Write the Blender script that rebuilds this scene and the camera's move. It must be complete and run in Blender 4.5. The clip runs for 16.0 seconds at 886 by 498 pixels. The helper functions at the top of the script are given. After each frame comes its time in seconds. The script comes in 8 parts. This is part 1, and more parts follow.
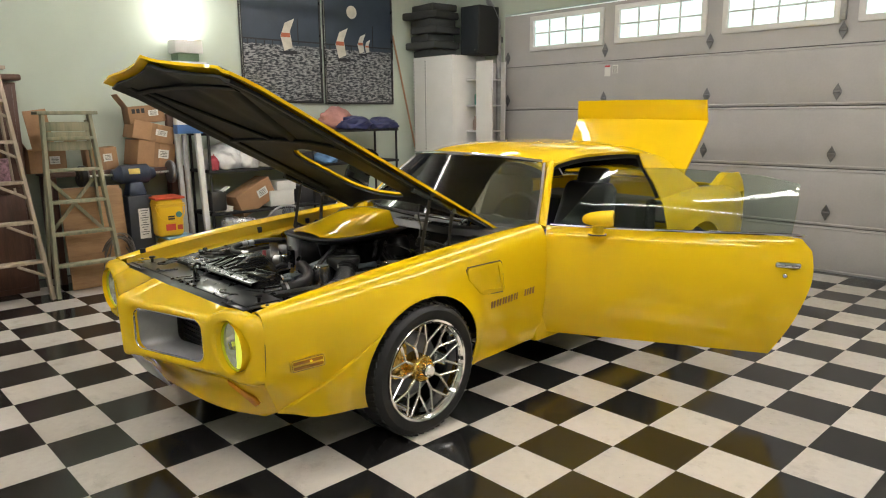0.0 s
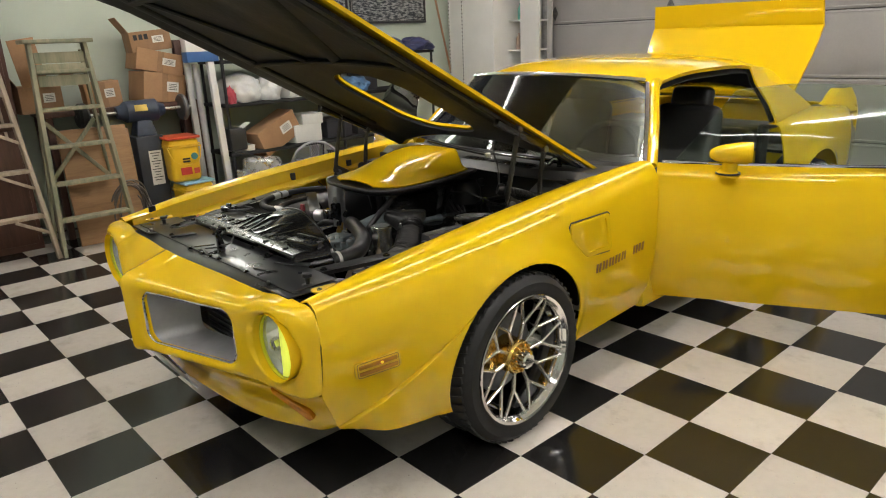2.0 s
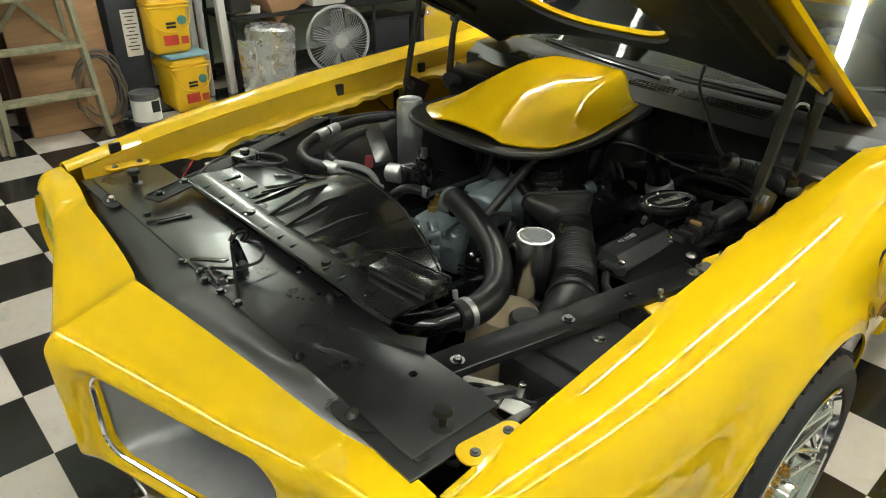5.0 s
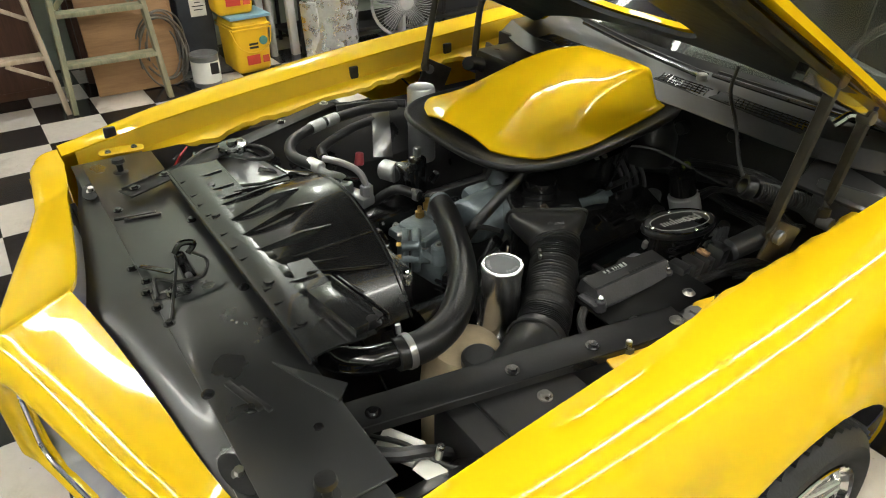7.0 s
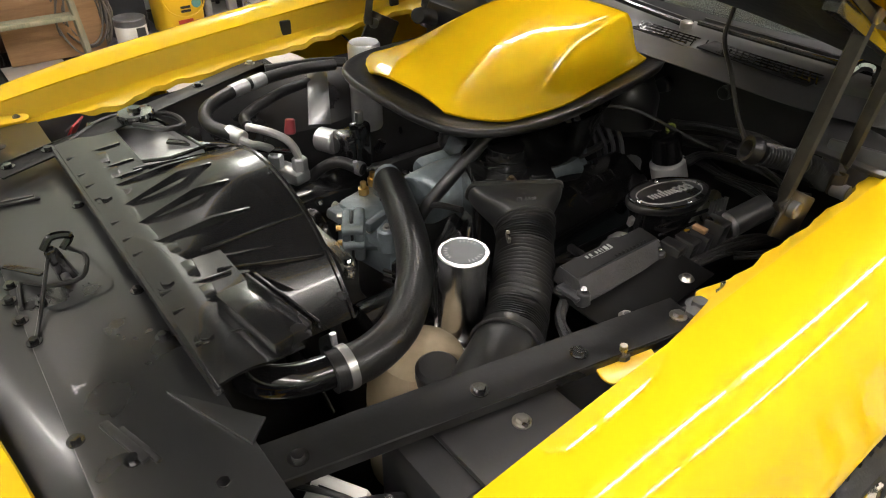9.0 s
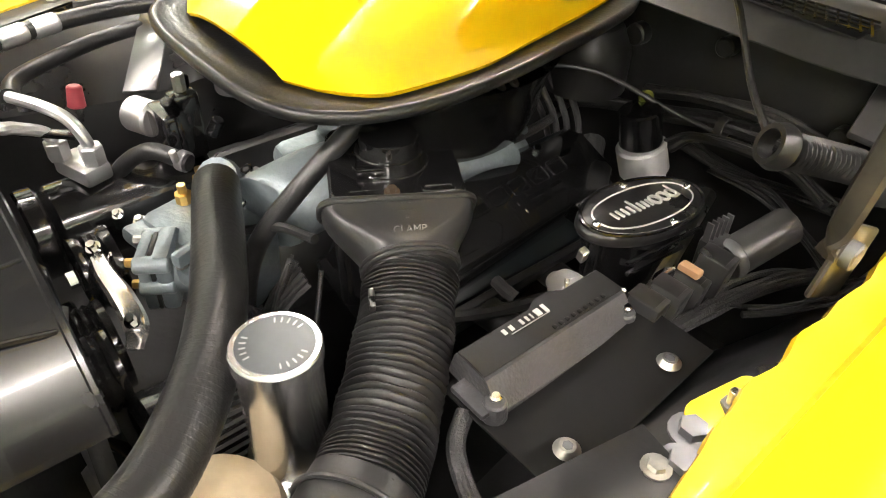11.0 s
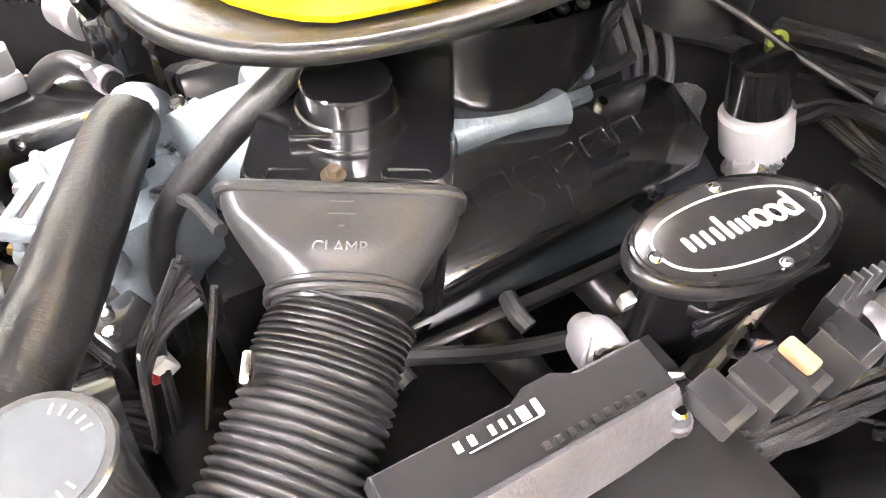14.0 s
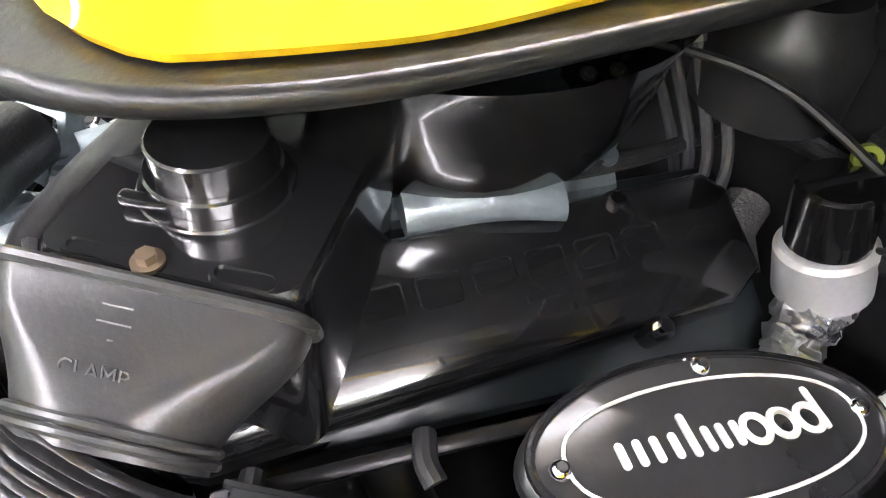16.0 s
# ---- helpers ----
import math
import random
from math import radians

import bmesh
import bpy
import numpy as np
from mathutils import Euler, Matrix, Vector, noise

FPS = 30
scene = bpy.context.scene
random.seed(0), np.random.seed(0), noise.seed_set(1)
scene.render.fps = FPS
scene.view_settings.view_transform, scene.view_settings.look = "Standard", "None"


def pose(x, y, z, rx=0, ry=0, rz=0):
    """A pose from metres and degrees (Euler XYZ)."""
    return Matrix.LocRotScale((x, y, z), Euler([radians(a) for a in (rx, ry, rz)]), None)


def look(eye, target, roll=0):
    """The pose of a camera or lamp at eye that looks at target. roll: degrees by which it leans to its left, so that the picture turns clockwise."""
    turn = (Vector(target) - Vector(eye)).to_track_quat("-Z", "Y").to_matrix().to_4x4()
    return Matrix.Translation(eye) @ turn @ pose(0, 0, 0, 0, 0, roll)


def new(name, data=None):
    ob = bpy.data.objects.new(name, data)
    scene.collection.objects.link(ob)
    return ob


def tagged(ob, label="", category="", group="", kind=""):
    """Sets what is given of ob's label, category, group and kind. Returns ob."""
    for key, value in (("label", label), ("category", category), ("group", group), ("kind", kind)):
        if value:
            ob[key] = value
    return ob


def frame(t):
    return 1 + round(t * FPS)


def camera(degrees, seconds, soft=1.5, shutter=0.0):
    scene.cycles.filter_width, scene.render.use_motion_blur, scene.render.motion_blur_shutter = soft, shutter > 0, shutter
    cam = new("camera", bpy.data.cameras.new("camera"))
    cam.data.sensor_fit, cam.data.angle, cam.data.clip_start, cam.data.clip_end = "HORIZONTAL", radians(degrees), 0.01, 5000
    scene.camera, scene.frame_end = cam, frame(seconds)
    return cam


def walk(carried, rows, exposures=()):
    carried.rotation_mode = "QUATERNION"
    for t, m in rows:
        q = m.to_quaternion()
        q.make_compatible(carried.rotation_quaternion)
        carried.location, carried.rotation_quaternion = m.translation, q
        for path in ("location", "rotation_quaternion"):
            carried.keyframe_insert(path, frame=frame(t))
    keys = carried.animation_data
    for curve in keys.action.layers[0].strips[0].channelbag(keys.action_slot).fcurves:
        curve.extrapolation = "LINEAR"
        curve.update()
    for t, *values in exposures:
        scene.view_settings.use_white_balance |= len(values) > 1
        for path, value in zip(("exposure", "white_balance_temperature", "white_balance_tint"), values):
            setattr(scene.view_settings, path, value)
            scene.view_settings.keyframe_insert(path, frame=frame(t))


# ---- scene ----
from mathutils.geometry import delaunay_2d_cdt

cam = camera(65.3, 16.0, soft=1.1)
PATH = [
    (0, (1.876, -1.922, 1.469), (0.451, -0.571, 1.088), -0.5),
    (0.5, (1.721, -1.886, 1.453), (0.314, -0.534, 1.012), -0.9),
    (1, (1.485, -1.836, 1.451), (0.127, -0.454, 0.959), -2.0),
    (1.5, (1.337, -1.751, 1.434), (-0.05, -0.418, 0.885), -1.8),
    (2, (1.113, -1.59, 1.414), (-0.315, -0.316, 0.834), -2.4),
    (2.5, (0.856, -1.517, 1.403), (-0.6, -0.298, 0.773), -1.6),
    (3, (0.557, -1.507, 1.411), (-0.882, -0.29, 0.744), -2.6),
    (3.5, (0.397, -1.441, 1.403), (-1.022, -0.232, 0.679), -1.3),
    (4, (0.209, -1.281, 1.392), (-1.216, -0.102, 0.633), -1.7),
    (4.5, (0.05, -1.154, 1.379), (-1.337, -0.008, 0.507), -0.9),
    (5, (-0.111, -1.075, 1.396), (-1.407, 0.114, 0.443), 1.1),
    (5.2, (-0.158, -1.046, 1.404), (-1.419, 0.165, 0.433), 1.4),
    (7.3, (-0.081, -0.764, 1.455), (-1.501, 0.155, 0.388), 0.3),
    (7.5, (-0.078, -0.763, 1.451), (-1.506, 0.151, 0.391), 0.4),
    (8, (-0.078, -0.752, 1.442), (-1.508, 0.158, 0.38), 0.2),
    (8.5, (-0.118, -0.722, 1.395), (-1.51, 0.223, 0.313), -0.4),
    (9, (-0.26, -0.639, 1.336), (-1.557, 0.379, 0.205), 0.9),
    (9.5, (-0.403, -0.541, 1.3), (-1.617, 0.532, 0.128), 0.5),
    (10, (-0.467, -0.442, 1.241), (-1.654, 0.65, 0.057), 1.9),
    (12.3, (-0.547, -0.106, 1.154), (-1.71, 0.719, -0.248), 2.5),
    (12.5, (-0.553, -0.099, 1.147), (-1.721, 0.695, -0.269), 2.7),
    (13, (-0.586, -0.083, 1.123), (-1.746, 0.664, -0.325), 2.1),
    (13.5, (-0.643, -0.06, 1.104), (-1.765, 0.684, -0.375), 2.0),
    (14, (-0.675, -0.013, 1.074), (-1.835, 0.695, -0.394), 2.2),
    (14.5, (-0.7, 0.059, 1.062), (-1.966, 0.627, -0.379), 0.9),
    (15, (-0.715, 0.116, 1.042), (-2.033, 0.606, -0.38), 0.8),
    (15.5, (-0.729, 0.153, 1.024), (-2.07, 0.615, -0.386), 2.7),
    (16, (-0.751, 0.176, 1.022), (-2.07, 0.618, -0.415), 3.5),
]
EXPOSE = [(0, -0.18, 6500, 10), (2.5, -0.2, 6450, 11), (4, 0.0, 6300, 0), (5, 0.05, 6350, 0), (7.5, 0.3, 6400, 6), (8.5, 0.32, 6450, 10), (9, 0.42, 6500, 14), (10, 1.4, 6900, 12), (12.5, 2.5, 6450, 22), (13.5, 3.5, 6500, 26), (14, 3.8, 6300, 23), (14.5, 3.68, 6050, 20), (16, 2.95, 6000, 19)]
walk(cam, [(t, look(eye, target, roll)) for t, eye, target, roll in PATH], EXPOSE)

# ---- world and lamps ----
world = bpy.data.worlds.new("World")
scene.world = world
world.use_nodes = True
wn = world.node_tree.nodes
sky = wn.new("ShaderNodeTexSky")
sky.sky_type, sky.sun_disc = "NISHITA", False
sky.sun_elevation, sky.sun_rotation = radians(50), radians(20)
world.node_tree.links.new(sky.outputs[0], wn["Background"].inputs[0])
wn["Background"].inputs[1].default_value = 0.12
STRIPS = [(-0.3, 0.3, 0), (-0.3, 2.75, 0), (1.7, 0.3, 0), (1.7, 2.75, 0), (-3.3, 0.3, 0), (-3.3, 2.75, 0), (-2.9, -2.3, 90), (-0.45, -2.3, 90), (2.0, -2.3, 90)]

sun = new("sun", bpy.data.lights.new("sun", "SUN"))
sun.data.energy, sun.data.angle, sun.data.color = 2.5, radians(0.5), (1, 0.95, 0.88)
sun.matrix_world = look((1.5, 9, 9), (0, 0, 0))


# ---- materials ----
def mat(name, col, rough=0.5, metal=0.0, coat=0.0, vary=0.12, scale=8.0, bump=0.0, bscale=60.0, col2=None, spec=0.5, rvary=0.1, sheen=0.0):
    """A surface with colour and gloss that vary at two scales, and fine relief."""
    m = bpy.data.materials.new(name)
    m.use_nodes = True
    n, l = m.node_tree.nodes, m.node_tree.links
    b = n["Principled BSDF"]
    tc = n.new("ShaderNodeTexCoord")
    big, fine = n.new("ShaderNodeTexNoise"), n.new("ShaderNodeTexNoise")
    big.inputs["Scale"].default_value, big.inputs["Detail"].default_value = scale, 5
    fine.inputs["Scale"].default_value, fine.inputs["Detail"].default_value = bscale, 3
    l.new(tc.outputs["Object"], big.inputs["Vector"])
    l.new(tc.outputs["Object"], fine.inputs["Vector"])
    mixf = n.new("ShaderNodeMath")
    mixf.operation = "MULTIPLY_ADD"
    mixf.inputs[1].default_value, mixf.inputs[2].default_value = 0.35, 0.0
    l.new(fine.outputs["Fac"], mixf.inputs[0])
    add = n.new("ShaderNodeMath")
    add.operation = "ADD"
    l.new(big.outputs["Fac"], add.inputs[0])
    l.new(mixf.outputs[0], add.inputs[1])
    ramp = n.new("ShaderNodeValToRGB")
    c2 = col2 or tuple(max(0, c * (1 - 2 * vary)) for c in col)
    ramp.color_ramp.elements[0].position, ramp.color_ramp.elements[1].position = 0.42, 0.82
    ramp.color_ramp.elements[0].color, ramp.color_ramp.elements[1].color = (*c2, 1), (*col, 1)
    l.new(add.outputs[0], ramp.inputs[0])
    l.new(ramp.outputs[0], b.inputs["Base Color"])
    rr = n.new("ShaderNodeMapRange")
    rr.inputs[3].default_value, rr.inputs[4].default_value = max(0.02, rough - rvary), min(1, rough + rvary)
    l.new(big.outputs["Fac"], rr.inputs[0])
    l.new(rr.outputs[0], b.inputs["Roughness"])
    b.inputs["Metallic"].default_value = metal
    b.inputs["Coat Weight"].default_value, b.inputs["Coat Roughness"].default_value = coat, 0.03
    b.inputs["Specular IOR Level"].default_value = spec
    b.inputs["Sheen Weight"].default_value = sheen
    if bump:
        bp = n.new("ShaderNodeBump")
        bp.inputs["Strength"].default_value, bp.inputs["Distance"].default_value = bump, 0.004
        l.new(fine.outputs["Fac"], bp.inputs["Height"])
        l.new(bp.outputs[0], b.inputs["Normal"])
    return m


def wood(name, col, col2, rough=0.6, stretch=(1, 1, 12), scale=6.0):
    """Wood with grain along one axis."""
    m = mat(name, col, rough, vary=0.2, scale=scale, bump=0.25, bscale=scale * 6, col2=col2)
    n, l = m.node_tree.nodes, m.node_tree.links
    mp = n.new("ShaderNodeMapping")
    mp.inputs["Scale"].default_value = [12 / s for s in stretch]
    tc = next(x for x in n if x.type == "TEX_COORD")
    l.new(tc.outputs["Object"], mp.inputs[0])
    for x in n:
        if x.type == "TEX_NOISE":
            l.new(mp.outputs[0], x.inputs["Vector"])
            x.inputs["Scale"].default_value *= 0.35
    return m


def tile_mat(name, col, col2, rough):
    """Vinyl tile: flecks, scuffs and a shade of its own for each tile."""
    m = mat(name, col, rough, vary=0.2, scale=30, bump=0.03, bscale=160, col2=col2, rvary=0.05)
    n, l = m.node_tree.nodes, m.node_tree.links
    info = n.new("ShaderNodeObjectInfo")
    tc = next(x for x in n if x.type == "TEX_COORD")
    geo = n.new("ShaderNodeNewGeometry")
    off = n.new("ShaderNodeVectorMath")
    off.operation = "ADD"
    l.new(geo.outputs["Position"], off.inputs[0])
    comb = n.new("ShaderNodeCombineXYZ")
    l.new(info.outputs["Random"], comb.inputs[2])
    l.new(comb.outputs[0], off.inputs[1])
    for x in n:
        if x.type == "TEX_NOISE":
            l.new(off.outputs[0], x.inputs["Vector"])
    b = n["Principled BSDF"]
    src = b.inputs["Base Color"].links[0].from_socket
    # brown flecks
    fl = n.new("ShaderNodeTexNoise")
    fl.inputs["Scale"].default_value, fl.inputs["Detail"].default_value = 90, 6
    l.new(off.outputs[0], fl.inputs["Vector"])
    fr = n.new("ShaderNodeMapRange")
    fr.inputs[1].default_value, fr.inputs[2].default_value = 0.69, 0.76
    l.new(fl.outputs["Fac"], fr.inputs[0])
    mx = n.new("ShaderNodeMix")
    mx.data_type = "RGBA"
    mx.inputs[7].default_value = (*[c * 0.5 + 0.004 for c in col2], 1)
    l.new(fr.outputs[0], mx.inputs[0])
    l.new(src, mx.inputs[6])
    # scuffs and stains
    st = n.new("ShaderNodeTexNoise")
    st.inputs["Scale"].default_value, st.inputs["Detail"].default_value, st.inputs["Roughness"].default_value = 5.5, 9, 0.68
    l.new(geo.outputs["Position"], st.inputs["Vector"])
    sr = n.new("ShaderNodeMapRange")
    sr.inputs[1].default_value, sr.inputs[2].default_value, sr.inputs[4].default_value = 0.54, 0.74, 0.38
    l.new(st.outputs["Fac"], sr.inputs[0])
    mx2 = n.new("ShaderNodeMix")
    mx2.data_type = "RGBA"
    mx2.inputs[7].default_value = (0.20, 0.16, 0.12, 1) if col[0] > 0.2 else (0.05, 0.047, 0.044, 1)
    l.new(sr.outputs[0], mx2.inputs[0])
    l.new(mx.outputs[2], mx2.inputs[6])
    mx = mx2
    hs = n.new("ShaderNodeHueSaturation")
    vr = n.new("ShaderNodeMapRange")
    vr.inputs[3].default_value, vr.inputs[4].default_value = 0.86, 1.08
    l.new(info.outputs["Random"], vr.inputs[0])
    l.new(vr.outputs[0], hs.inputs["Value"])
    l.new(mx.outputs[2], hs.inputs["Color"])
    l.new(hs.outputs[0], b.inputs["Base Color"])
    return m


def glow(name, col, strength):
    m = bpy.data.materials.new(name)
    m.use_nodes = True
    n = m.node_tree.nodes
    b = n["Principled BSDF"]
    b.inputs["Base Color"].default_value = (*col, 1)
    b.inputs["Emission Color"].default_value = (*col, 1)
    b.inputs["Emission Strength"].default_value = strength
    return m


def glassy(name, col, rough=0.0, ior=1.5):
    """Thin clear or tinted sheet glass: part seen through, part gloss."""
    m = bpy.data.materials.new(name)
    m.use_nodes = True
    n, l = m.node_tree.nodes, m.node_tree.links
    n.remove(n["Principled BSDF"])
    out = n["Material Output"]
    tr, gl, mx, fr = n.new("ShaderNodeBsdfTransparent"), n.new("ShaderNodeBsdfGlossy"), n.new("ShaderNodeMixShader"), n.new("ShaderNodeFresnel")
    tr.inputs[0].default_value = (*col, 1)
    gl.inputs["Roughness"].default_value = rough + 0.01
    fr.inputs[0].default_value = ior
    l.new(fr.outputs[0], mx.inputs[0])
    l.new(tr.outputs[0], mx.inputs[1])
    l.new(gl.outputs[0], mx.inputs[2])
    l.new(mx.outputs[0], out.inputs[0])
    return m


YELLOW = mat("yellow_paint", (0.88, 0.57, 0.008), 0.5, coat=1.0, vary=0.012, scale=2, rvary=0.0, spec=0.0)
YELLOW_IN = mat("yellow_paint_inside", (0.80, 0.52, 0.008), 0.4, coat=0.4, vary=0.05, scale=6)
GLOSSBLK = mat("gloss_black_paint", (0.010, 0.010, 0.0105), 0.20, vary=0.15, scale=10, bump=0.015, bscale=40, coat=1.0)
SHROUD = mat("moulded_black_shroud", (0.014, 0.014, 0.0145), 0.25, vary=0.2, scale=12, bump=0.015, bscale=30, coat=0.4, spec=0.7, rvary=0.06)
SHEEN = mat("semi_gloss_black_sheet", (0.020, 0.0205, 0.021), 0.29, 0.0, vary=0.12, scale=6, bump=0.12, bscale=6, coat=0.2, spec=1.0, rvary=0.05)
BRIGHT = mat("bright_turned_aluminium", (0.72, 0.72, 0.73), 0.24, 1.0, vary=0.06, scale=10, bump=0.02, bscale=300)
SCUTTLE = mat("grey_black_scuttle_paint", (0.065, 0.065, 0.067), 0.33, vary=0.15, scale=8, bump=0.04, bscale=120, spec=0.7)
LIMELIT = glow("lit_lime_lamp", (0.74, 0.80, 0.10), 0.75)
LIME = mat("lime_lamp_plastic", (0.80, 0.82, 0.03), 0.2, coat=0.8, vary=0.05)
SATBLK = mat("satin_black_paint", (0.018, 0.018, 0.0185), 0.30, vary=0.2, scale=9, bump=0.05, bscale=120)
PLASTIC = mat("black_plastic", (0.028, 0.028, 0.0285), 0.33, vary=0.06, scale=40, bump=0.05, bscale=250, rvary=0.03)
RUBBER = mat("black_rubber", (0.020, 0.020, 0.0205), 0.33, vary=0.25, scale=16, bump=0.15, bscale=180)
TYRE = mat("tyre_rubber", (0.02, 0.02, 0.021), 0.62, vary=0.25, scale=20, bump=0.15, bscale=200)
MATBLK = mat("matt_black", (0.012, 0.012, 0.0125), 0.7, vary=0.25, scale=10, bump=0.2, bscale=90)
FELT = mat("black_hood_liner", (0.008, 0.013, 0.018), 0.6, vary=0.3, scale=7, bump=0.4, bscale=45)
CHROME = mat("chrome", (0.82, 0.82, 0.83), 0.08, 1.0, vary=0.04, scale=6, rvary=0.04)
PLATEBLK = mat("dull_black_plate", (0.007, 0.007, 0.0072), 0.42, vary=0.2, scale=9, bump=0.04, bscale=150, spec=0.3)
POLISH = mat("polished_alloy", (0.86, 0.84, 0.80), 0.17, 0.85, vary=0.05, scale=8)
ALU = mat("brushed_aluminium", (0.66, 0.66, 0.67), 0.32, 0.8, vary=0.1, scale=12, bump=0.05, bscale=200)
BRAID = mat("braided_sleeve", (0.045, 0.045, 0.046), 0.42, vary=0.35, scale=60, bump=0.5, bscale=420)
CAST = mat("cast_aluminium", (0.25, 0.295, 0.315), 0.36, 0.4, vary=0.15, scale=20, bump=0.35, bscale=120)
STEEL = mat("zinc_bolt", (0.55, 0.54, 0.50), 0.3, 1.0, vary=0.2, scale=40)
GOLD = mat("gold_anodised", (0.83, 0.56, 0.16), 0.22, 1.0, vary=0.1, scale=10)
BRASS = mat("brass", (0.70, 0.45, 0.15), 0.3, 1.0)
SILVER = mat("silver_grey_paint", (0.38, 0.38, 0.39), 0.4, 0.3, vary=0.08, scale=10)
GREYBOX = mat("grey_cast_box", (0.075, 0.075, 0.08), 0.42, 0.3, vary=0.15, scale=30, bump=0.3, bscale=220)
TANK = mat("yellowed_plastic", (0.62, 0.50, 0.33), 0.4, vary=0.15, scale=10)
WHITE = mat("white_print", (0.48, 0.48, 0.46), 0.5, vary=0.05)
RED = mat("red_plastic", (0.55, 0.03, 0.03), 0.4)
AMBER = mat("amber_lens", (0.85, 0.34, 0.01), 0.12, coat=0.6)
AMBER_DARK = mat("dark_amber_lens", (0.42, 0.17, 0.008), 0.15, coat=0.8)
DECAL = mat("brown_decal", (0.30, 0.14, 0.025), 0.45)
GLASS = glassy("clear_glass", (0.86, 0.9, 0.88))
TINT = glassy("tinted_glass", (0.82, 0.88, 0.84))
DARKGLASS = glassy("windscreen_glass", (0.80, 0.84, 0.82))
FOIL = mat("foil", (0.85, 0.86, 0.88), 0.28, 0.9, vary=0.1, scale=20, bump=1.0, bscale=45)
WALLPAINT = mat("pale_green_wall_paint", (0.50, 0.56, 0.48), 0.75, vary=0.05, scale=2, bump=0.1, bscale=120)
CEILPAINT = mat("white_ceiling_paint", (0.72, 0.72, 0.70), 0.8, vary=0.04, scale=3, bump=0.15, bscale=90)
DOORPAINT = mat("off_white_door_steel", (0.44, 0.425, 0.42), 0.5, vary=0.05, scale=3, bump=0.08, bscale=60)
TRACK = mat("galvanised_steel", (0.42, 0.42, 0.42), 0.42, 0.9, vary=0.2, scale=14)
DARKSTEEL = mat("dull_steel", (0.22, 0.22, 0.23), 0.5, 0.8, vary=0.2, scale=14)
CARD = mat("brown_cardboard", (0.40, 0.23, 0.12), 0.8, vary=0.1, scale=7, bump=0.1, bscale=70)
CARD2 = mat("worn_cardboard", (0.33, 0.19, 0.10), 0.8, vary=0.14, scale=7, bump=0.1, bscale=70)
PAPER = mat("white_paper", (0.75, 0.74, 0.70), 0.7, vary=0.05)
INK = mat("black_ink", (0.02, 0.02, 0.02), 0.6)
BUCKET = mat("yellow_bucket_plastic", (0.85, 0.52, 0.02), 0.35, vary=0.04, scale=4)
PLY = wood("plywood", (0.36, 0.21, 0.10), (0.24, 0.13, 0.06), stretch=(1, 10, 1))
OLDWOOD = wood("weathered_green_wood", (0.30, 0.27, 0.18), (0.15, 0.17, 0.11), 0.75, stretch=(1, 1, 10))
PINE = wood("grey_pine", (0.42, 0.34, 0.26), (0.28, 0.22, 0.16), 0.7, stretch=(1, 1, 10))
DARKWOOD = wood("dark_red_wood", (0.10, 0.045, 0.03), (0.05, 0.022, 0.015), 0.5, stretch=(1, 1, 10))
BLUESTEEL = mat("blue_machine_paint", (0.035, 0.05, 0.085), 0.4, vary=0.2, scale=10)
WHITEPAINT = mat("white_enamel", (0.74, 0.73, 0.71), 0.4, vary=0.04, scale=4)
TILE_W = tile_mat("cream_vinyl_tile", (0.65, 0.60, 0.545), (0.61, 0.56, 0.505), 0.20)
TILE_B = tile_mat("black_vinyl_tile", (0.019, 0.018, 0.018), (0.014, 0.0135, 0.0135), 0.14)
GROUT = mat("dark_joint", (0.05, 0.045, 0.04), 0.8)
TUBE = glow("fluorescent_tube", (1.0, 0.955, 0.895), 28.0)


# ---- mesh helpers ----
def V(*a):
    return Vector(a)


def empty(name, label, category, loc=(0, 0, 0), rz=0, group="", kind=""):
    ob = new(name)
    ob.empty_display_size = 0.1
    ob.matrix_world = pose(*loc, 0, 0, rz)
    return tagged(ob, label, category, group, kind)


def to_mesh(name, bm, material, sharp=0.6):
    bmesh.ops.recalc_face_normals(bm, faces=bm.faces)
    for f in bm.faces:
        f.smooth = True
    for e in bm.edges:
        e.smooth = len(e.link_faces) == 2 and e.calc_face_angle(3.0) < sharp
    me = bpy.data.meshes.new(name)
    bm.to_mesh(me)
    bm.free()
    if material:
        me.materials.append(material)
    return me


def part(name, bm, material, parent=None, label="", sharp=0.6):
    """One mesh object under a thing or a part."""
    ob = new(name, to_mesh(name, bm, material, sharp))
    if parent:
        ob.parent = parent
    if label:
        ob["label"] = label
    return ob


def solo(name, bm, material, label, category, loc=(0, 0, 0), rz=0, group="", kind="", sharp=0.6):
    """A thing of one mesh."""
    ob = part(name, bm, material, None, "", sharp)
    ob.matrix_world = pose(*loc, 0, 0, rz)
    return tagged(ob, label, category, group, kind)


def box(c, s, bevel=0.0, m=None, bm=None, taper=None, seg=2):
    """A box of centre c and size s; taper scales its top in x and y."""
    own = bmesh.new()
    bmesh.ops.create_cube(own, size=1)
    for v in own.verts:
        if taper and v.co.z > 0:
            v.co.x *= taper[0]
            v.co.y *= taper[1]
        v.co = V(v.co.x * s[0], v.co.y * s[1], v.co.z * s[2])
    if bevel:
        bmesh.ops.bevel(own, geom=own.edges[:], offset=bevel, segments=seg, profile=0.5, affect="EDGES")
    mm = Matrix.Translation(c) @ (m or Matrix())
    bmesh.ops.transform(own, matrix=mm, verts=own.verts)
    return merge(bm, own)


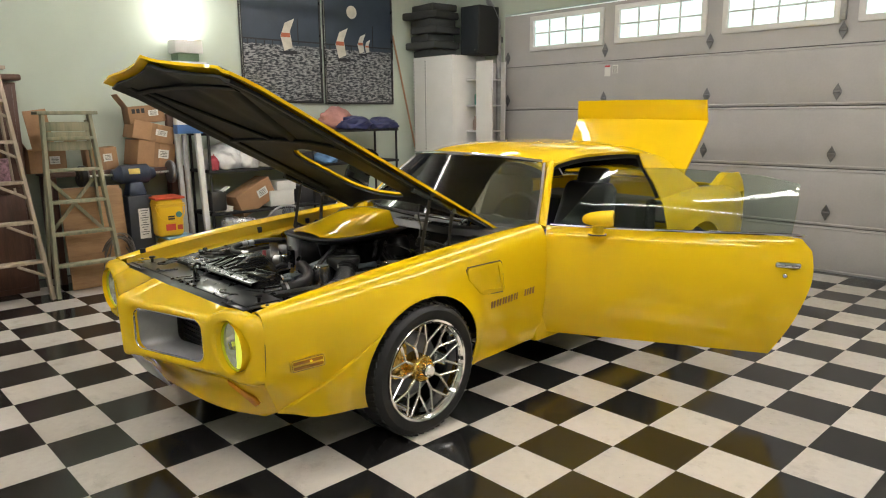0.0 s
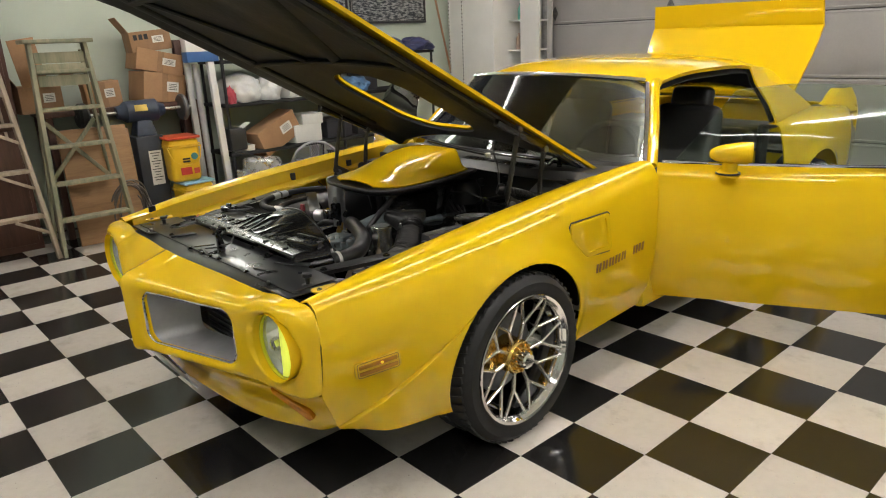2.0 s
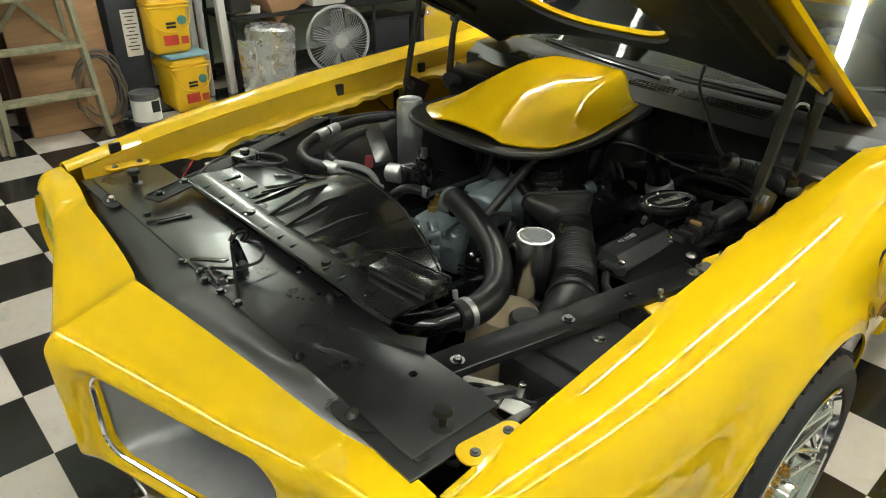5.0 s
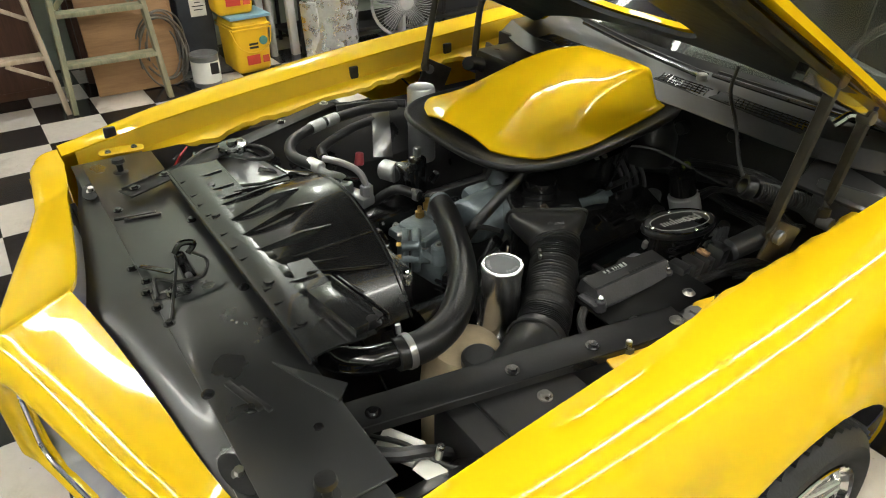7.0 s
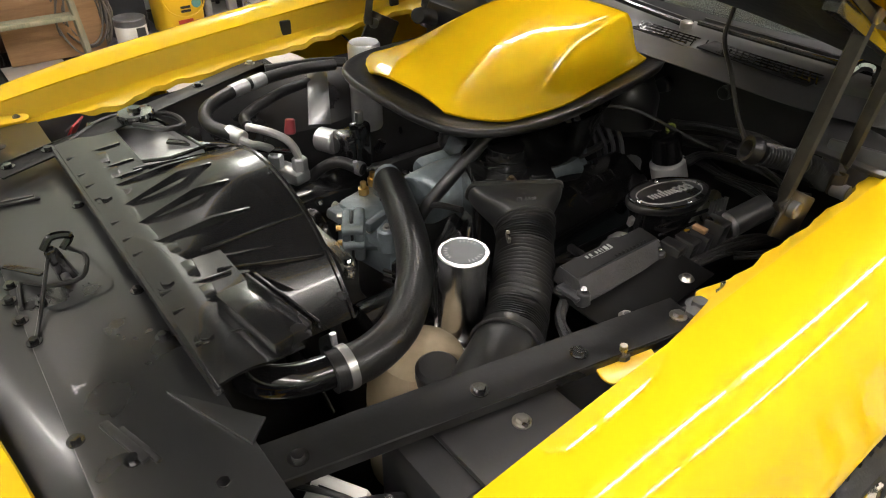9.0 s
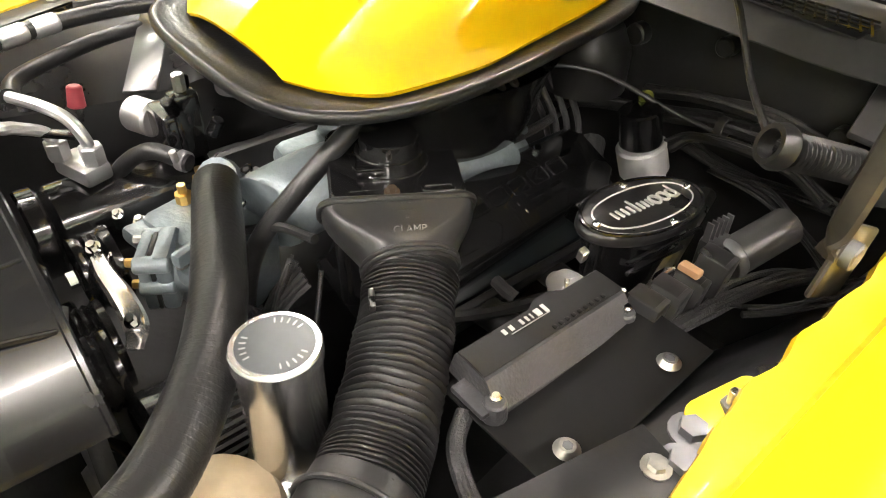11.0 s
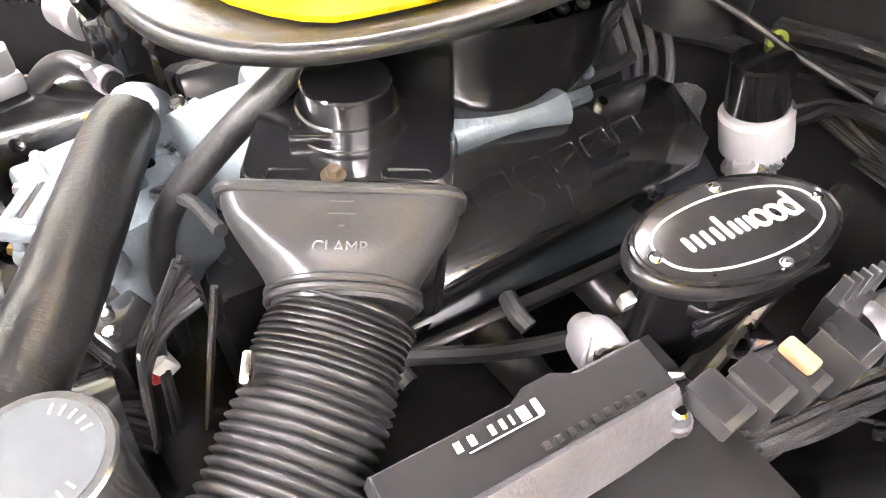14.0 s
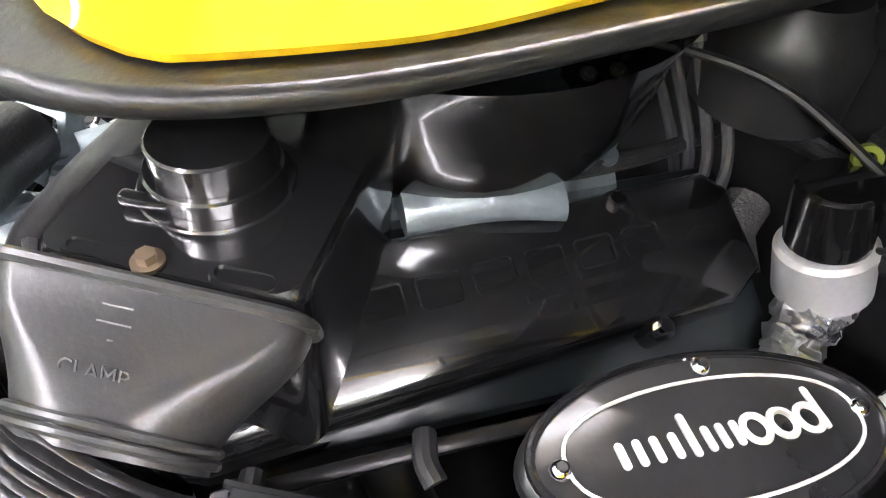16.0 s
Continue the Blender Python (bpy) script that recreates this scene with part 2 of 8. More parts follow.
def merge(bm, own):
    if bm is None:
        return own
    idx = {v: bm.verts.new(v.co) for v in own.verts}
    for f in own.faces:
        try:
            bm.faces.new([idx[v] for v in f.verts])
        except ValueError:
            pass
    own.free()
    return bm


def axis_m(p0, p1):
    p0, p1 = Vector(p0), Vector(p1)
    return Matrix.Translation(p0) @ (p1 - p0).to_track_quat("Z", "Y").to_matrix().to_4x4()


def lathe(profile, p0=(0, 0, 0), p1=(0, 0, 1), seg=24, bm=None, closed=False):
    """Turns (radius, height) pairs round the axis from p0 towards p1."""
    own = bmesh.new()
    m = axis_m(p0, p1)
    rings = []
    for r, h in profile:
        if r < 1e-6:
            rings.append([own.verts.new(m @ V(0, 0, h))])
        else:
            rings.append([own.verts.new(m @ V(r * math.cos(2 * math.pi * k / seg), r * math.sin(2 * math.pi * k / seg), h)) for k in range(seg)])
    pairs = list(zip(rings, rings[1:])) + ([(rings[-1], rings[0])] if closed else [])
    for a, b in pairs:
        for k in range(seg):
            k2 = (k + 1) % seg
            q = [a[k % len(a)], a[k2 % len(a)], b[k2 % len(b)], b[k % len(b)]]
            u = []
            for v in q:
                if v not in u:
                    u.append(v)
            if len(u) > 2:
                own.faces.new(u)
    return merge(bm, own)


def cyl(p0, p1, r, r1=None, seg=16, bev=0.0, bm=None):
    """A closed rod from p0 to p1."""
    h = (Vector(p1) - Vector(p0)).length
    r1 = r if r1 is None else r1
    b = min(bev, r * 0.5, h * 0.3)
    prof = [(0, 0), (r - b, 0), (r, b), (r1, h - b), (r1 - b, h), (0, h)] if b else [(0, 0), (r, 0), (r1, h), (0, h)]
    return lathe(prof, p0, p1, seg, bm)


def spline(pts, n=8):
    """Points along a smooth curve through pts."""
    p = [Vector(q) for q in pts]
    p = [2 * p[0] - p[1]] + p + [2 * p[-1] - p[-2]]
    out = []
    for i in range(1, len(p) - 2):
        for k in range(n):
            t = k / n
            a, b, c, d = p[i - 1:i + 3]
            out.append(0.5 * (2 * b + (c - a) * t + (2 * a - 5 * b + 4 * c - d) * t * t + (3 * b - a - 3 * c + d) * t ** 3))
    out.append(p[-2])
    return out


def tube(pts, r, seg=10, n=8, bm=None, smooth=True, radii=None, flat=1.0):
    """A hose along pts; radii gives its width from end to end; flat squashes it."""
    c = spline(pts, n) if smooth and len(pts) > 2 else [Vector(q) for q in pts]
    own = bmesh.new()
    up = V(0, 0, 1)
    rings = []
    for i, q in enumerate(c):
        d = (c[min(i + 1, len(c) - 1)] - c[max(i - 1, 0)]).normalized()
        x = d.cross(up)
        x = x.normalized() if x.length > 0.05 else d.cross(V(1, 0, 0)).normalized()
        y = x.cross(d).normalized()
        rr = r if radii is None else float(np.interp(i / (len(c) - 1), np.linspace(0, 1, len(radii)), radii))
        rings.append([own.verts.new(q + rr * (x * math.cos(2 * math.pi * k / seg) + y * flat * math.sin(2 * math.pi * k / seg))) for k in range(seg)])
    for a, b in zip(rings, rings[1:]):
        for k in range(seg):
            own.faces.new((a[k], a[(k + 1) % seg], b[(k + 1) % seg], b[k]))
    own.faces.new(rings[0])
    own.faces.new(rings[-1])
    return merge(bm, own)


def prism(poly, m, depth, bevel=0.0, bm=None, seg=2):
    """A flat outline (x, y) given depth along z, placed by m."""
    own = bmesh.new()
    lo = [own.verts.new((x, y, 0)) for x, y in poly]
    hi = [own.verts.new((x, y, depth)) for x, y in poly]
    own.faces.new(lo[::-1])
    own.faces.new(hi)
    for k in range(len(poly)):
        own.faces.new((lo[k], lo[(k + 1) % len(poly)], hi[(k + 1) % len(poly)], hi[k]))
    if bevel:
        bmesh.ops.bevel(own, geom=[e for e in own.edges if abs(e.verts[0].co.z - e.verts[1].co.z) < 1e-6], offset=bevel, segments=seg, profile=0.5, affect="EDGES")
    bmesh.ops.transform(own, matrix=m, verts=own.verts)
    return merge(bm, own)


def rrect(w, h, r, n=5):
    """A rounded rectangle's outline about the origin."""
    out = []
    for cx, cy, a0 in ((w / 2 - r, h / 2 - r, 0), (-w / 2 + r, h / 2 - r, 90), (-w / 2 + r, -h / 2 + r, 180), (w / 2 - r, -h / 2 + r, 270)):
        for k in range(n + 1):
            a = radians(a0 + 90 * k / n)
            out.append((cx + r * math.cos(a), cy + r * math.sin(a)))
    return out


def oval(a, b, n=32):
    return [(a * math.cos(2 * math.pi * k / n), b * math.sin(2 * math.pi * k / n)) for k in range(n)]


def loft(rings, bm=None, caps=True):
    """A skin over closed rings of equal count."""
    own = bmesh.new()
    vs = [[own.verts.new(p) for p in r] for r in rings]
    n = len(vs[0])
    for a, b in zip(vs, vs[1:]):
        for k in range(n):
            own.faces.new((a[k], a[(k + 1) % n], b[(k + 1) % n], b[k]))
    if caps:
        own.faces.new(vs[0][::-1])
        own.faces.new(vs[-1])
    return merge(bm, own)


def shell(grid, thick, bm=None):
    """A sheet through a grid of points, given thickness on one side."""
    nu, nv = len(grid), len(grid[0])
    own = bmesh.new()
    top = [[own.verts.new(p) for p in row] for row in grid]
    low = []
    for i in range(nu):
        row = []
        for j in range(nv):
            du = grid[min(i + 1, nu - 1)][j] - grid[max(i - 1, 0)][j]
            dv = grid[i][min(j + 1, nv - 1)] - grid[i][max(j - 1, 0)]
            nrm = du.cross(dv)
            nrm = nrm.normalized() if nrm.length > 1e-12 else V(0, 0, 1)
            row.append(own.verts.new(grid[i][j] - nrm * thick))
        low.append(row)
    for i in range(nu - 1):
        for j in range(nv - 1):
            own.faces.new((top[i][j], top[i + 1][j], top[i + 1][j + 1], top[i][j + 1]))
            own.faces.new((low[i][j], low[i][j + 1], low[i + 1][j + 1], low[i + 1][j]))
    rim = [(i, 0) for i in range(nu)] + [(nu - 1, j) for j in range(1, nv)] + [(i, nv - 1) for i in range(nu - 2, -1, -1)] + [(0, j) for j in range(nv - 2, 0, -1)]
    for a, b in zip(rim, rim[1:] + rim[:1]):
        own.faces.new((top[a[0]][a[1]], top[b[0]][b[1]], low[b[0]][b[1]], low[a[0]][a[1]]))
    return merge(bm, own)


def open_shell(grid, thick, inside, onto):
    """A sheet through a grid with an opening: points for which inside() holds are left out, those at its brink drawn onto the edge."""
    nu, nv = len(grid), len(grid[0])
    hid = [[inside(p) for p in row] for row in grid]
    keep = [(i, j) for i in range(nu - 1) for j in range(nv - 1) if not (hid[i][j] and hid[i + 1][j] and hid[i][j + 1] and hid[i + 1][j + 1])]
    own = bmesh.new()
    top, low = {}, {}
    for i, j in keep:
        for a, b in ((i, j), (i + 1, j), (i, j + 1), (i + 1, j + 1)):
            if (a, b) in top:
                continue
            du = grid[min(a + 1, nu - 1)][b] - grid[max(a - 1, 0)][b]
            dv = grid[a][min(b + 1, nv - 1)] - grid[a][max(b - 1, 0)]
            p = onto(grid[a][b]) if hid[a][b] else grid[a][b]
            top[a, b], low[a, b] = own.verts.new(p), own.verts.new(p - du.cross(dv).normalized() * thick)
    count = {}
    for i, j in keep:
        q = [(i, j), (i + 1, j), (i + 1, j + 1), (i, j + 1)]
        own.faces.new([top[k] for k in q])
        own.faces.new([low[k] for k in q[::-1]])
        for a, b in zip(q, q[1:] + q[:1]):
            if (b, a) in count:
                del count[b, a]
            else:
                count[a, b] = 1
    for a, b in count:
        own.faces.new((top[b], top[a], low[a], low[b]))
    return own


def cut(bm, *cutters):
    """bm less the cutters."""
    a = new("tmp", to_mesh("tmp", bm, None))
    tools = []
    for c in cutters:
        t = new("tmp", to_mesh("tmp", c, None))
        md = a.modifiers.new("cut", "BOOLEAN")
        md.operation, md.object, md.solver = "DIFFERENCE", t, "EXACT"
        tools.append(t)
    dg = bpy.context.evaluated_depsgraph_get()
    dg.update()
    out = bmesh.new()
    ev = a.evaluated_get(dg)
    out.from_mesh(ev.to_mesh())
    ev.to_mesh_clear()
    for o in (a, *tools):
        me = o.data
        bpy.data.objects.remove(o)
        bpy.data.meshes.remove(me)
    return out


def mirror(bm):
    for v in bm.verts:
        v.co.x = -v.co.x
    bmesh.ops.reverse_faces(bm, faces=bm.faces)
    return bm


def bolt(p, n, r=0.008, h=0.006, washer=True, bm=None):
    """A hexagon bolt head on a washer."""
    p, n = Vector(p), Vector(n).normalized()
    if washer:
        bm = cyl(p - n * 0.001, p + n * 0.0018, r * 1.55, seg=16, bm=bm)
    bm = cyl(p, p + n * h, r, r * 0.94, seg=6, bm=bm)
    return bm


def text_mesh(body, size, depth, m, bm=None):
    """Raised letters."""
    cu = bpy.data.curves.new("tmp", "FONT")
    cu.body, cu.size, cu.extrude, cu.align_x, cu.align_y = body, size, depth, "CENTER", "CENTER"
    ob = new("tmp", cu)
    dg = bpy.context.evaluated_depsgraph_get()
    own = bmesh.new()
    ev = ob.evaluated_get(dg)
    own.from_mesh(ev.to_mesh())
    ev.to_mesh_clear()
    bpy.data.objects.remove(ob)
    bpy.data.curves.remove(cu)
    bmesh.ops.transform(own, matrix=m, verts=own.verts)
    return merge(bm, own)


def basis(o, x, y):
    """A frame at o with axes along x and, squared to it, y."""
    x, y = Vector(x).normalized(), Vector(y)
    z = x.cross(y).normalized()
    y = z.cross(x)
    m = Matrix((x, y, z)).transposed().to_4x4()
    m.translation = Vector(o)
    return m

# ---- the garage ----
T = 0.3048
XW, YD, XE, YS, ZC = -5.25, 4.95, 4.2, -5.0, 3.25
IW, IE, JS, JD = -18, 14, -17, 17
floor = solo("floor", box((-0.5, 0, -0.06), (9.9, 10.3, 0.108), 0), GROUT, "chequered floor of black and cream vinyl tiles", "floor", kind="structure")


def wall(name, c, s, label):
    return solo(name, box(c, s), WALLPAINT, label, "wall", kind="structure")


wall("wall_west", (XW - 0.06, 0, ZC / 2), (0.12, 10.4, ZC), "pale green painted garage wall")
wall("wall_east", (XE + 0.06, 0, ZC / 2), (0.12, 10.4, ZC), "pale green painted garage wall")
wall("wall_south", (-0.5, YS - 0.06, ZC / 2), (9.5, 0.12, ZC), "pale green painted garage wall")
DX0, DX1, DZ = -4.2, 0.98, 2.7
wall("wall_north_corner", ((XW + DX0) / 2, YD + 0.06, ZC / 2), (DX0 - XW, 0.12, ZC), "pale green wall beside the garage door")
wall("wall_north_east", ((XE + DX1) / 2, YD + 0.06, ZC / 2), (XE - DX1, 0.12, ZC), "pale green wall beside the garage door")
wall("wall_north_lintel", ((DX0 + DX1) / 2, YD + 0.06, (ZC + DZ) / 2), (DX1 - DX0, 0.12, ZC - DZ), "pale green wall above the garage door")
solo("ceiling", box((-0.5, 0, ZC + 0.06), (9.7, 10.4, 0.12)), CEILPAINT, "white painted garage ceiling", "ceiling", kind="structure")
solo("ground", box((0, 0, -0.22), (400, 400, 0.2)), mat("driveway_concrete", (0.42, 0.41, 0.39), 0.85, scale=2, bump=0.2), "pale concrete driveway outside the garage", "ground", kind="structure")

# overhead door: four sections with embossed steel panels, a row of windows on top
gd = empty("garage_door", "closed off-white sectional garage door with windows in its top section", "garage door", ((DX0 + DX1) / 2, YD + 0.03, 0), kind="structure")
GX = (DX0 + DX1) / 2
SEAMS = (0.0, 0.43, 0.96, 1.52, 2.05, 2.68)
COLS = (-3.25, -2.05, -0.83, 0.37)
for k, (z0, z1) in enumerate(zip(SEAMS, SEAMS[1:])):
    own = box((0, 0, (z0 + z1) / 2), (DX1 - DX0, 0.045, z1 - z0 - 0.008), 0.004)
    # rolled lips along the joints
    for zz in (z0 + 0.022, z1 - 0.022):
        own = box((0, -0.0245, zz), (DX1 - DX0, 0.012, 0.016), 0.004, None, own)
    if k == 4:
        holes = [box((x - GX, 0, 2.43), (0.98, 0.3, 0.33)) for x in COLS]
        own = cut(box((0, 0, (z0 + z1) / 2), (DX1 - DX0, 0.045, z1 - z0 - 0.008)), *holes)
    part("door_section", own, DOORPAINT, gd)
    if k:
        # unseen strip added inside each joint to stop daylight leaking through
        part("weather_seal", box((0, 0.012, z0), (DX1 - DX0, 0.016, 0.02)), RUBBER, gd)
for x in COLS:
    f = cut(box((x - GX, -0.03, 2.43), (1.06, 0.03, 0.41), 0.008), box((x - GX, 0, 2.43), (0.95, 0.3, 0.30)))
    win = part("window_frame", f, WHITEPAINT, gd, "white plastic window frame with eight panes")
    for i in range(1, 4):
        part("glazing_bar", box((x - GX - 0.475 + 0.2375 * i, -0.028, 2.43), (0.018, 0.02, 0.30), 0.003), WHITEPAINT, win)
    part("glazing_bar", box((x - GX, -0.027, 2.43), (0.95, 0.018, 0.018), 0.003), WHITEPAINT, win)
    g = part("pane", box((x - GX, 0.005, 2.43), (0.96, 0.004, 0.31)), GLASS, win, "clear window glass")
    g.visible_shadow = False
diamond = [(0, 0.078), (0.014, 0.05), (0.036, 0.012), (0.036, -0.012), (0.014, -0.05), (0, -0.078), (-0.014, -0.05), (-0.036, -0.012), (-0.036, 0.012), (-0.014, 0.05)]
for x in (-3.93 - 0.2, -2.69, -1.47, -0.265, 0.92):
    for z in (0.56, 1.09, 1.64, 2.165):
        hb = prism(diamond, basis((0, 0, 0), (1, 0, 0), (0, 0, 1)), 0.008, 0.002)
        hb = cyl((-0.03, -0.012, 0), (0.03, -0.012, 0), 0.009, seg=8, bm=hb)
        for dz in (0.045, -0.045):
            hb = bolt((0, -0.004, dz), (0, -1, 0), 0.006, 0.005, False, hb)
        h = part("hinge", hb, DARKSTEEL, gd, "galvanised steel leaf hinge")
        h.matrix_basis = pose(x - GX, -0.036, z)
part("lift_bracket", box((-0.27 - GX, -0.06, 2.5), (0.05, 0.03, 0.5), 0.004), TRACK, gd, "perforated steel angle of the door opener")
lab = part("warning_label", box((-2.66 - GX, -0.0245, 1.94), (0.075, 0.002, 0.12)), PAPER, gd, "white safety label with red heading")
part("heading", box((-2.66 - GX, -0.027, 1.99), (0.07, 0.002, 0.018)), RED, lab)
lab2 = part("notice_label", box((-2.56 - GX, -0.0245, 1.955), (0.07, 0.002, 0.09)), PAPER, gd)
for k in range(7):
    part("text_bar", box((-2.56 - GX, -0.0265, 1.985 - k * 0.011), (0.058, 0.002, 0.004)), INK, lab2)
# vertical track and its bend
tr = empty("door_track", "galvanised steel garage door track with brackets", "door track", (DX0 - 0.03, YD - 0.08, 0), kind="structure")
tp = [(0, 0, 0.02), (0, 0, 1.2), (0, 0, 2.45), (0, -0.06, 2.68), (0, -0.2, 2.84), (0, -0.42, 2.9), (0, -2.5, 2.95)]
part("rail", tube(tp, 0.032, 8, 6), TRACK, tr)
for z in (0.5, 1.25, 1.95, 2.4):
    part("bracket", box((-0.02, 0.04, z), (0.05, 0.09, 0.07), 0.006), DARKSTEEL, tr)
# added glowing sheet that stands for the daylight outside the windows
solo("backdrop_garden", box((-1.5, 14, 3), (40, 0.2, 9)), glow("bright_garden", (0.80, 0.90, 0.86), 2.2), "glowing sheet added outside, standing for daylight beyond the door windows", "backdrop", kind="structure")

# ceiling strip lights under wrap-round diffusers
def strip(x, y, rz, length=2.4):
    e = empty("strip_light", "white ceiling strip light with a glowing wrap-round diffuser", "light", (x, y, ZC), rz, "ceiling strip lights")
    part("housing", box((0, 0, -0.015), (0.10, length, 0.03), 0.006), WHITEPAINT, e)
    part("diffuser", box((0, 0, -0.055), (0.12, length - 0.06, 0.05), 0.018), TUBE, e, "glowing white diffuser")
    for q in (-1, 1):
        part("end_cap", box((0, q * (length / 2 - 0.015), -0.058), (0.125, 0.025, 0.056), 0.006), WHITEPAINT, e)
    return e


for sx, sy, sr in STRIPS:
    strip(sx, sy, sr)

# ---- the car: u to its left-hand side, y to its tail, z up ----
XC = -1.25
car = empty("car", "bright yellow coupe with open bonnet, open doors and raised boot lid", "car")
PIV = Matrix.Translation((0.75, 0.2, 0.7))
CARM = pose(XC, 0, 0) @ PIV @ pose(0, 0, 0, 0, 0.7, 1.1) @ PIV.inverted()
car.matrix_world = CARM
HUBY, REARY, HUBZ = 0.108, 2.87, 0.311


def lin(x, xs, ys):
    return float(np.interp(x, xs, ys))


def ip(x, xs, ys):
    """A smooth curve through the knots that does not overshoot them."""
    if x <= xs[0]:
        return float(ys[0])
    if x >= xs[-1]:
        return float(ys[-1])
    n = len(xs)
    h = [xs[i + 1] - xs[i] for i in range(n - 1)]
    d = [(ys[i + 1] - ys[i]) / h[i] for i in range(n - 1)]
    g = [d[0]]
    for i in range(1, n - 1):
        if d[i - 1] * d[i] <= 0:
            g.append(0.0)
        else:
            w0, w1 = 2 * h[i] + h[i - 1], h[i] + 2 * h[i - 1]
            g.append((w0 + w1) / (w0 / d[i - 1] + w1 / d[i]))
    g.append(d[-1])
    i = min(n - 2, max(k for k in range(n) if xs[k] <= x))
    t = (x - xs[i]) / h[i]
    return float(ys[i] * (1 + 2 * t) * (1 - t) ** 2 + h[i] * g[i] * t * (1 - t) ** 2 + ys[i + 1] * t * t * (3 - 2 * t) + h[i] * g[i + 1] * t * t * (t - 1))


def sm(x, a, b):
    t = min(1, max(0, (x - a) / (b - a)))
    return t * t * (3 - 2 * t)


def arch_z(y, yc, r, zc):
    d = r * r - (y - yc) ** 2
    return zc + math.sqrt(d) if d > 0 else -1


UC = -0.025
FY = (-0.66, -0.42, -0.1, 0.13, 0.5, 1.06)


def fender_section(y):
    """The flank's outline at y, from the bonnet gap down."""
    w = ip(y, FY, (0.757, 0.826, 0.850, 0.85, 0.84, 0.828))
    ui = ip(y, (-0.66, 0.9, 1.06), (0.665, 0.665, 0.70))
    zi = ip(y, (-0.66, -0.45, 0.0, 0.5, 0.9, 1.06), (0.70, 0.735, 0.785, 0.825, 0.852, 0.862))
    k = w - ui
    low = ip(y, (-0.66, -0.5, -0.2, 0.5, 1.06), (0.262, 0.225, 0.205, 0.21, 0.225))
    front = sm(-y, 0.35, 0.66)
    pts = [V(ui, y, zi), V(ui + 0.3 * k, y, zi + 0.012), V(ui + 0.6 * k, y, zi + 0.006), V(ui + 0.85 * k, y, zi - 0.035 + 0.012 * front), V(w - 0.006, y, zi - 0.10),
           V(w, y, 0.58), V(w - 0.004 - 0.006 * front, y, 0.47), V(w - 0.018 - 0.02 * front, y, 0.37), V(w - 0.036 - 0.02 * front, y, 0.29), V(w - 0.055 - 0.01 * front, y, low)]
    return spline(pts, 6)


Y_ARCH, Z_ARCH, A_ARCH, B_ARCH = 0.125, 0.335, 0.352, 0.320


def fair(grid, n, ends=True):
    """Evens the rows of a grid along its length."""
    for _ in range(n):
        grid = [grid[0]] + [[a * 0.25 + b * 0.5 + c * 0.25 for a, b, c in zip(grid[i - 1], grid[i], grid[i + 1])] for i in range(1, len(grid) - 1)] + [grid[-1]]
    return grid


def resample(sec, n, full=False):
    """Points at even steps along a line; full: in all three axes."""
    ln = [0]
    for a, b in zip(sec, sec[1:]):
        ln.append(ln[-1] + (b - a).length)
    return [V(lin(f, ln, [p.x for p in sec]), lin(f, ln, [p.y for p in sec]) if full else sec[0].y, lin(f, ln, [p.z for p in sec])) for f in np.linspace(0, ln[-1], n)]


def crease_z(y):
    """The sweeping crease above the air spat ahead of the wheel."""
    return ip(y, (-0.66, -0.60, -0.52, -0.446, -0.328, -0.193, -0.10, 0.0, 0.13), (0.265, 0.288, 0.322, 0.359, 0.416, 0.505, 0.595, 0.652, 0.675))


def fender(s):
    base, lift = [], [0.0] * 38 + [-0.1, -0.55, 0.35, 0.85, 1.0] + [1.0] * 24
    for y in np.linspace(-0.652, 1.06, 108):
        sec = fender_section(y)
        ln = [0]
        for a, b in zip(sec, sec[1:]):
            ln.append(ln[-1] + (b - a).length)
        top = max(range(len(sec)), key=lambda i: sec[i].z)
        sc = lin(-crease_z(y), [-p.z for p in sec[top:]], ln[top:])
        arcs = list(np.linspace(0, sc - 0.008, 38)) + [sc - 0.0035, sc, sc + 0.0025, sc + 0.006, sc + 0.012] + list(np.linspace(sc + 0.02, ln[-1], 24))
        base.append([V(lin(f, ln, [q.x for q in sec]), y, lin(f, ln, [q.z for q in sec])) for f in arcs])
    grid = []
    for row in fair(base, 110):
        y = row[0].y
        amp = 0.010 * sm(y, -0.72, -0.56) * (1 - sm(y, -0.12, 0.06))
        out = []
        for p, k in zip(row, lift):
            d = (math.hypot((y - Y_ARCH) / A_ARCH, (p.z - Z_ARCH) / B_ARCH) - 1) * 0.335
            flare = 0.024 * math.exp(-(max(0, d) / 0.055) ** 2) if p.z > 0.2 else 0
            dx = max(flare, amp * k) if amp * k >= 0 else amp * k + flare
            dy = 0.48 * max(0, 0.42 - p.z) * (1 - sm(y, -0.652, -0.40))
            out.append(p + V(dx, dy, 0))
        grid.append(out)

    def gone(p):
        return math.hypot((p.y - Y_ARCH) / A_ARCH, (p.z - Z_ARCH) / B_ARCH) < 1

    def edge(p):
        k = math.hypot((p.y - Y_ARCH) / A_ARCH, (p.z - Z_ARCH) / B_ARCH)
        return V(p.x, Y_ARCH + (p.y - Y_ARCH) / k, Z_ARCH + (p.z - Z_ARCH) / k)
    bm = open_shell(grid, -0.006, gone, edge)
    return bm if s > 0 else far_side(bm)


def far_side(bm):
    """The mirror image about the car's middle line."""
    mirror(bm)
    for v in bm.verts:
        v.co.x += 2 * UC
    return bm


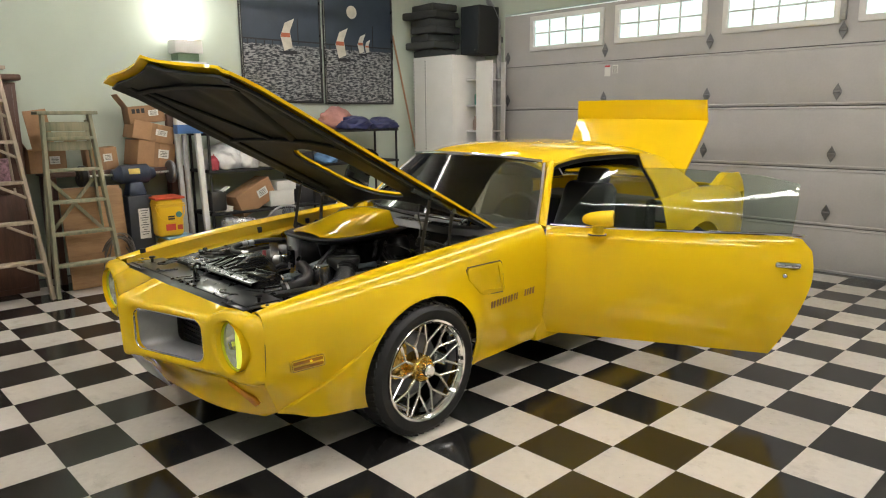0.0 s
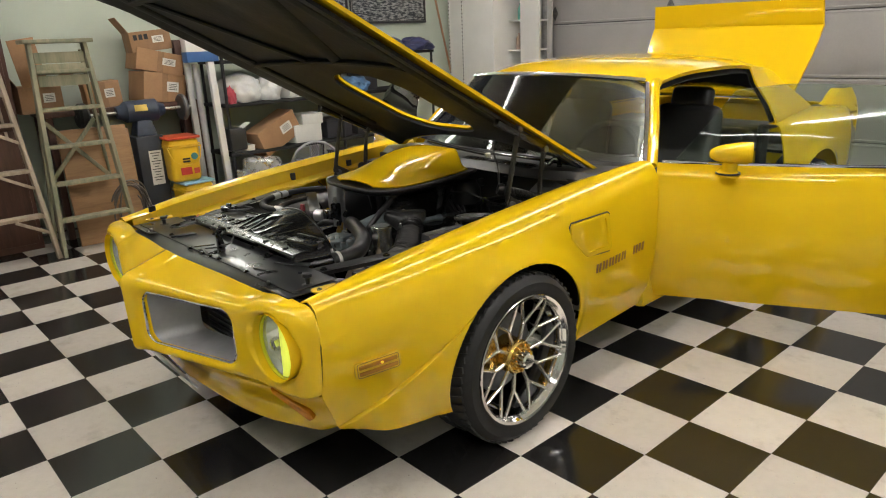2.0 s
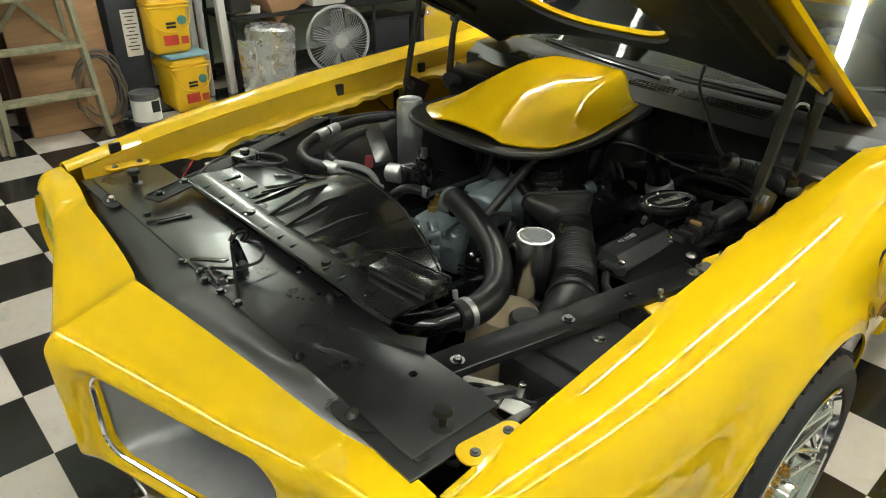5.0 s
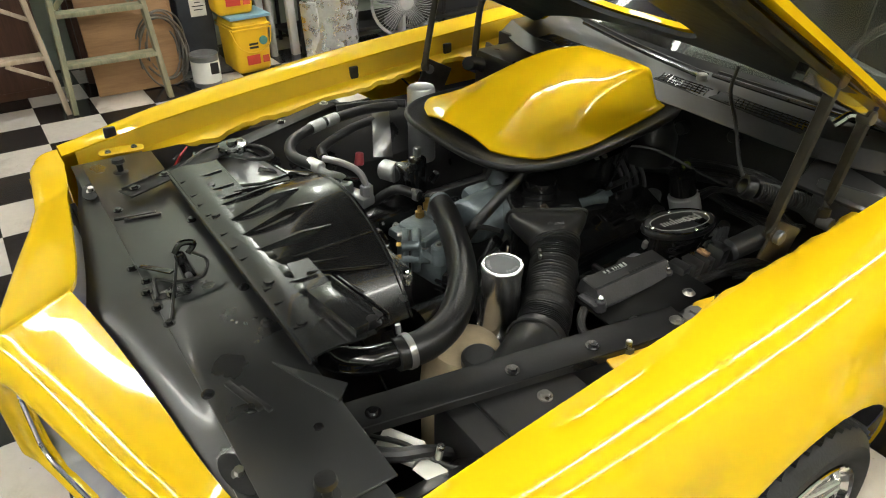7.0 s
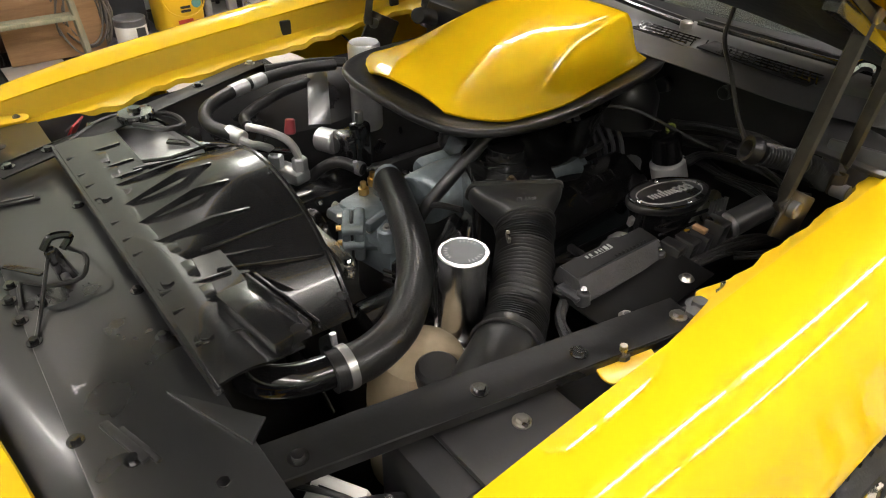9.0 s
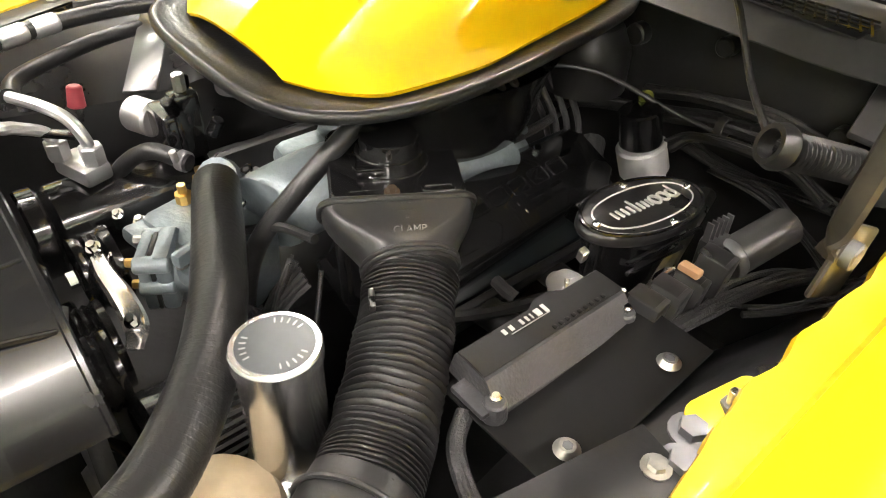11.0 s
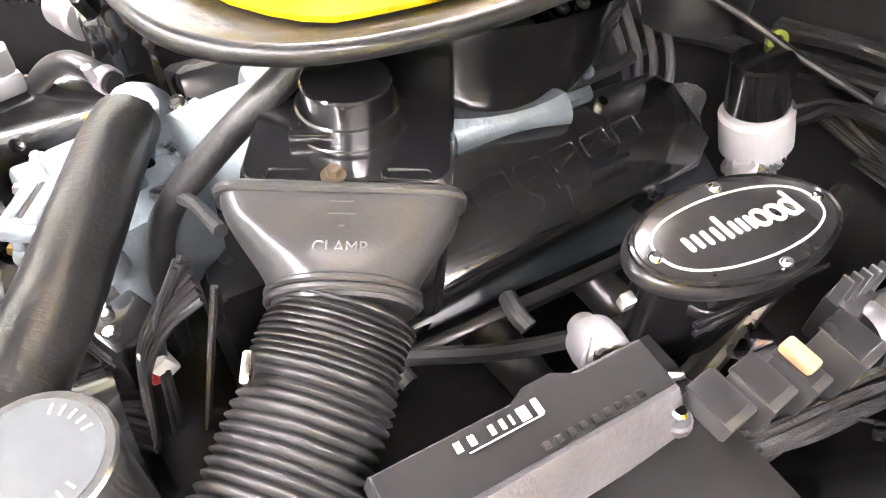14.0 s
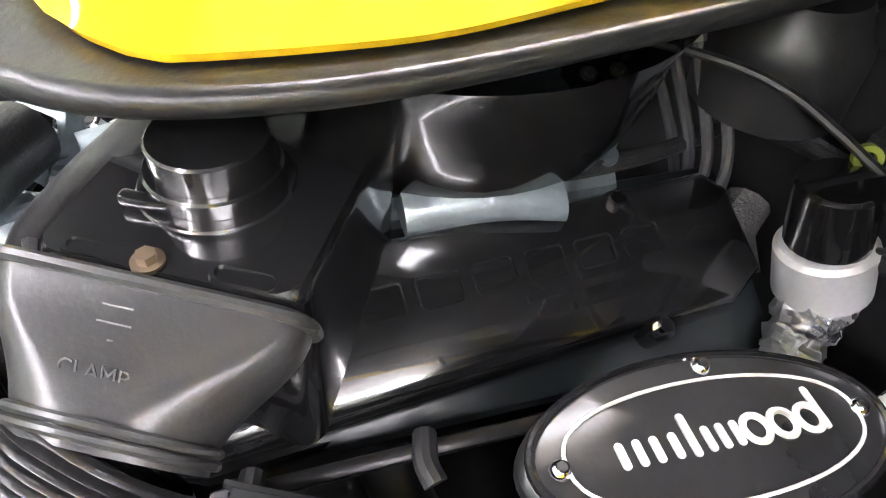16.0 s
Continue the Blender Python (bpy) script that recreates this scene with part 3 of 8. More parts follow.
def inner_flange(s):
    """The bonnet gutter: a wavy folded edge inside the wing."""
    grid = []
    for y in np.linspace(-0.62, 1.02, 110):
        sec = fender_section(y)[0]
        wob = 0.016 * noise.noise(V(y * 9, 3, 0)) + 0.008 * noise.noise(V(y * 27, 7, 0))
        k = 1.0 if s < 0 else 0.3 + 0.6 * sm(y, -0.2, 0.25)
        grid.append([sec + V(0.006, 0, -0.001), sec + V(0, 0, -0.006), sec + V(-0.006, 0, -0.03), sec + V(-0.012, 0, -0.055), sec + V(k * (-0.034 + 0.5 * wob), 0, -0.064), sec + V(k * (-0.056 + wob), 0, -0.066 + 0.5 * wob), sec + V(k * (-0.060 + wob), 0, -0.078 + 0.5 * wob)])
    bm = shell(grid, 0.004)
    return bm if s > 0 else far_side(bm)


for s in (1, -1):
    fw = part("front_wing", fender(s), YELLOW, car, "glossy yellow front wing")
    part("bonnet_gutter", inner_flange(s), YELLOW_IN, fw, "folded yellow inner edge")

# nose: one body-coloured skin from the beak round to the lamp pods, with rolled openings
NU = (0, 0.04, 0.12, 0.25, 0.38, 0.46, 0.53, 0.60, 0.66, 0.70)
GRX, GRZ, GRW, GRH, GRR = 0.248, 0.549, 0.388, 0.186, 0.04
LPX, LPZ, LPR = 0.622, 0.566, 0.106


def nose_front(u):
    return ip(abs(u), NU, (-0.922, -0.903, -0.876, -0.836, -0.796, -0.768, -0.748, -0.741, -0.735, -0.722))


def side_u(u):
    """The car's middle line lies a little to the right-hand side of u = 0."""
    return UC + u * (0.757 - UC) / 0.757


def nose_out(p):
    """The front outline in plan: p to 0.70 runs across the front, then round the corner to the seam."""
    if p <= 0.70:
        return V(p, nose_front(p), 0)
    k = (p - 0.70) / 0.10
    return V(0.70 + 0.057 * math.sin(k * math.pi / 2 * 0.96), -0.722 + 0.068 * (1 - math.cos(k * math.pi / 2)), 0)


def rr_dist(x, z, w, h, r):
    """How far (x, z) lies outside a rounded rectangle."""
    a, b = abs(x) - w / 2 + r, abs(z) - h / 2 + r
    return math.hypot(max(a, 0), max(b, 0)) + min(max(a, b), 0) - r


def nose_section(p):
    a = abs(p)
    F = nose_out(a)
    bu = min(a, 0.664) if a < 0.60 else 0.60 + 0.065 * sm(a, 0.60, 0.74)
    B = V(bu, ip(a, (0, 0.05, 0.3, 0.45, 0.512, 0.58, 0.66, 0.80), (-0.752, -0.738, -0.70, -0.682, -0.670, -0.660, -0.655, -0.655)), 0)
    zb = ip(a, (0, 0.05, 0.12, 0.3, 0.46, 0.505, 0.56, 0.62, 0.70, 0.80), (0.742, 0.730, 0.722, 0.710, 0.698, 0.694, 0.700, 0.704, 0.702, 0.700))
    zt = ip(a, (0, 0.05, 0.12, 0.25, 0.42, 0.49, 0.53, 0.58, 0.64, 0.70, 0.80), (0.700, 0.690, 0.686, 0.682, 0.676, 0.676, 0.690, 0.700, 0.704, 0.704, 0.704))
    zo = ip(a, (0, 0.03, 0.3, 0.5, 0.6, 0.8), (0.408, 0.412, 0.412, 0.412, 0.412, 0.418))
    L = (F - B).length
    r = ip(a, (0, 0.40, 0.52, 0.66, 0.80), (0.044, 0.044, 0.034, 0.040, 0.054))
    rz = ip(a, (0, 0.40, 0.52, 0.66, 0.80), (0.038, 0.038, 0.032, 0.040, 0.080))
    pr = [(f * (L - r), zb + f * (zt - zb)) for f in np.linspace(0, 1, 12)]
    pr += [(L - r + r * math.sin(t), zt - rz + rz * math.cos(t)) for t in np.linspace(0.12, math.pi / 2, 14)]
    pr += [(L - 0.008 * f, zt - rz + f * (zo + 0.034 - zt + rz)) for f in np.linspace(0.08, 1, 12)]
    pr += [(L - 0.008 - 0.03 * (1 - math.cos(t)), zo + 0.03 - 0.03 * math.sin(t)) for t in np.linspace(0.15, math.pi / 2, 8)]
    pr += [(L - 0.09, zo + 0.004)]
    d = (F - B) / L
    sec = resample([B + d * f + V(0, 0, z) for f, z in pr], 96, True)
    for _ in range(4):
        sec = [sec[0]] + [a * 0.25 + b * 0.5 + c * 0.25 for a, b, c in zip(sec, sec[1:], sec[2:])] + [sec[-1]]
    out = []
    for q in sec:
        if q.y < -0.69:
            e = rr_dist(q.x - GRX, q.z - GRZ, GRW, GRH, GRR)
            if e < 0.026:
                k = (0.026 - max(e, -0.02)) / 0.026
                q = q + V(0, 0.022 * (1 - math.sqrt(max(0, 1 - min(k, 1) ** 2))), 0)
            e = math.hypot(q.x - LPX, q.z - LPZ) - LPR
            if e < 0.014:
                k = (0.014 - max(e, -0.02)) / 0.014
                q = q + V(0, 0.012 * (1 - math.sqrt(max(0, 1 - min(k, 1) ** 2))), 0)
        out.append(V(side_u(math.copysign(q.x, p) if p else 0.0), q.y, q.z))
    return out


nps = [x for x in np.linspace(0, 0.70, 96)] + [0.70 + 0.10 * k / 22 for k in range(1, 23)]
nps = [-x for x in nps[:0:-1]] + nps
nose = shell([nose_section(p) for p in nps], -0.006)
cuts = []
for s in (1, -1):
    cuts.append(prism(rrect(GRW, GRH, GRR, 8), basis((side_u(s * GRX), -1.1, GRZ), (1, 0, 0), (0, 0, 1)), -0.36))
    cuts.append(cyl((side_u(s * LPX), -1.0, LPZ), (side_u(s * LPX), -0.66, LPZ), LPR, seg=64))
nosep = part("nose", cut(nose, *cuts), YELLOW, car, "yellow body-coloured bumper nose with a pointed beak", sharp=0.9)
for s in (1, -1):
    # grille bucket, its chrome edge and the dark core
    ring = []
    for sc, dy in ((1.03, 0.018), (0.985, 0.04), (0.9, 0.13), (0.87, 0.17)):
        r = []
        for x, z in rrect(GRW * sc, GRH * sc, GRR * sc, 8):
            u = GRX + x + (1 - min(sc, 1)) * 0.25
            r.append(V(side_u(s * u), nose_front(u) * (1 - dy * 2) + (-0.72) * dy * 2 + dy * 0.6 + 0.012, GRZ + z))
        ring.append(r)
    gb = part("grille_bucket", loft(ring, caps=False), SILVER, car, "silver-grey grille surround")
    gb.modifiers.new("thick", "SOLIDIFY").thickness = -0.003
    edge = [V(side_u(s * (GRX + x)), nose_front(GRX + x) + 0.020, GRZ + z) for x, z in rrect(GRW - 0.004, GRH - 0.004, GRR, 8)]
    part("bright_trim", tube(edge + edge[:1], 0.0045, 8, smooth=False), CHROME, gb, "thin chrome trim")
    part("grille_core", box((side_u(s * 0.30), -0.672, 0.555), (0.40, 0.01, 0.20)), MATBLK, gb, "black grille mesh")
    for k in range(9):
        part("grille_bar", box((side_u(s * 0.30), -0.68, 0.475 + k * 0.02), (0.38, 0.012, 0.004)), PLASTIC, gb)
    # headlamp: crumpled bright reflector, lime outer half, clear glass
    LX = side_u(s * LPX)
    LA, LB = (LX, -0.694, LPZ), (LX, -0.594, LPZ)
    part("lamp_tunnel", lathe([(LPR + 0.0005, -0.042), (LPR - 0.002, -0.026), (LPR - 0.006, 0.01), (LPR - 0.010, 0.012)], LA, LB, 64), YELLOW, nosep, "yellow inside of the lamp pod")
    part("bezel", lathe([(LPR - 0.004, -0.022), (LPR - 0.010, -0.024), (LPR - 0.012, -0.018), (LPR - 0.010, -0.012)], LA, LB, 48), LIME, nosep, "lime-yellow lamp ring")
    fb_ = bmesh.new()
    rs = random.Random(5)
    pts_ = [(0.0, 0.0)] + [(rr * math.cos(a + rr * 30), rr * math.sin(a + rr * 30)) for rr, n_ in ((0.03, 6), (0.058, 9), (0.082, 12)) for a in np.linspace(0, 2 * math.pi, n_, endpoint=False)] + [(0.1 * math.cos(a), 0.1 * math.sin(a)) for a in np.linspace(0, 2 * math.pi, 24, endpoint=False)]
    vv = [fb_.verts.new((LX + s * x, -0.706 + 2.2 * (0.1 - math.hypot(x, z)) * 0.2 + (rs.uniform(-0.011, 0.011) if math.hypot(x, z) < 0.09 else 0), LPZ + z)) for x, z in pts_]
    from_tri = delaunay_2d_cdt([Vector(q) for q in pts_], [], [], 0, 1e-6)
    for f in from_tri[2]:
        fb_.faces.new([vv[i] for i in f])
    hl = part("headlamp", fb_, mat("lamp_reflector", (0.90, 0.91, 0.88), 0.10, 0.6, rvary=0.03), car, "faceted bright reflector headlamp with a lime-yellow outer half", sharp=0.02)
    half = []
    for f in np.linspace(0, 1, 9):
        half.append([V(LX + s * (0.022 + (0.094 * math.cos(a) - 0.022) * f), -0.716 - 0.008 * math.sin(math.pi * f), LPZ + 0.094 * math.sin(a)) for a in np.linspace(-1.0, 1.15, 18)])
    if s > 0:
        part("side_reflector", shell(half, 0.003), LIMELIT, hl, "lit lime-yellow side reflector")
    part("bulb_shield", lathe([(0, 0), (0.018, 0.004), (0.022, 0.02), (0.02, 0.035)], (LX - s * 0.02, -0.722, LPZ), (LX - s * 0.02, -0.6, LPZ), 6), BRIGHT, hl, sharp=0.1)
    lens = part("lens", lathe([(0.0, -0.044), (0.04, -0.041), (0.07, -0.036), (0.0985, -0.026)], LA, LB, 40), glassy("lamp_glass", (0.98, 0.99, 0.97), 0.0, 1.2), hl, "clear lamp glass")
    lens.visible_shadow = False
    # valance with the side lamp
    # side marker
    sec0 = V(s * 0.781, -0.557, 0.481)
    sec1 = V(s * 0.822, -0.422, 0.494)
    fr = basis((sec0 + sec1) / 2 + V(s * 0.001, 0, 0), sec1 - sec0, (0, 0, 1))
    nz = 1 if (fr.to_3x3() @ V(0, 0, 1)).x * s > 0 else -1
    mk = part("side_marker", prism(rrect(0.148, 0.05, 0.008), fr @ Matrix.Translation((0, 0, -0.004 * nz)), 0.010 * nz, 0.003), YELLOW_IN, car, "flush amber side marker lamp")
    ed = [fr @ V(x, z, 0.0065 * nz) for x, z in rrect(0.134, 0.046, 0.007)]
    part("outline", tube(ed + ed[:1], 0.0012, 5, smooth=False), DECAL, mk)
    part("lit_bulb", prism(oval(0.005, 0.004, 12), fr @ Matrix.Translation((0.012 if s > 0 else -0.012, 0.009, 0.0088 * nz)), 0.0012 * nz), glow("lit_amber_bulb", (1.0, 0.42, 0.02), 2.2), mk, "lit amber bulb behind the lens")
    for dz in (0.010, -0.011):
        part("lens", prism(rrect(0.124, 0.012, 0.003), fr @ Matrix.Translation((0, dz, 0.0045 * nz)), 0.004 * nz, 0.001), AMBER_DARK, mk, "amber lens")


def valance():
    rows = []
    for u in np.linspace(-0.738, 0.738, 73):
        a = abs(u)
        yt = ip(a, (0, 0.3, 0.55, 0.68, 0.738), (-0.80, -0.775, -0.712, -0.672, -0.652))
        zt = ip(a, (0, 0.5, 0.65, 0.738), (0.40, 0.405, 0.412, 0.418))
        zb = ip(a, (0, 0.3, 0.5, 0.62, 0.738), (0.255, 0.235, 0.215, 0.22, 0.262))
        back = ip(a, (0, 0.3, 0.6, 0.738), (0.05, 0.06, 0.085, 0.075))
        row = []
        for dy, f in ((0.03, -0.03), (0.0, 0.0), (0.25, 0.22), (0.72, 0.5), (0.95, 0.75), (1.1, 1.0), (1.6, 1.02)):
            row.append(V(side_u(u * (1 - 0.07 * (a / 0.738) ** 2 * max(0, f))), yt + back * dy if f >= 0 else yt + 0.03, zt + (zb - zt) * f))
        rows.append(resample(spline(row, 4), 26, True))
    return shell(rows, -0.008)


val = part("valance", valance(), YELLOW, car, "yellow lower front valance")
for s in (1, -1):
    fr = basis((side_u(s * 0.598), -0.6695, 0.3475), (0.096 * s, 0.089, -0.105), (0.55 * s, 0.35, 0.9))
    dz = 1 if (fr.to_3x3() @ V(0, 0, 1)).y < 0 else -1
    part("indicator", prism([(-0.085, 0.006), (-0.07, -0.006), (0.075, -0.014), (0.080, 0.004), (0.05, 0.013), (-0.06, 0.010)], fr @ Matrix.Translation((0, 0, -0.014 * dz)), 0.024 * dz, 0.004), AMBER, val, "amber front indicator lamp")
plate = part("plate_bracket", box((-0.02, -0.815, 0.335), (0.29, 0.006, 0.16), 0.002, pose(0, 0, 0, 32)), ALU, car, "bare metal number plate bracket hanging below the nose")

# bonnet, hinged at the scuttle and standing open
HA = radians(27.2)
HO = V(0, 0.88, 0.862)


def hood_pt(a, u, dz=0.0):
    return HO + V(u, -a * math.cos(HA) + dz * math.sin(HA), a * math.sin(HA) + dz * math.cos(HA))


def hood_len(u):
    return ip(abs(u), (0, 0.04, 0.14, 0.36, 0.56, 0.64), (1.835, 1.825, 1.80, 1.765, 1.75, 1.735))


def hood_grid(inset=0.0, drop=0.0):
    g = []
    for f in np.linspace(0, 1, 26):
        row = []
        for q in np.linspace(-1, 1, 33):
            u = q * (0.645 - inset)
            a0 = inset + 0.17 * (1 - (u / 0.645) ** 2)
            a = a0 + f * (hood_len(u) - inset - a0)
            crown = 0.035 * (1 - q * q) * (1 - 0.3 * f) - 0.012 * sm(f, 0.93, 1.0) + 0.012 * math.exp(-(u / 0.06) ** 2) * f
            if abs(q) > 0.93:
                crown -= 0.012
            row.append(hood_pt(a, u, crown - drop))
        g.append(row)
    return g


HM = basis(hood_pt(0.60, 0, -0.4), (1, 0, 0), (0, -math.cos(HA), math.sin(HA)))
hole = [(x, y) for x, y in rrect(0.43, 0.62, 0.17, 8)]
hood = cut(shell(hood_grid(), 0.012), prism(hole, HM, -0.9))
hd = part("bonnet", hood, YELLOW, car, "open yellow bonnet with a cut-out for the scoop")
liner = cut(shell(hood_grid(0.042, 0.016), 0.012), prism([(x * 1.05, y * 1.04) for x, y in hole], HM, -0.9))
part("liner", liner, FELT, hd, "black under-bonnet bracing and liner")

for a0, u0, a1, u1 in ((0.36, 0.50, 1.66, 0.50), (0.36, -0.50, 1.66, -0.50), (1.05, -0.5, 1.05, 0.5), (1.60, -0.5, 1.60, 0.5), (1.05, 0.1, 1.60, 0.42), (1.05, -0.1, 1.60, -0.42)):
    part("brace", tube([hood_pt(a0 + (a1 - a0) * f, u0 + (u1 - u0) * f, 0.033 * (1 - ((u0 + (u1 - u0) * f) / 0.645) ** 2) - 0.034) for f in np.linspace(0, 1, 9)], 0.03, 10, 3, flat=0.4), FELT, hd, "pressed black bracing channel")
# black discs stand for the shade inside the bracing holes
for k in range(10):
    p = hood_pt(0.45 + 0.13 * k, 0.50, -0.032 + 0.012)
    part("brace_hole", cyl(p, p - V(0, math.sin(HA), math.cos(HA)) * 0.006, 0.011, seg=14), MATBLK, hd)

# roof and pillars
def roof_grid():
    g = []
    for f in np.linspace(0, 1, 22):
        y = 1.36 + f * 1.5
        w = ip(y, (1.36, 1.7, 2.3, 2.86), (0.555, 0.575, 0.575, 0.53))
        zc = ip(y, (1.36, 1.5, 1.8, 2.2, 2.6, 2.86), (1.195, 1.235, 1.262, 1.262, 1.225, 1.175))
        row = []
        for q in np.linspace(-1, 1, 25):
            row.append(V(q * w, y - 0.06 * (1 - q * q) * (1 - f), zc - 0.035 * q * q - 0.03 * abs(q) ** 8))
        g.append(row)
    return g


roof = part("roof", shell(fair(roof_grid(), 4), 0.02), YELLOW, car, "yellow roof panel")
for s in (1, -1):
    # windscreen pillars and the sail panels behind the doors
    part("pillar", tube([(s * 0.768, 1.09, 0.85), (s * 0.688, 1.23, 1.01), (s * 0.583, 1.40, 1.162), (s * 0.572, 1.44, 1.172)], 0.022, 10), YELLOW, car, "slim yellow windscreen pillar")
    part("pillar_trim", tube([(s * 0.748, 1.062, 0.85), (s * 0.665, 1.205, 1.012), (s * 0.562, 1.365, 1.176)], 0.011, 8), CHROME, car, "bright windscreen moulding")
    sail = []
    for f in np.linspace(0, 1, 12):
        yt = 2.42 + 0.44 * f
        ztop = ip(yt, (2.3, 2.6, 2.86), (1.19, 1.178, 1.135))
        yb = 2.44 + f * 0.80
        sail.append([V(s * ip(f, (0, 1), (0.578, 0.53)), yt, ztop), V(s * ip(f, (0, 1), (0.615, 0.565)), yt * 0.75 + yb * 0.25, ztop * 0.7 + 0.3 * 0.9), V(s * ip(f, (0, 1), (0.70, 0.62)), yt * 0.35 + yb * 0.65, ztop * 0.3 + 0.7 * 0.9), V(s * ip(f, (0, 1), (0.75, 0.66)), yb, 0.885)])
    sp0 = part("sail_panel", shell(sail, 0.01 * s), YELLOW, car, "yellow rear roof pillar with a dark emblem")
    part("trim", shell([[V(p.x * 0.955, p.y, p.z) for p in row] for row in sail], 0.004 * s), MATBLK, sp0, "black inner trim")

# glass
def sheet(a, b, c, d, bulge, n=10, t=0.004):
    """Curved glass between corners a b (low) and c d (high)."""
    g = []
    for f in np.linspace(0, 1, n):
        row = []
        for q in np.linspace(0, 1, n):
            p = Vector(a).lerp(Vector(b), q).lerp(Vector(c).lerp(Vector(d), q), f)
            row.append(p + Vector(bulge) * (1 - (2 * q - 1) ** 2))
        g.append(row)
    return shell(g, t)


ws = part("windscreen", sheet((-0.75, 1.07, 0.85), (0.75, 1.07, 0.85), (-0.565, 1.375, 1.18), (0.565, 1.375, 1.18), (0, -0.215, 0.03)), DARKGLASS, car, "tinted windscreen")
rw = part("rear_window", sheet((-0.55, 3.12, 0.93), (0.55, 3.12, 0.93), (-0.48, 2.84, 1.15), (0.48, 2.84, 1.15), (0, 0.06, 0.02)), DARKGLASS, car, "sloping rear window")
for o in (ws, rw):
    o.visible_shadow = False
part("header_trim", tube([(-0.555, 1.36, 1.188), (-0.3, 1.29, 1.206), (0, 1.27, 1.212), (0.3, 1.29, 1.206), (0.555, 1.36, 1.188)], 0.012, 8), CHROME, ws, "bright windscreen moulding")


# rear quarters
def quarter(s):
    R, zc = 0.36, 0.335
    grid = []
    for y in np.linspace(2.42, 3.90, 70):
        w = ip(y, (2.4, 2.87, 3.4, 3.9), (0.825, 0.865, 0.84, 0.74))
        ui = ip(y, (2.4, 3.1, 3.9), (0.72, 0.62, 0.62))
        zi = ip(y, (2.4, 2.8, 3.2, 3.6, 3.9), (0.885, 0.90, 0.905, 0.885, 0.86))
        row = resample(spline([V(ui, y, zi), V(ui + 0.5 * (w - ui), y, zi - 0.005), V(w - 0.03, y, zi - 0.06), V(w, y, zi - 0.2), V(w, y, 0.5), V(w - 0.02, y, 0.36), V(w - 0.06, y, 0.23)], 6), 36)
        for p in row:
            d = math.hypot(p.y - REARY, p.z - zc) - R
            p.x += 0.02 * math.exp(-(max(0, d) / 0.04) ** 2)
        grid.append(row)
    bm = cut(shell(grid, -0.006), cyl((0.5, REARY, zc), (1.1, REARY, zc), R, seg=80))
    return bm if s > 0 else mirror(bm)


for s in (1, -1):
    part("rear_quarter", quarter(s), YELLOW, car, "yellow rear quarter with wheel arch")
    part("sill", box((s * 0.755, 1.73, 0.27), (0.08, 1.40, 0.14), 0.02), YELLOW, car, "yellow door sill")
    part("tail_lamp", box((s * 0.745, 3.80, 0.60), (0.03, 0.10, 0.03), 0.006), mat("tail_red", (0.5, 0.02, 0.01), 0.2, coat=0.5), car, "small red side lamp")
tail = []
for u in np.linspace(-0.735, 0.735, 21):
    yb = 3.90 + 0.04 * (1 - (u / 0.735) ** 2)
    tail.append([V(u, yb - 0.05, 0.86), V(u, yb, 0.82), V(u, yb + 0.005, 0.65), V(u, yb - 0.01, 0.45), V(u, yb - 0.06, 0.3)])
part("tail_panel", shell(tail, -0.01), YELLOW, car)
# boot lid standing open, with the ends of its spoiler on the wings
part("boot_floor", box((0, 3.45, 0.62), (1.2, 0.78, 0.02)), MATBLK, car)
lid = []
A0, A1 = V(0.03, 3.10, 0.955), V(0.03, 3.43, 1.515)
for f in (0, 0.2, 0.4, 0.6, 0.74, 0.78, 0.79, 0.80, 0.81, 0.82, 0.84, 0.88, 0.94, 0.985, 1.0):
    row = []
    for q in np.linspace(-1, 1, 21):
        w = ip(f, (0, 0.75, 1), (0.545, 0.60, 0.59))
        p = A0.lerp(A1, f) + V(q * w, 0, 0)
        up = (A1 - A0).cross(V(1, 0, 0)).normalized()
        k = -0.01 * (1 - q * q) - 0.10 * max(0, (f - 0.80) / 0.2) + 0.010 * math.exp(-((f - 0.80) / 0.015) ** 2)
        row.append(p + up * k)
    lid.append(row)
bl = part("boot_lid", shell(lid, 0.02), YELLOW, car, "raised yellow boot lid with a spoiler lip")
for s in (1, -1):
    sp = []
    for f in np.linspace(0, 1, 12):
        y = 3.50 + 0.42 * f
        h = 0.10 * sm(f, 0, 0.6) * (1 - 0.1 * f)
        sp.append([V(s * (0.60 + 0.02 * f), y, 0.88), V(s * 0.605, y + 0.02 * f, 0.88 + h), V(s * 0.66, y + 0.02 * f, 0.875 + h), V(s * 0.70, y, 0.84 + h * 0.7), V(s * 0.73, y - 0.02, 0.82)])
    part("spoiler_end", shell(sp, 0.01 * s), YELLOW, car, "upturned end of the rear spoiler")


# wheels
def wheel_bar(p0, p1, w, t):
    """A flat bevelled bar in the wheel's face."""
    x = (p1 - p0).normalized()
    return box((0, 0, 0), ((p1 - p0).length, w, t), 0.003, basis((p0 + p1) / 2, x, V(1, 0, 0).cross(x)), None, None, 1)


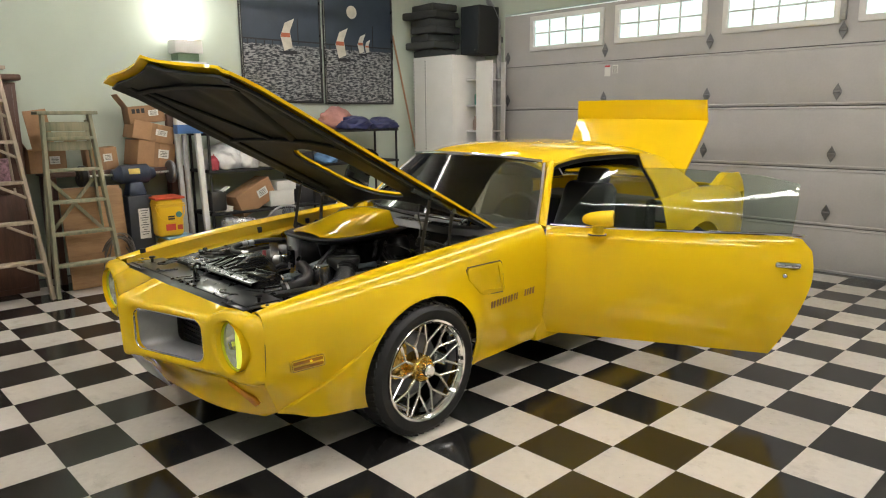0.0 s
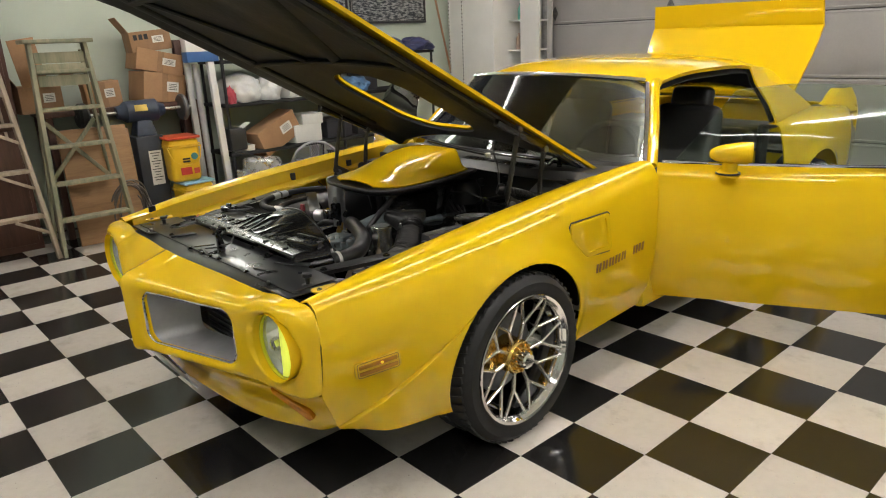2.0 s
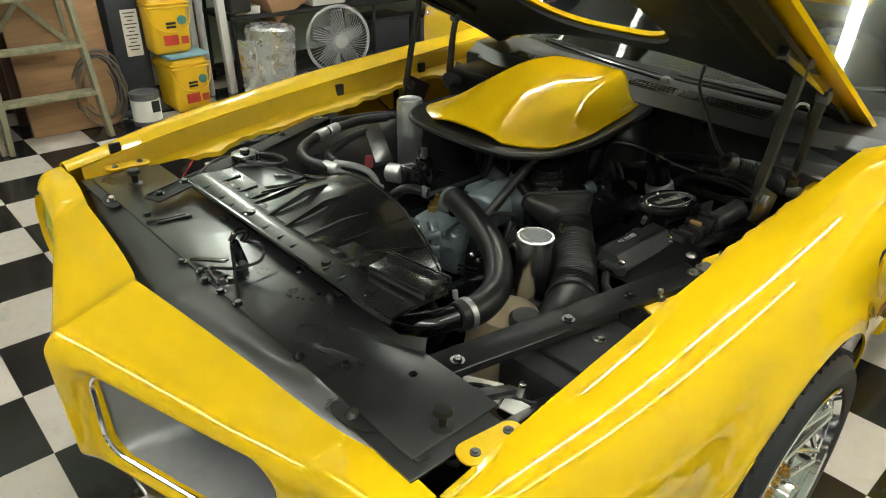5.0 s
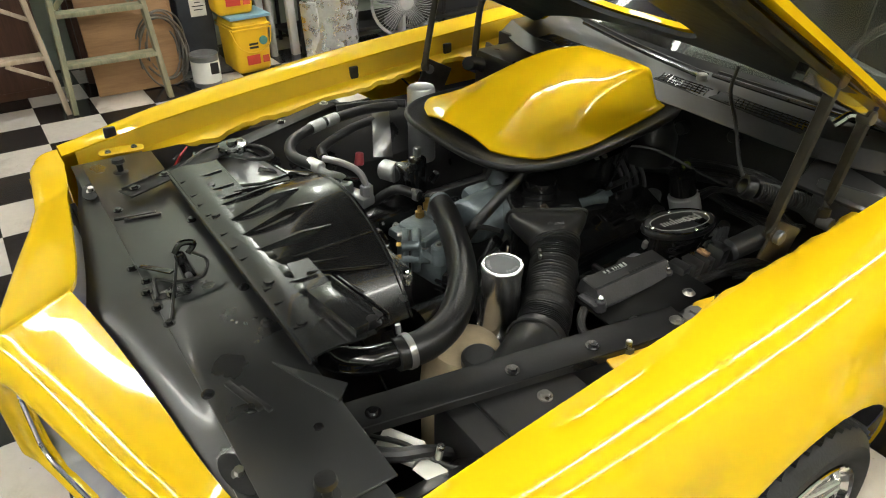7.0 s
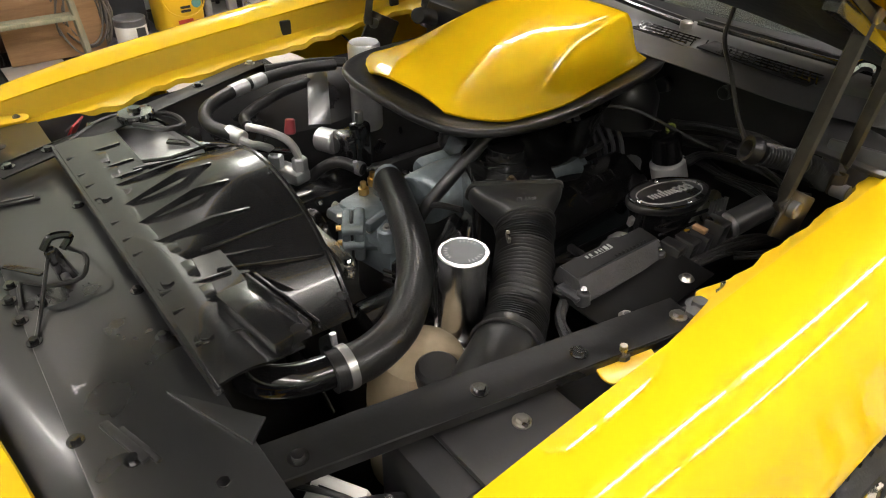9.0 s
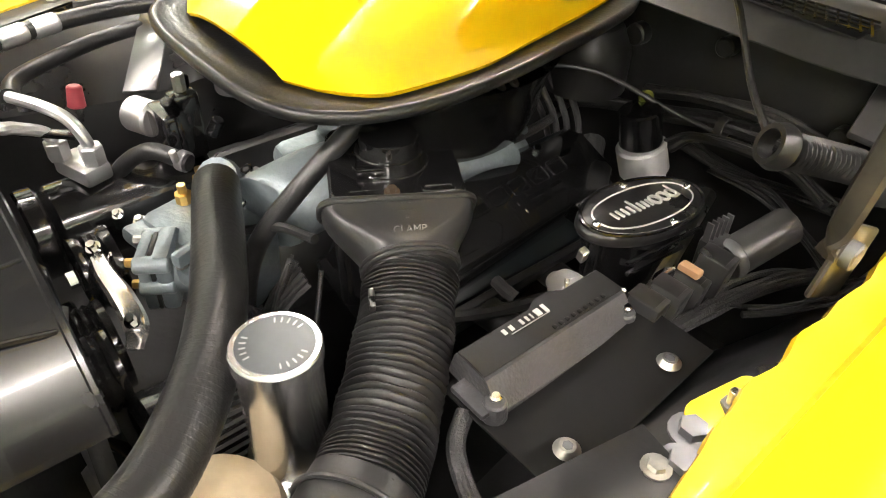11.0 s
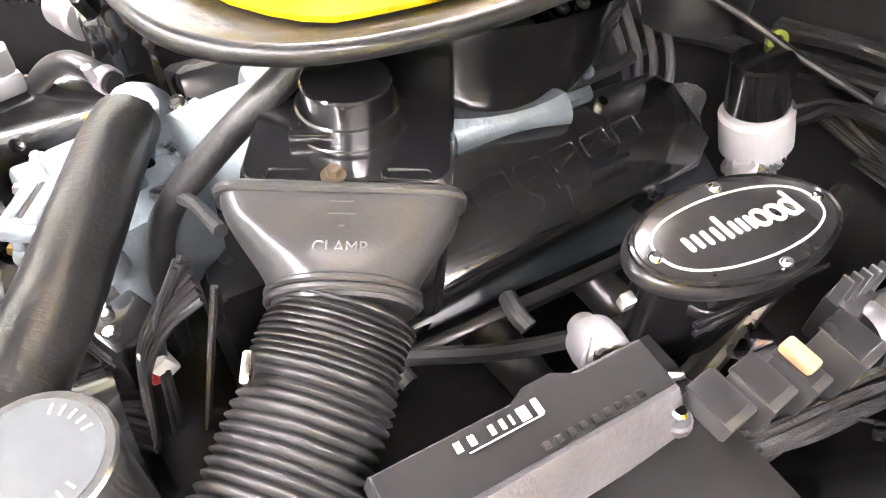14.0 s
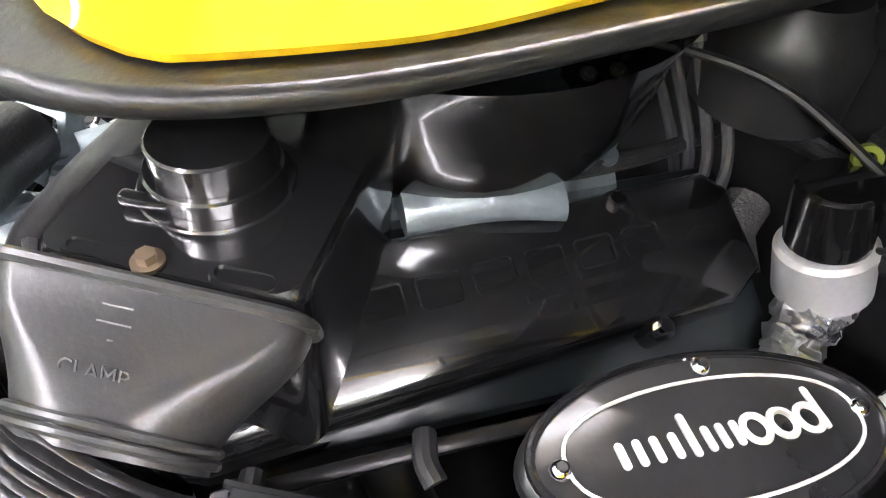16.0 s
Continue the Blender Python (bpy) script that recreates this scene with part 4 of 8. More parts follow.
def wheel(name, u, y, s):
    w = new(name)
    w.parent = car
    w.matrix_basis = pose(u, y, HUBZ, 0, 0, 0 if s > 0 else 180)
    w["label"] = "polished multi-spoke wheel with gold centre and low tyre"
    R = 0.3115
    prof = [(0.236, -0.21), (0.245, -0.222), (0.28, -0.226), (0.301, -0.215), (R, -0.195), (R + 0.002, -0.15), (R + 0.003, -0.11), (R + 0.002, -0.07), (R, -0.03), (0.303, -0.010), (0.285, 0.003), (0.262, 0.003), (0.246, -0.002), (0.238, -0.012)]
    part("tyre", lathe(prof, (0, 0, 0), (1, 0, 0), 64, closed=True), TYRE, w, "black low-profile tyre")
    tb = None
    for k in range(56):
        a = 2 * math.pi * k / 56
        m = Matrix.Rotation(a, 4, "X") @ Matrix.Translation((0, 0, R + 0.001)) @ pose(0, 0, 0, 0, 0, 18)
        for q in (-0.175, -0.045):
            tb = box((0, 0, 0), (0.055, 0.022, 0.008), 0, m @ Matrix.Translation((q, 0.004 if q > -0.1 else -0.004, 0)), tb)
    tagged(part("tread", tb, TYRE, w), kind="stuff")
    part("rim", lathe([(0.232, -0.2), (0.215, -0.19), (0.208, -0.1), (0.212, -0.04), (0.222, -0.014), (0.238, -0.006), (0.242, -0.0), (0.24, 0.002), (0.23, -0.001), (0.218, -0.022)], (0, 0, 0), (1, 0, 0), 64), CHROME, w, "polished outer rim")
    part("barrel", lathe([(0.0, -0.12), (0.15, -0.12), (0.155, -0.125), (0.155, -0.15), (0.09, -0.16)], (0, 0, 0), (1, 0, 0), 40), DARKSTEEL, w, "dull steel brake disc")
    part("caliper", box((-0.115, -0.105, 0.05), (0.08, 0.09, 0.17), 0.02), GOLD, w, "gold brake caliper")
    def at(r, a, x):
        return V(x, r * math.cos(a), r * math.sin(a))
    for k in range(10):
        a = 2 * math.pi * k / 10 + 0.1
        sb = wheel_bar(at(0.05, a, -0.05), at(0.128, a, -0.042), 0.013, 0.014)
        for q in (-1, 1):
            sb = merge(sb, wheel_bar(at(0.124, a, -0.042), at(0.224, a + q * 0.262, -0.016), 0.010, 0.013))
        part("spoke", sb, POLISH, w, "polished forked spoke")
    part("hub", lathe([(0.0, 0.012), (0.024, 0.012), (0.03, 0.006), (0.032, -0.01), (0.034, -0.03)], (0, 0, 0), (1, 0, 0), 24), CHROME, w, "chrome hub cap")
    part("centre", lathe([(0.034, -0.028), (0.056, -0.03), (0.064, -0.04), (0.066, -0.06), (0.066, -0.115)], (0, 0, 0), (1, 0, 0), 30), GOLD, w, "gold hub centre")
    nb = None
    for k in range(10):
        a = 2 * math.pi * k / 10 + 0.2
        nb = bolt((-0.028, 0.046 * math.cos(a), 0.046 * math.sin(a)), (1, 0, 0), 0.006, 0.012, True, nb)
    part("lug_nuts", nb, GOLD, w, "gold lug nuts")
    return w


wheel("wheel", 0.885, HUBY, 1)
wheel("wheel", -0.885, HUBY, -1)
wheel("wheel", 0.875, REARY, 1)
wheel("wheel", -0.875, REARY, -1)
for s in (1, -1):
    for yc in (HUBY, REARY):
        ring = []
        for q in (0.83, 0.715):
            ring.append([V(s * (q - 0.05), yc + 0.017 + 0.345 * math.cos(a), 0.335 + 0.314 * math.sin(a)) for a in np.linspace(-0.3, math.pi + 0.3, 24)])
        g = shell(ring, 0.004)
        part("wheel_arch_liner", g, MATBLK, car)

# driver's door, swung open about its front hinge
dr = new("door")
dr.parent = car
dr.matrix_basis = pose(0.80, 1.075, 0, 0, 0, -63)
dr["label"] = "open yellow door with raised frameless glass"
dg = []
LD = 1.345
for f in np.linspace(0, 1, 30):
    y = f * LD
    zt = ip(f, (0, 0.3, 0.9, 0.96, 1.0), (0.862, 0.858, 0.868, 0.862, 0.80))
    sec = []
    for q, uu in ((0, -0.045), (0.05, -0.022), (0.14, -0.004), (0.26, 0.011), (0.38, 0.019), (0.5, 0.022), (0.66, 0.014), (0.84, -0.01), (1.0, -0.045)):
        z = zt + (0.245 - zt) * q
        rear = ip(z, (0.24, 0.5, 0.7, 0.87), (-0.17, -0.055, -0.005, -0.02))
        sec.append(V(uu, y + f ** 3 * rear, z))
    dg.append(spline(sec, 3))
part("skin", shell(dg, -0.045), YELLOW, dr, "glossy yellow door skin")
part("inner_trim", box((-0.065, 0.66, 0.55), (0.03, 1.15, 0.5), 0.02), PLASTIC, dr, "black door trim")
part("belt_trim", tube([(-0.03, 0.02, 0.868), (-0.028, 0.6, 0.868), (-0.03, 1.22, 0.878), (-0.032, 1.29, 0.872)], 0.007, 8), CHROME, dr, "bright belt moulding")
gl = []
for f in np.linspace(0, 1, 12):
    ytop = 0.30 + f * 0.97
    row = []
    for q in np.linspace(0, 1, 6):
        zt = ip(f, (0, 0.25, 0.8, 1.0), (1.16, 1.185, 1.16, 1.12))
        yb = 0.06 + f * 1.17
        row.append(V(-0.04 - 0.13 * q * q, yb * (1 - q) + ytop * q, 0.86 + (zt - 0.86) * q))
    gl.append(row)
dglass = part("side_glass", shell(gl, 0.004), TINT, dr, "raised green-tinted side glass")
dglass.visible_shadow = False
hb = prism(rrect(0.115, 0.026, 0.008), basis((0.02, 1.22, 0.735), (0, 1, 0), (0, 0, 1)), 0.014, 0.003)
part("handle", hb, CHROME, dr, "chrome pull handle")
part("lock", cyl((0.02, 1.21, 0.68), (0.034, 1.21, 0.68), 0.013, 0.011, 16, 0.002), CHROME, dr, "chrome lock barrel")
mir = loft([[V(0.06 + r * 0.95 * math.cos(t), y + 0.155, 0.925 + 0.006 * (y - 0.1) / 0.1 + r * math.sin(t)) for t in np.linspace(0, 2 * math.pi, 24, endpoint=False)] for y, r in ((0.052, 0.010), (0.058, 0.019), (0.075, 0.029), (0.105, 0.037), (0.15, 0.042), (0.195, 0.044), (0.21, 0.044), (0.214, 0.041), (0.210, 0.037))])
part("mirror", mir, YELLOW, dr, "yellow bullet-shaped door mirror", sharp=0.8)
part("mirror_glass", cyl((0.06, 0.3655, 0.931), (0.06, 0.3675, 0.931), 0.037, seg=24), CHROME, dr, "round mirror glass")
part("mirror_foot", tube([(0.03, 0.285, 0.838), (0.036, 0.287, 0.858), (0.055, 0.29, 0.90)], 0.03, 16, radii=(0.046, 0.032, 0.03)), YELLOW, dr)
part("gasket", lathe([(0.04, -0.002), (0.049, -0.002), (0.049, 0.004), (0.04, 0.004)], (0.03, 0.285, 0.838), (0.03, 0.285, 1), 24, closed=True), RUBBER, dr)

# ---- under the bonnet ----
bay = new("engine_bay")
bay.parent = car
bay.matrix_basis = CARM.inverted() @ pose(XC, 0, 0)
bay["label"] = "black-painted engine bay with a polished accessory drive"


def P(name, bm, m, label="", sharp=0.6):
    return part(name, bm, m, bay, label, sharp)


def flat_bar(a, b, w, t, up=(0, 0, 1)):
    """A flat strip from a to b."""
    a, b = Vector(a), Vector(b)
    m = basis((a + b) / 2, b - a, Vector(up).cross(b - a))
    return box((0, 0, 0), ((b - a).length, w, t), min(0.002, t * 0.3), m)


# the dark shell: aprons, bulkhead, and a black sheet for the shade below
P("bay_floor", box((0, 0.075, 0.30), (1.3, 1.19, 0.03)), MATBLK, "black sheet standing for the shaded depths of the engine bay")
P("bulkhead", box((0, 0.69, 0.565), (1.34, 0.02, 0.55), 0.005), MATBLK, "black bulkhead")
P("radiator", box((0, -0.50, 0.50), (0.70, 0.05, 0.40), 0.008), MATBLK, "black radiator core")
for s in (1, -1):
    ap = []
    for y in np.linspace(-0.60, 0.70, 20):
        bulge = 0.10 * math.exp(-((y - HUBY) / 0.28) ** 2)
        ap.append([V(s * 0.655, y, 0.70), V(s * (0.61 - bulge * 0.3), y, 0.66 + 0.02 * math.sin(7 * y)), V(s * (0.57 - bulge), y, 0.60), V(s * (0.53 - bulge), y, 0.48), V(s * 0.45, y, 0.32)])
    P("inner_wing", shell(ap, 0.004 * s), SATBLK, "satin black inner wing")
# engine block and its covers
P("engine_block", box((-0.03, 0.26, 0.42), (0.30, 0.50, 0.26), 0.03), SATBLK, "dark engine block")
P("cylinder_head", box((0.14, 0.35, 0.54), (0.18, 0.46, 0.10), 0.015, pose(0, 0, 0, 0, 28)), mat("blue_grey_engine_paint", (0.014, 0.019, 0.021), 0.4, vary=0.15, scale=14), "blue-grey painted cylinder head")
P("cylinder_head", box((-0.22, 0.30, 0.54), (0.18, 0.46, 0.10), 0.015, pose(0, 0, 0, 0, -28)), SATBLK)
# front closing panels over the radiator
pan = []
for u in np.linspace(-0.63, 0.63, 41):
    yb = ip(abs(u), (0, 0.05, 0.3, 0.45, 0.512, 0.58, 0.63), (-0.765, -0.75, -0.712, -0.695, -0.682, -0.672, -0.668))
    pan.append([V(u, yb, 0.685), V(u, yb + 0.02, 0.699), V(u, yb + 0.05, 0.708), V(u, -0.645, 0.712)])
P("nose_filler", shell(pan, 0.003), SHEEN, "glossy black filler panel behind the nose")
top = box((0.0, -0.565, 0.7135), (1.24, 0.165, 0.004), 0.001)
top = cut(top, prism(rrect(0.115, 0.088, 0.02), basis((0.022, -0.572, 0.60), (1, 0.12, 0), (-0.12, 1, 0)), 0.3))
P("radiator_cover", top, SHEEN, "satin black sheet-metal cover over the radiator")
tray = []
for k, z in ((1.04, 0.7165), (1.0, 0.7165), (0.95, 0.712), (0.88, 0.698), (0.82, 0.694)):
    tray.append([V(0.022, -0.572, z) + V(x * k - 0.12 * y * k, y * k + 0.12 * x * k, 0) for x, y in rrect(0.115, 0.088, 0.02, 6)])
P("latch_tray", loft(tray), SHEEN, "pressed black tray round the latch", sharp=0.9)
LP = V(0.062, 0.0, 0.0)
lt = P("bonnet_latch", box(LP + V(-0.055, -0.575, 0.738), (0.022, 0.03, 0.08), 0.009, pose(0, 0, 0, 12, 6), None, (0.9, 0.6)), GLOSSBLK, "black bonnet latch with wire springs")
part("hook", tube([LP + V(*q) for q in ((-0.055, -0.565, 0.765), (-0.055, -0.552, 0.782), (-0.052, -0.575, 0.79), (-0.05, -0.59, 0.775))], 0.006, 8), GLOSSBLK, lt)
part("pivot", cyl(LP + V(-0.075, -0.575, 0.725), LP + V(-0.03, -0.575, 0.727), 0.006, seg=12), DARKSTEEL, lt)
part("base", box(LP + V(-0.045, -0.575, 0.70), (0.06, 0.05, 0.012), 0.003), GLOSSBLK, lt)
part("spring_wire", tube([LP + V(*q) for q in ((-0.055, -0.56, 0.765), (-0.01, -0.545, 0.768), (0.002, -0.56, 0.745), (-0.03, -0.60, 0.73), (-0.07, -0.63, 0.722), (-0.01, -0.642, 0.719))], 0.0034, 6), SATBLK, lt)
part("spring_wire", tube([LP + V(*q) for q in ((-0.06, -0.585, 0.76), (-0.015, -0.605, 0.742), (0.03, -0.625, 0.725), (0.068, -0.640, 0.718))], 0.003, 6), SATBLK, lt)
part("lever", flat_bar(LP + V(-0.055, -0.60, 0.735), LP + V(-0.13, -0.64, 0.722), 0.012, 0.004), GLOSSBLK, lt)
# no hole is cut: its shade is a black disc on the sheet
P("hole", cyl((0.045, -0.632, 0.7150), (0.045, -0.632, 0.7164), 0.010, seg=18), MATBLK, "black disc standing for the shade in a round hole")
for (u, y) in ((-0.079, -0.655), (0.017, -0.652), (0.074, -0.648), (0.131, -0.643), (0.048, -0.615), (-0.02, -0.643), (0.335, -0.643), (-0.33, -0.625), (0.40, -0.60), (-0.20, -0.505), (0.10, -0.50), (0.22, -0.505)):
    P("bolt", bolt((u, y, 0.7155), (0, 0, 1), 0.0065, 0.007), GLOSSBLK)
for k, (u, y) in enumerate(((-0.284, -0.60), (0.37, -0.60))):
    P("rubber_buffer", box((u, y, 0.718), (0.085, 0.011, 0.007), 0.002, pose(0, 0, 0, 0, 0, (80, 16)[k])), RUBBER)
    P("rubber_buffer", box((u + 0.015, y + 0.012, 0.718), (0.075, 0.008, 0.006), 0.002, pose(0, 0, 0, 0, 0, (80, 16)[k])), RUBBER)
tri = [(-0.07, -0.012), (0.075, -0.016), (0.06, 0.02)]
P("gusset", prism(tri, basis((0.385, -0.50, 0.716), (1, 0.38, 0.02), (-0.38, 1, 0)), 0.004), SHEEN, "glossy black gusset")
for s in (1, -1):
    # corner plates with the lamp adjuster and height buffer
    P("corner_plate", box((s * 0.56, -0.585, 0.707), (0.17, 0.17, 0.004), 0.001), SHEEN)
    # black oval laid on the plate for the shade in the hole
    P("adjuster_hole", prism(oval(0.045, 0.02, 20), basis((s * (0.50 if s > 0 else 0.467), -0.655, 0.7115), (1, s * 0.2, 0), (-s * 0.2, 1, 0)), 0.0015), MATBLK)
    P("adjuster_screw", bolt((s * (0.50 if s > 0 else 0.467), -0.655, 0.712), (0.2, 0, 1), 0.007, 0.012), STEEL)
    P("height_buffer", lathe([(0, 0.03), (0.014, 0.028), (0.016, 0.02), (0.008, 0.014), (0.007, -0.004), (0.018, -0.006), (0.018, -0.01)], (s * (0.60 if s > 0 else 0.53), -0.575, 0.722), (s * (0.60 if s > 0 else 0.53), -0.575, 1), 16), RUBBER, "rubber bonnet buffer")
    br = prism(rrect(0.11, 0.045, 0.018), basis((s * (0.665 if s < 0 else 0.668), -0.545, 0.712), (0.12, 1, 0), (-1, 0.12, 0)), 0.004, 0.001)
    bk = P("wing_bracket", br, YELLOW_IN, "yellow wing bracket bolted to the corner plate")
    for dy in (-0.04, 0.04):
        part("bolt", bolt((s * (0.665 if s < 0 else 0.668), -0.545 + dy * 0.8, 0.717), (0, 0, 1), 0.005, 0.005), DARKSTEEL, bk)
# support bars from the radiator panel to the inner wings
for s, a, b, w in ((1, (0.475, -0.56, 0.708), (0.605, 0.10, 0.716), 0.062), (-1, (-0.36, -0.60, 0.735), (-0.605, 0.02, 0.745), 0.05)):
    sb = P("support_bar", flat_bar(a, b, w, 0.004), PLATEBLK, "black flat steel support bar with bolts")
    a, b = Vector(a), Vector(b)
    for f in (0.04, 0.16, 0.5, 0.72, 0.97):
        part("bolt", bolt(a.lerp(b, f) + V(0.006 * s, 0, 0.002), (0, 0, 1), 0.008, 0.007), GLOSSBLK if f < 0.9 else STEEL, sb)
    part("lip", box((a + b) / 2 + V(s * w * 0.5, 0, -0.006), (0.003, (b - a).length, 0.014), 0, pose(0, 0, 0, 0, 0, -math.degrees(math.atan2(b.x - a.x, b.y - a.y)))), SATBLK, sb)
# fan shroud
sh = []
for y in np.linspace(-0.488, -0.375, 6):
    sh.append([V(u, y, 0.738 + (0.004 if -0.47 < y < -0.44 else 0)) for u in np.linspace(-0.41, 0.375, 24)])
shp = P("fan_shroud", shell(sh, 0.004), SHROUD, "glossy black ribbed fan shroud")
dm = []
for y in np.linspace(-0.46, -0.225, 20):
    f = sm(y, -0.46, -0.27)
    row = []
    for a in np.linspace(-68, 62, 33):
        u, z = -0.05 + 0.315 * math.sin(radians(a)), 0.465 + 0.315 * math.cos(radians(a))
        row.append(V(u, y, (1 - f) * min(z, 0.74) + f * z))
    dm.append(row)
part("drum", shell(dm, 0.004), SHROUD, shp)
rim = [V(-0.05 + 0.318 * math.sin(radians(a)), -0.224, 0.465 + 0.318 * math.cos(radians(a))) for a in np.linspace(-68, 62, 30)]
part("rim", tube(rim, 0.005, 6, smooth=False), SHROUD, shp)
part("front_seam", tube([(-0.42, -0.492, 0.735), (-0.1, -0.492, 0.738), (0.2, -0.492, 0.738), (0.38, -0.49, 0.735)], 0.0055, 6), SHROUD, shp)
for k, u in enumerate((-0.34, -0.26, -0.21, -0.155, -0.06, 0.0, 0.05, 0.17, 0.22, 0.30)):
    part("rib", box((u, -0.435, 0.742), (0.006, 0.10, 0.007), 0.001, pose(0, 0, 0, 0, 0, -8 * u * 3)), SHROUD, shp)
for u, a0 in ((-0.22, -32), (-0.13, -15), (0.0, 9), (0.10, 28), (0.16, 42)):
    uu, zz = -0.05 + 0.317 * math.sin(radians(a0)), 0.465 + 0.317 * math.cos(radians(a0))
    part("rib", flat_bar((u, -0.40, 0.744), (uu, -0.23, zz), 0.005, 0.008), SHROUD, shp)
for k in range(8):
    u = -0.30 + 0.072 * k
    part("pocket", box((u, -0.437, 0.741), (0.046, 0.034, 0.008), 0.003, pose(0, 0, 0, 6, 0, -6)), SHROUD, shp)
for k, a0 in enumerate((-40, -24, -8, 6, 20, 34, 48)):
    uu, zz = -0.05 + 0.317 * math.sin(radians(a0)), 0.465 + 0.317 * math.cos(radians(a0))
    fin = loft([[V(uu * 0.9 - 0.02 + q, -0.455, 0.740) for q in (-0.003, 0.003)] + [V(uu * 0.9 - 0.02 + q, -0.455, 0.744) for q in (0.003, -0.003)],
                [V(uu * 0.96 + q, -0.36, max(zz, 0.73) - 0.01) for q in (-0.003, 0.003)] + [V(uu * 0.96 + q, -0.36, max(zz, 0.73) + 0.006) for q in (0.003, -0.003)],
                [V(uu + q, -0.30, zz - 0.006) for q in (-0.002, 0.002)] + [V(uu + q, -0.30, zz + 0.002) for q in (0.002, -0.002)]])
    part("fin", fin, SHROUD, shp)
for u in (-0.14, 0.15, 0.29):
    part("bolt", bolt((u, -0.468, 0.742), (0, 0, 1), 0.010, 0.007), SHROUD, shp)
end = box((0.30, -0.395, 0.752), (0.14, 0.055, 0.02), 0.003, pose(0, 0, 0, 0, 0, 8))
part("end_flange", end, SHROUD, shp)
for k in range(2):
    part("lip", box((0.30, -0.372 + 0.012 * k, 0.765 - 0.004 * k), (0.145, 0.004, 0.012), 0.001, pose(0, 0, 0, 0, 0, 8)), SHROUD, shp)
# fan blades deep in the drum
fan = P("cooling_fan", cyl((-0.05, -0.27, 0.47), (-0.05, -0.20, 0.47), 0.06, seg=20, bev=0.01), GLOSSBLK, "black cooling fan")
for k in range(7):
    a = 2 * math.pi * k / 7 + 0.3
    part("blade", box((0, 0, 0), (0.09, 0.008, 0.19), 0.003, Matrix.Translation((-0.05 + 0.16 * math.sin(a), -0.235, 0.47 + 0.16 * math.cos(a))) @ Matrix.Rotation(a, 4, "Y") @ pose(0, 0, 0, 0, 0, 28)), GLOSSBLK, fan)
# radiator outlet, top hose
P("radiator_outlet", tube([(0.30, -0.43, 0.66), (0.345, -0.42, 0.68), (0.375, -0.385, 0.688), (0.388, -0.33, 0.690)], 0.024, 14), GLOSSBLK, "black radiator outlet neck")
RH = [(0.389, -0.35, 0.690), (0.392, -0.29, 0.690), (0.366, -0.222, 0.693), (0.30, -0.152, 0.698), (0.222, -0.100, 0.700), (0.13, -0.055, 0.700), (0.055, -0.022, 0.698), (0.004, 0.0, 0.690)]
hose = P("radiator_hose", tube(RH, 0.029, 20, 10), RUBBER, "ribbed black radiator hose")
hp = spline(RH, 14)
rb = None
for k in range(2, len(hp) - 2):
    d = (hp[k + 1] - hp[k - 1]).normalized()
    part_r = lathe([(0.0287, -0.0018), (0.02925, 0), (0.0287, 0.0018)], hp[k], hp[k] + d, 20)
    rb = merge(rb, part_r) if rb else part_r
tagged(part("ribs", rb, RUBBER, hose), kind="stuff")


def clamp(p, d, r, parent, m=ALU):
    """A worm-drive hose clip."""
    p, d = Vector(p), Vector(d).normalized()
    c = part("hose_clip", lathe([(r, -0.006), (r + 0.002, -0.006), (r + 0.002, 0.006), (r, 0.006)], p, p + d, 24, closed=True), m, parent, "steel hose clip")
    side = d.cross(V(0, 0, 1)).normalized()
    part("screw", cyl(p + V(0, 0, r * 0.6) - side * (r + 0.001), p + V(0, 0, r * 0.6 + 0.016) - side * (r + 0.004), 0.005, seg=8), m, c)


clamp((0.391, -0.328, 0.690), (0.05, 1, 0), 0.0295, hose)
P("thermostat_neck", lathe([(0, 0.012), (0.022, 0.012), (0.024, 0.004), (0.024, -0.04)], (0.0, 0.002, 0.691), (-0.04, 0.02, 0.716), 20), CHROME, "polished thermostat neck")
P("thermostat_housing", tube([(-0.012, 0.008, 0.690), (-0.03, 0.02, 0.665), (-0.03, 0.02, 0.60)], 0.034, 14, radii=(0.026, 0.030, 0.042)), CAST, "cast water outlet")
tc_ = P("timing_cover", box((0.0, -0.02, 0.585), (0.15, 0.11, 0.12), 0.016, pose(0, 0, 0, 0, 4, 14)), CAST, "blue-grey cast front cover with bolted flange")
part("shelf", box((0.015, -0.072, 0.622), (0.15, 0.05, 0.022), 0.007, pose(0, 0, 0, -8, 6, 14)), CAST, tc_)
part("rib", box((0.045, -0.045, 0.645), (0.016, 0.09, 0.02), 0.005, pose(0, 0, 0, 0, 0, 20)), CAST, tc_)
part("boss", cyl((0.085, -0.06, 0.60), (0.085, -0.062, 0.648), 0.02, 0.017, 18, 0.004), CAST, tc_)
part("web", box((-0.04, -0.06, 0.60), (0.012, 0.07, 0.07), 0.004, pose(0, 0, 0, 0, 0, 14)), CAST, tc_)
for du, dy in ((-0.06, -0.085), (0.0, -0.09), (0.055, -0.078), (0.085, -0.06)):
    part("bolt", bolt((du, dy, 0.634 if du < 0.08 else 0.648), (0.1, -0.2, 1), 0.0055, 0.008), STEEL, tc_)
hump = []
